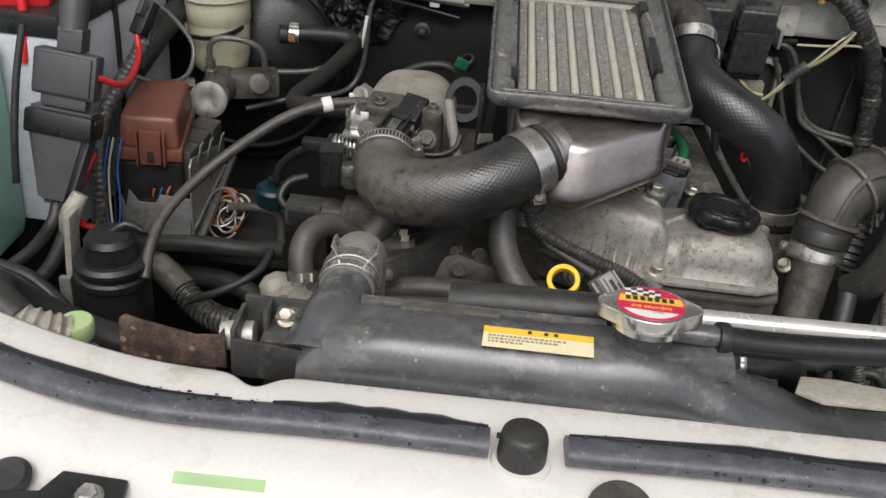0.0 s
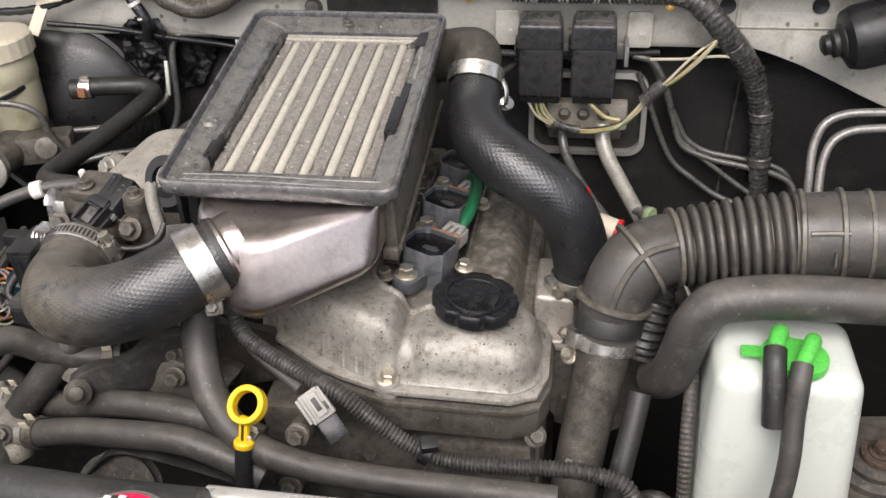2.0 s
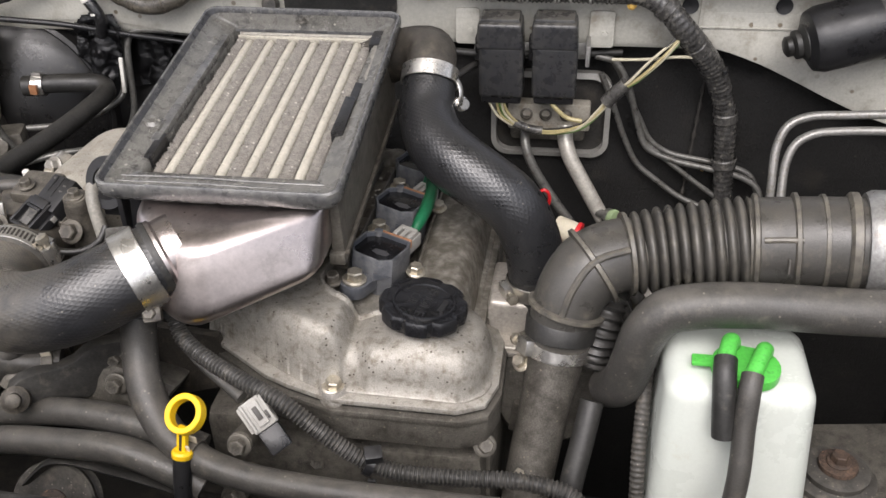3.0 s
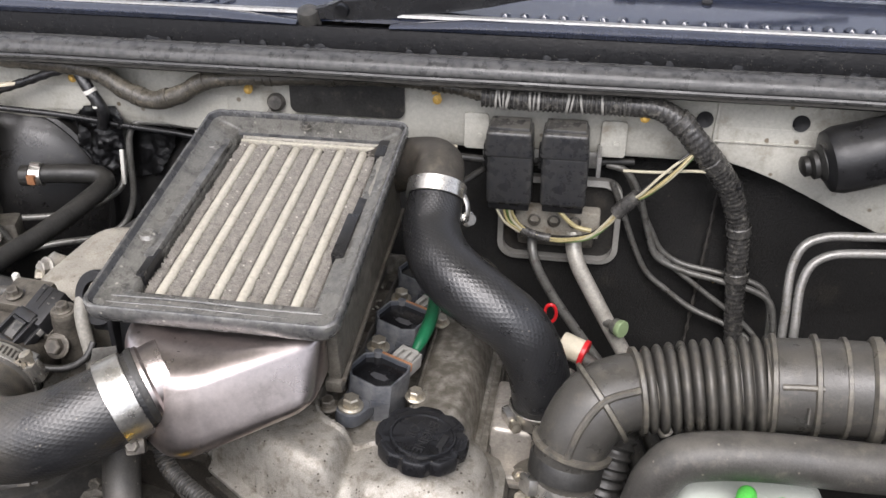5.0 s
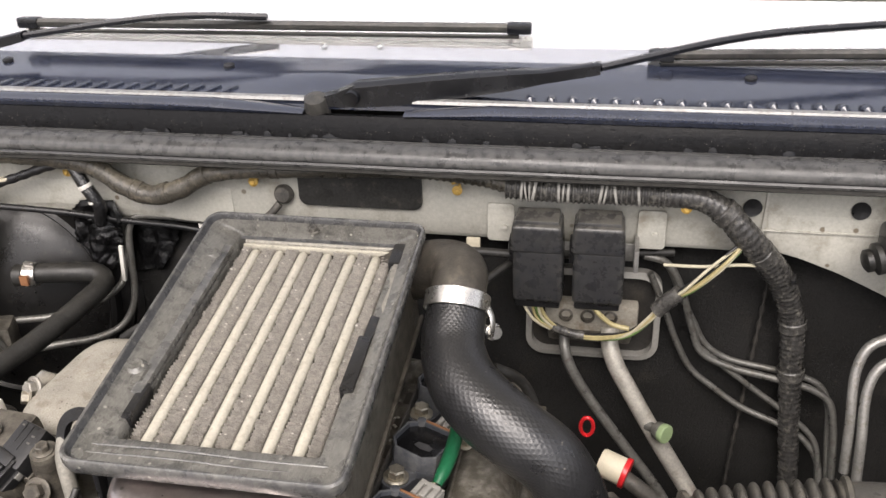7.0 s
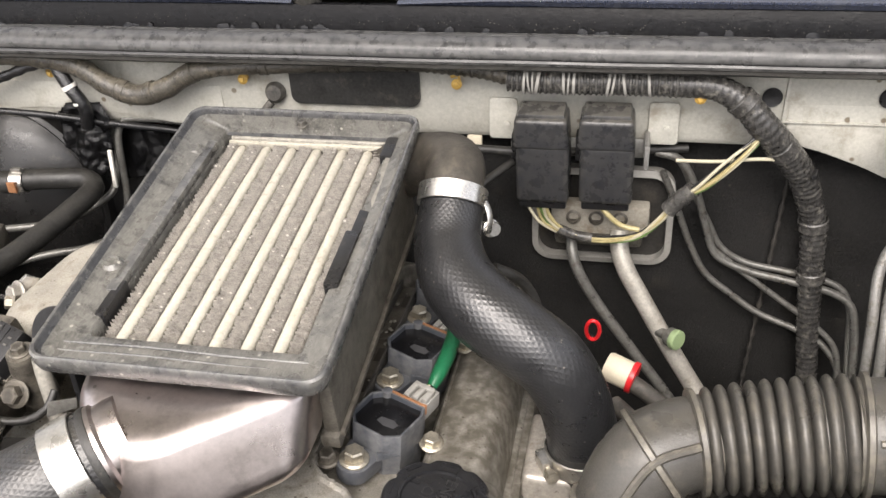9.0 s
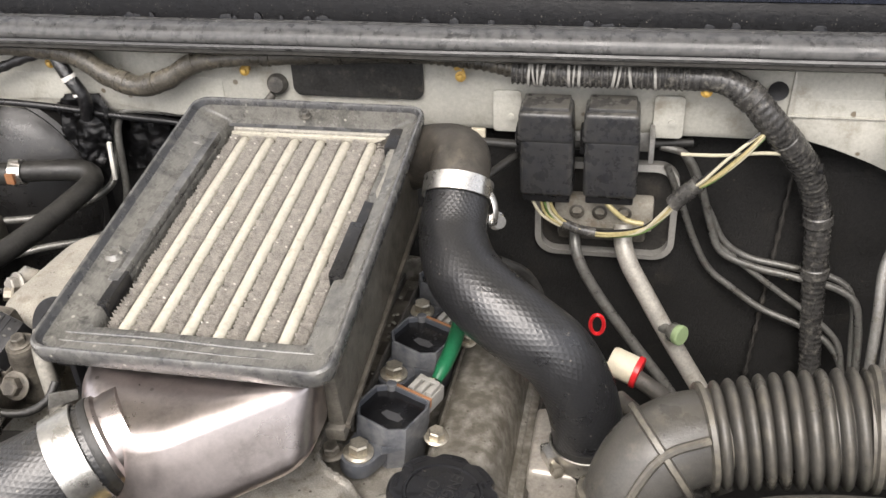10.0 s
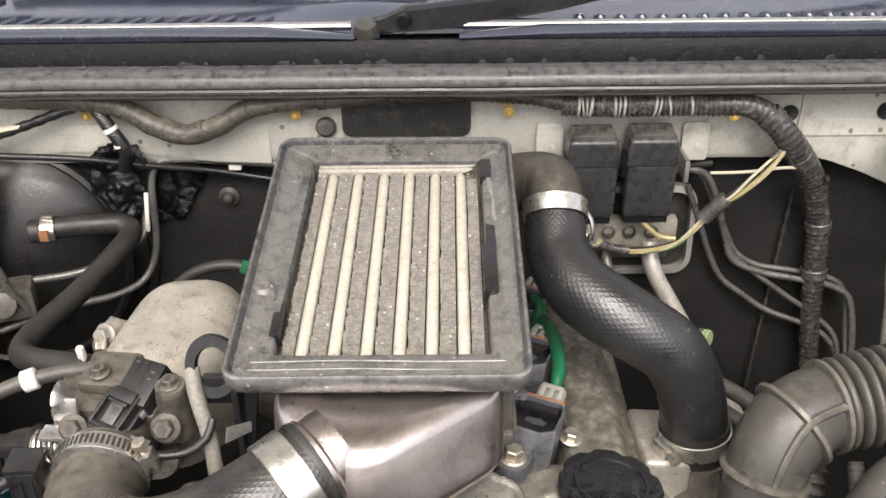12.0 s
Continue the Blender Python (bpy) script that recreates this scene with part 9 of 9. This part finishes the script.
part("mount_washer", box(0.013, 0.012, 0.003, pose(-0.0985, 0.461, 1.047, 0, 0, 0), 0.001), M_CLAMP, rad)
bolt(rad, (-0.0985, 0.459, 1.047), (0, -0.55, 0.85), 0.009)
part("filler_neck", lathe([(0.0165, -0.026), (0.0172, -0.016), (0.0180, -0.004), (0.0205, 0.0)], 36, aim((0.1135, 0.4515, 1.0812), (-0.02, 0.0, 1))), M_RADIATOR, rad)
part("overflow_spigot", tube([(0.126, 0.4495, 1.073), (0.145, 0.4475, 1.0735), (0.165, 0.448, 1.072)], 0.0065, seg=14), M_RADIATOR, rad)
part("gusset", prism([(0.0, 0.0), (0.05, 0.0), (0.045, 0.018), (0.0, 0.012)], 0.022, pose(0.118, 0.455, 1.052, 90, 0, 0), 0.002), M_RADIATOR, rad)
cpm = flat((0.1130, 0.4475, 1.0858), (-0.03, 0.08, 1), -5)
lobe = []
for i in range(64):
    a = 2 * math.pi * i / 64
    lobe.append(((0.0225 + 0.0075 * max(0.0, math.cos(2 * a)) ** 3) * math.cos(a), (0.0222 + 0.0075 * max(0.0, math.cos(2 * a)) ** 3) * math.sin(a)))
rc = part("filler_cap", prism(lobe, 0.009, cpm @ Matrix.Translation((0, 0, -0.004)), 0.0022, 3), M_CHROME, rad, "nickel-plated radiator cap with a red printed disc", angle=50)
part("skirt", lathe([(0.0210, -0.008), (0.0215, -0.003)], 40, cpm), M_CHROME, rc)
part("disc", lathe([(0.0192, 0.0048), (0.0192, 0.0056), (0.0, 0.0056)], 48, cpm), M_DISC, rc, "printed red disc")
part("print_band", prism([(-0.0170, 0.0038), (-0.0185, -0.0035), (0.0185, -0.0035), (0.0170, 0.0038)], 0.0003, cpm @ pose(0, 0, 0.0057, 0, 0, 0) @ Matrix.Translation((0, 0.0030, 0))), M_LABEL_Y, rc)
bars = bmesh.new()
for i in range(7):
    box(0.0026, 0.0044, 0.0003, cpm @ Matrix.Translation((-0.0128 + i * 0.0041, 0.0032, 0.0061)), bm=bars)
part("print_bar", bars, M_INK, rc)
part("print_edge", prism([(0.018 * math.cos(radians(a)), 0.018 * math.sin(radians(a))) for a in range(212, 330, 8)], 0.0003, cpm @ Matrix.Translation((0, 0, 0.0057))), M_WHITE, rc)
flag = bmesh.new()
flag2 = bmesh.new()
for i in range(6):
    for j in range(3):
        m = cpm @ Matrix.Translation((-0.0125 + i * 0.0034, 0.0093 + j * 0.0028 - 0.0007 * abs(i - 2), 0.0058))
        box(0.0034, 0.0028, 0.0003, m, bm=flag if (i + j) % 2 else flag2)
part("flag_check", flag, M_INK, rc)
part("flag_check", flag2, M_WHITE, rc)
part("lettering", text_mesh("RADIATOR CAP", 0.0032, cpm @ pose(0, -0.0052, 0.0058, 0, 0, 180), 0.0002), M_LABEL_Y, rc)
part("lettering", text_mesh("N-11", 0.0030, cpm @ pose(0.0030, -0.0115, 0.0061, 0, 0, 180), 0.0002), M_INK, rc)

lab = thing("warning_label", "yellow and cream warning label on the radiator tank", "label", base=(0.05, 0.43, 1.06))
la, lb_, lc_ = Vector((0.0205, 0.4475, 1.0634)), Vector((0.0845, 0.4470, 1.0634)), Vector((0.0195, 0.4295, 1.0622))
ux, uy = (lb_ - la), (lc_ - la)
nz = -ux.cross(uy).normalized()
if nz.z < 0:
    nz = -nz
def label_quad(u0, v0, u1, v1, lift, mat, nm):
    b = bmesh.new()
    for l0, l1 in ((lift, lift + 0.0003),):
        lo = [b.verts.new(la + ux * u + uy * v + nz * l0) for u, v in ((u0, v0), (u1, v0), (u1, v1), (u0, v1))]
        hi = [b.verts.new(v.co + nz * 0.0003) for v in lo]
        b.faces.new(hi)
        b.faces.new(list(reversed(lo)))
        for j in range(4):
            b.faces.new((lo[j], lo[(j + 1) % 4], hi[(j + 1) % 4], hi[j]))
    part(nm, b, mat, lab)


label_quad(0, 0, 1, 1, 0.0006, M_LABEL_C, "backing")
label_quad(0, 0, 1, 0.30, 0.0010, M_LABEL_Y, "header")
for r_, (v0, segs) in enumerate(((0.40, 17), (0.55, 16), (0.70, 8))):
    random.seed(30 + r_)
    u = 0.05
    for k in range(segs):
        w = random.uniform(0.018, 0.042)
        label_quad(u, v0, u + w, v0 + 0.075, 0.0010, M_INK_SOFT, "print_bar")
        u += w + 0.012
for u in (0.40, 0.55, 0.64):
    label_quad(u, 0.09, u + 0.035, 0.22, 0.0014, M_INK, "print_bar")

hose("radiator_hose", [(-0.067, 0.492, 1.050), (-0.066, 0.515, 1.0515), (-0.066, 0.535, 1.048), (-0.066, 0.553, 1.037), (-0.067, 0.566, 1.018), (-0.068, 0.573, 0.985), (-0.07, 0.575, 0.93)], [0.0178, 0.0182, 0.0182, 0.0182, 0.018, 0.0175, 0.017], M_DUST_HOSE, "dusty grey upper radiator hose", seg=30, step=0.004)
t = hose_clamp((-0.0662, 0.507, 1.0513), (0.0, 1, 0.03), 0.0183, 0.009, None, "dull spring steel hose clip with raised ears")
for a in (55, 115):
    part("ear", box(0.002, 0.016, 0.012, pose(-0.0662, 0.507, 1.0513) @ pose(0, 0, 0, 0, 90 - a, 0) @ Matrix.Translation((0, 0, 0.0165)), 0.0006), M_CLAMP, t)
t = hose_clamp((-0.0668, 0.4965, 1.0505), (0.0, 1, 0.08), 0.0180, 0.005, None, "dull steel wire ring at the radiator outlet")
hose("strut_tube", [(0.125, 0.505, 1.047), (0.18, 0.503, 1.049), (0.28, 0.500, 1.052), (0.45, 0.495, 1.056)], 0.0068, M_SILVER, "silver-painted metal tube behind the radiator", "tube", seg=16)
hose("overflow_hose", [(0.155, 0.447, 1.0725), (0.18, 0.449, 1.070), (0.22, 0.452, 1.069), (0.26, 0.455, 1.0695), (0.34, 0.46, 1.072), (0.45, 0.47, 1.07)], 0.0082, M_GLOSS, "glossy black overflow hose leaving the radiator neck", seg=18)
part("end_cap", lathe([(0.0098, 0), (0.0102, 0.004), (0.0098, 0.006)], 18, aim((0.154, 0.447, 1.0727), (1, 0.05, -0.1))), M_PLASTIC, bpy.data.objects["overflow_hose.002"])
hose("fan_shroud_pipe", [(0.0, 0.497, 1.046), (0.03, 0.494, 1.050), (0.06, 0.491, 1.053), (0.095, 0.489, 1.055), (0.13, 0.488, 1.056)], [0.013, 0.0135, 0.0125, 0.012, 0.012], M_RUBBER, "thick black pipe behind the radiator tank", "pipe", seg=18)
solo("fan_shroud", prism([(-0.045, 0.476), (0.09, 0.474), (0.09, 0.484), (0.025, 0.492), (0.018, 0.515), (-0.035, 0.497)], 0.05, Matrix.Translation((0, 0, 0.988)), 0.004), M_PLASTIC_DUSTY, "black plastic fan shroud edge", "shroud")
br = thing("bypass_pipe", "black bypass hose and bracket beside the radiator", "hose", base=(0.2, 0.47, 1.0))
part("hose", tube([(0.17, 0.475, 1.036), (0.19, 0.478, 1.034), (0.212, 0.482, 1.034), (0.222, 0.488, 1.024), (0.225, 0.495, 1.0)], 0.0085, seg=14), M_RUBBER, br)
part("clip", lathe([(0.009, -0.002), (0.0098, 0), (0.009, 0.002)], 18, aim((0.182, 0.477, 1.035), (1, 0.1, -0.05))), M_CLAMP, br)
part("hose", tube([(0.235, 0.49, 1.03), (0.245, 0.49, 1.036), (0.255, 0.492, 1.026), (0.258, 0.495, 1.0)], 0.006, seg=12), M_RUBBER, br)
part("flap", prism([(0.0, 0.0), (0.028, 0.002), (0.026, 0.016), (0.004, 0.012)], 0.002, pose(0.176, 0.462, 1.033, 0, 8, -18), 0.0006), M_RADIATOR, br)
solo("side_bracket", prism([(0.205, 0.440), (0.212, 0.455), (0.235, 0.455), (0.28, 0.448), (0.31, 0.445), (0.30, 0.432), (0.22, 0.432)], 0.003, Matrix.Translation((0, 0, 1.044)), 0.001), M_TAN, "flat dusty bracket on top of the radiator", "bracket")

# rusted plate, charging valve and the hose on the far side
solo("rusty_plate", plate_xz([(-0.196, 1.018), (-0.195, 1.046), (-0.1915, 1.049), (-0.182, 1.046), (-0.150, 1.0395), (-0.136, 1.041), (-0.132, 1.047), (-0.131, 1.018)], 0.441, 0.003, 0.0008), M_RUST, "flaking rusty steel plate beside the radiator", "plate")
rt = thing("latch_spacer", "short pale metal spacer tube on a rusty tab", "spacer", base=(-0.13, 0.45, 1.03))
part("tube", lathe([(0.0085, 0), (0.009, 0.002), (0.009, 0.018), (0.0085, 0.02)], 20, aim((-0.137, 0.455, 1.032), (1, 0.05, 0.1))), M_PIPE, rt)
cv = thing("charging_valve", "pale green cap on an alloy charging valve", "valve", base=(-0.24, 0.487, 0.98))
vm = aim((-0.2435, 0.4865, 0.9935), (0.03, -0.05, 1))
part("cap", lathe([(0.0108, 0.003), (0.0113, 0.005), (0.0113, 0.0138), (0.0102, 0.0155), (0.0, 0.0162)], 30, vm), M_PALE_GREEN, cv)
part("stem", lathe([(0.008, -0.010), (0.008, -0.002), (0.0085, 0.0), (0.0075, 0.004)], 24, vm), M_CAST, cv)
part("elbow", lathe([(0.0125, -0.022), (0.013, -0.012), (0.0085, -0.008)], 24, vm), M_CAST, cv)
fit_pts = [(-0.249, 0.482, 1.000), (-0.262, 0.476, 1.007), (-0.278, 0.474, 1.014)]
part("fitting", tube(fit_pts, 0.0115, seg=20, ribs=0.007, rib=0.0012), M_CAST_PALE, cv)
hose("air_conditioning_hose", [(-0.276, 0.474, 1.013), (-0.290, 0.480, 1.021), (-0.300, 0.495, 1.020), (-0.292, 0.512, 0.998), (-0.262, 0.532, 0.966), (-0.22, 0.542, 0.943), (-0.18, 0.55, 0.915)], 0.0135, M_RUBBER, "thick black air-conditioning hose curving behind the front panel", seg=20)
hose("air_conditioning_hose", [(-0.290, 0.483, 1.016), (-0.31, 0.497, 1.012), (-0.34, 0.53, 0.99), (-0.38, 0.56, 0.96)], 0.011, M_GRIME, "dull metal hose end behind the front panel", seg=20)
for i in range(4):
    hose("side_cable", [(-0.40, 0.60 + 0.02 * i, 0.955 - 0.008 * i), (-0.36, 0.585 + 0.022 * i, 0.955 - 0.01 * i), (-0.325, 0.595 + 0.015 * i, 0.93 - 0.01 * i), (-0.31, 0.62 + 0.01 * i, 0.89 - 0.01 * i)], 0.0065, M_RUBBER, "bundle of black cables curving to the headlamp", "cable", "headlamp cables", seg=12)

# front panel with its seals and the stop
def panel_edge(x):
    """The rear edge of the front panel."""
    y = 0.4195 + 0.02 * max(0.0, -0.18 - x)
    y -= 0.011 * math.exp(-((x + 0.106) / 0.012) ** 2)
    return y - 0.002 * max(0, x)


def front_profile(x):
    e = panel_edge(x)
    up = 0.02 * max(0.0, -0.16 - x)
    return [(e, 1.004), (e, 1.030 + up), (e - 0.0015, 1.0345 + up), (e - 0.005, 1.0365 + up), (0.398, 1.0355 + up), (0.385, 1.034), (0.362, 1.032), (0.352, 1.031), (0.342, 1.027), (0.330, 1.020), (0.322, 1.018), (0.302, 1.016), (0.290, 1.008), (0.285, 0.98), (0.28, 0.85), (0.29, 0.85), (0.30, 0.98), (0.36, 1.004)]


b = bmesh.new()
prev = None
nseg = 420
for i in range(nseg + 1):
    x = -0.60 + 1.30 * i / nseg
    back = 1.0 * max(0.0, -0.13 - x) ** 1.8
    cur = [b.verts.new((x, y + back, z)) for y, z in front_profile(x)]
    if prev:
        for j in range(len(cur)):
            b.faces.new((prev[j], prev[(j + 1) % len(cur)], cur[(j + 1) % len(cur)], cur[j]))
    prev = cur
bmesh.ops.recalc_face_normals(b, faces=b.faces[:])
front = solo("front_panel", b, M_PAINT, "glossy off-white painted front panel of the car, wet and marked", "panel", kind="structure", angle=50)


def front_seal(x0, x1, n):
    pts = []
    for i in range(n + 1):
        x = x0 + (x1 - x0) * i / n
        pts.append((x, 0.3775 + 1.0 * max(0.0, -0.13 - x) ** 1.8 - 0.001 * math.sin(x * 30), 1.0385))
    return pts


for x0, x1, n in ((-0.50, 0.0275, 14), (0.0685, 0.60, 12)):
    sl = solo("bonnet_seal", tube(front_seal(x0, x1, n), 0.0118, seg=18, step=0.008, squash=0.62), M_FRONTSEAL, "black foam bonnet seal wet with rain", "seal", "bonnet seals")
    for s0, s1, sr in ((-0.46, -0.112, 0.0046), (-0.090, 0.0265, 0.0058), (0.0700, 0.40, 0.0050)):
        if x0 < s0 < x1:
            w = front_seal(s0, s1, 14)
            rr = [sr * min(1.0, 0.25 + 3.0 * min(k, 14 - k) / 14) * (1 + 0.22 * math.sin(k * 1.9)) for k in range(15)]
            part("wet_strip", tube([(x, y + 0.0066, z + 0.0053) for x, y, z in w], rr, seg=8, step=0.004, squash=0.38), M_WATER, sl, "dark wet strip")
wb = bmesh.new()
random.seed(21)
for i in range(420):
    x = random.uniform(-0.28, 0.32)
    if 0.025 < x < 0.07:
        continue
    a = radians(random.uniform(40, 165))
    y = 0.3775 + 1.0 * max(0.0, -0.13 - x) ** 1.8
    r = random.choice((0.0005, 0.0006, 0.0008, 0.0011, 0.0015))
    lathe([(r, 0), (r * 0.8, r * 0.4), (0.0, r * 0.6)], 8, aim((x, y - 0.0116 * math.cos(math.pi - a), 1.0385 + 0.0073 * math.sin(a)), (0, -math.cos(math.pi - a), 0.8 * math.sin(a))), bm=wb, closed=False)
solo("rain_beads", wb, M_WATER, "small rain beads on the bonnet seals", "water", kind="stuff")
stop = thing("bonnet_stop", "round black rubber bonnet stop on a painted boss", "bonnet stop", base=(0.0445, 0.366, 1.035))
part("rubber", lathe([(0.0130, 0.0), (0.0133, 0.003), (0.0128, 0.0145), (0.0118, 0.0182), (0.0095, 0.0200), (0.0, 0.0208)], 36, Matrix.Translation((0.0450, 0.3705, 1.0348))), M_RUBBER, stop)
part("boss", lathe([(0.0170, -0.004), (0.0155, 0.0015), (0.0130, 0.002)], 36, Matrix.Translation((0.0450, 0.3705, 1.0338))), M_PAINT, stop)
part("tear", box(0.003, 0.002, 0.003, Matrix.Translation((0.0320, 0.3715, 1.047)), 0.0006), M_RUBBER, stop)
solo("round_hole", lathe([(0.018, 0), (0.0182, 0.0006), (0.017, 0.0004), (0.0, 0.0002)], 30, aim((0.096, 0.3435, 1.0287), (0, -0.5, 0.85))), M_DARK, "round access hole in the front panel", "hole", kind="structure")
gm = grid_sheet(-0.131, 0.3370, -0.084, 0.3425, 30, 8, lambda x, y: 1.0206 + 0.585 * (y - 0.330))
solo("crayon_mark", gm, M_GREEN_MARK, "smeared green crayon mark on the paint", "mark")
lt_ = thing("latch_bracket", "black painted latch bracket with a bright bolt", "bracket", base=(-0.17, 0.33, 1.02))
part("plate", prism([(-0.225, 0.318), (-0.192, 0.322), (-0.186, 0.337), (-0.152, 0.335), (-0.148, 0.31), (-0.225, 0.30)], 0.004, Matrix.Translation((0, 0, 1.022)), 0.0015), M_PLASTIC, lt_)
bolt(lt_, (-0.166, 0.320, 1.026), (0, -0.2, 1), 0.010, M_CLAMP)
solo("rubber_plug", lathe([(0.011, 0), (0.012, 0.003), (0.009, 0.006), (0.004, 0.006)], 28, aim((-0.2115, 0.3305, 1.021), (0, -0.3, 1))), M_RUBBER, "round black rubber plug in the front panel", "plug")
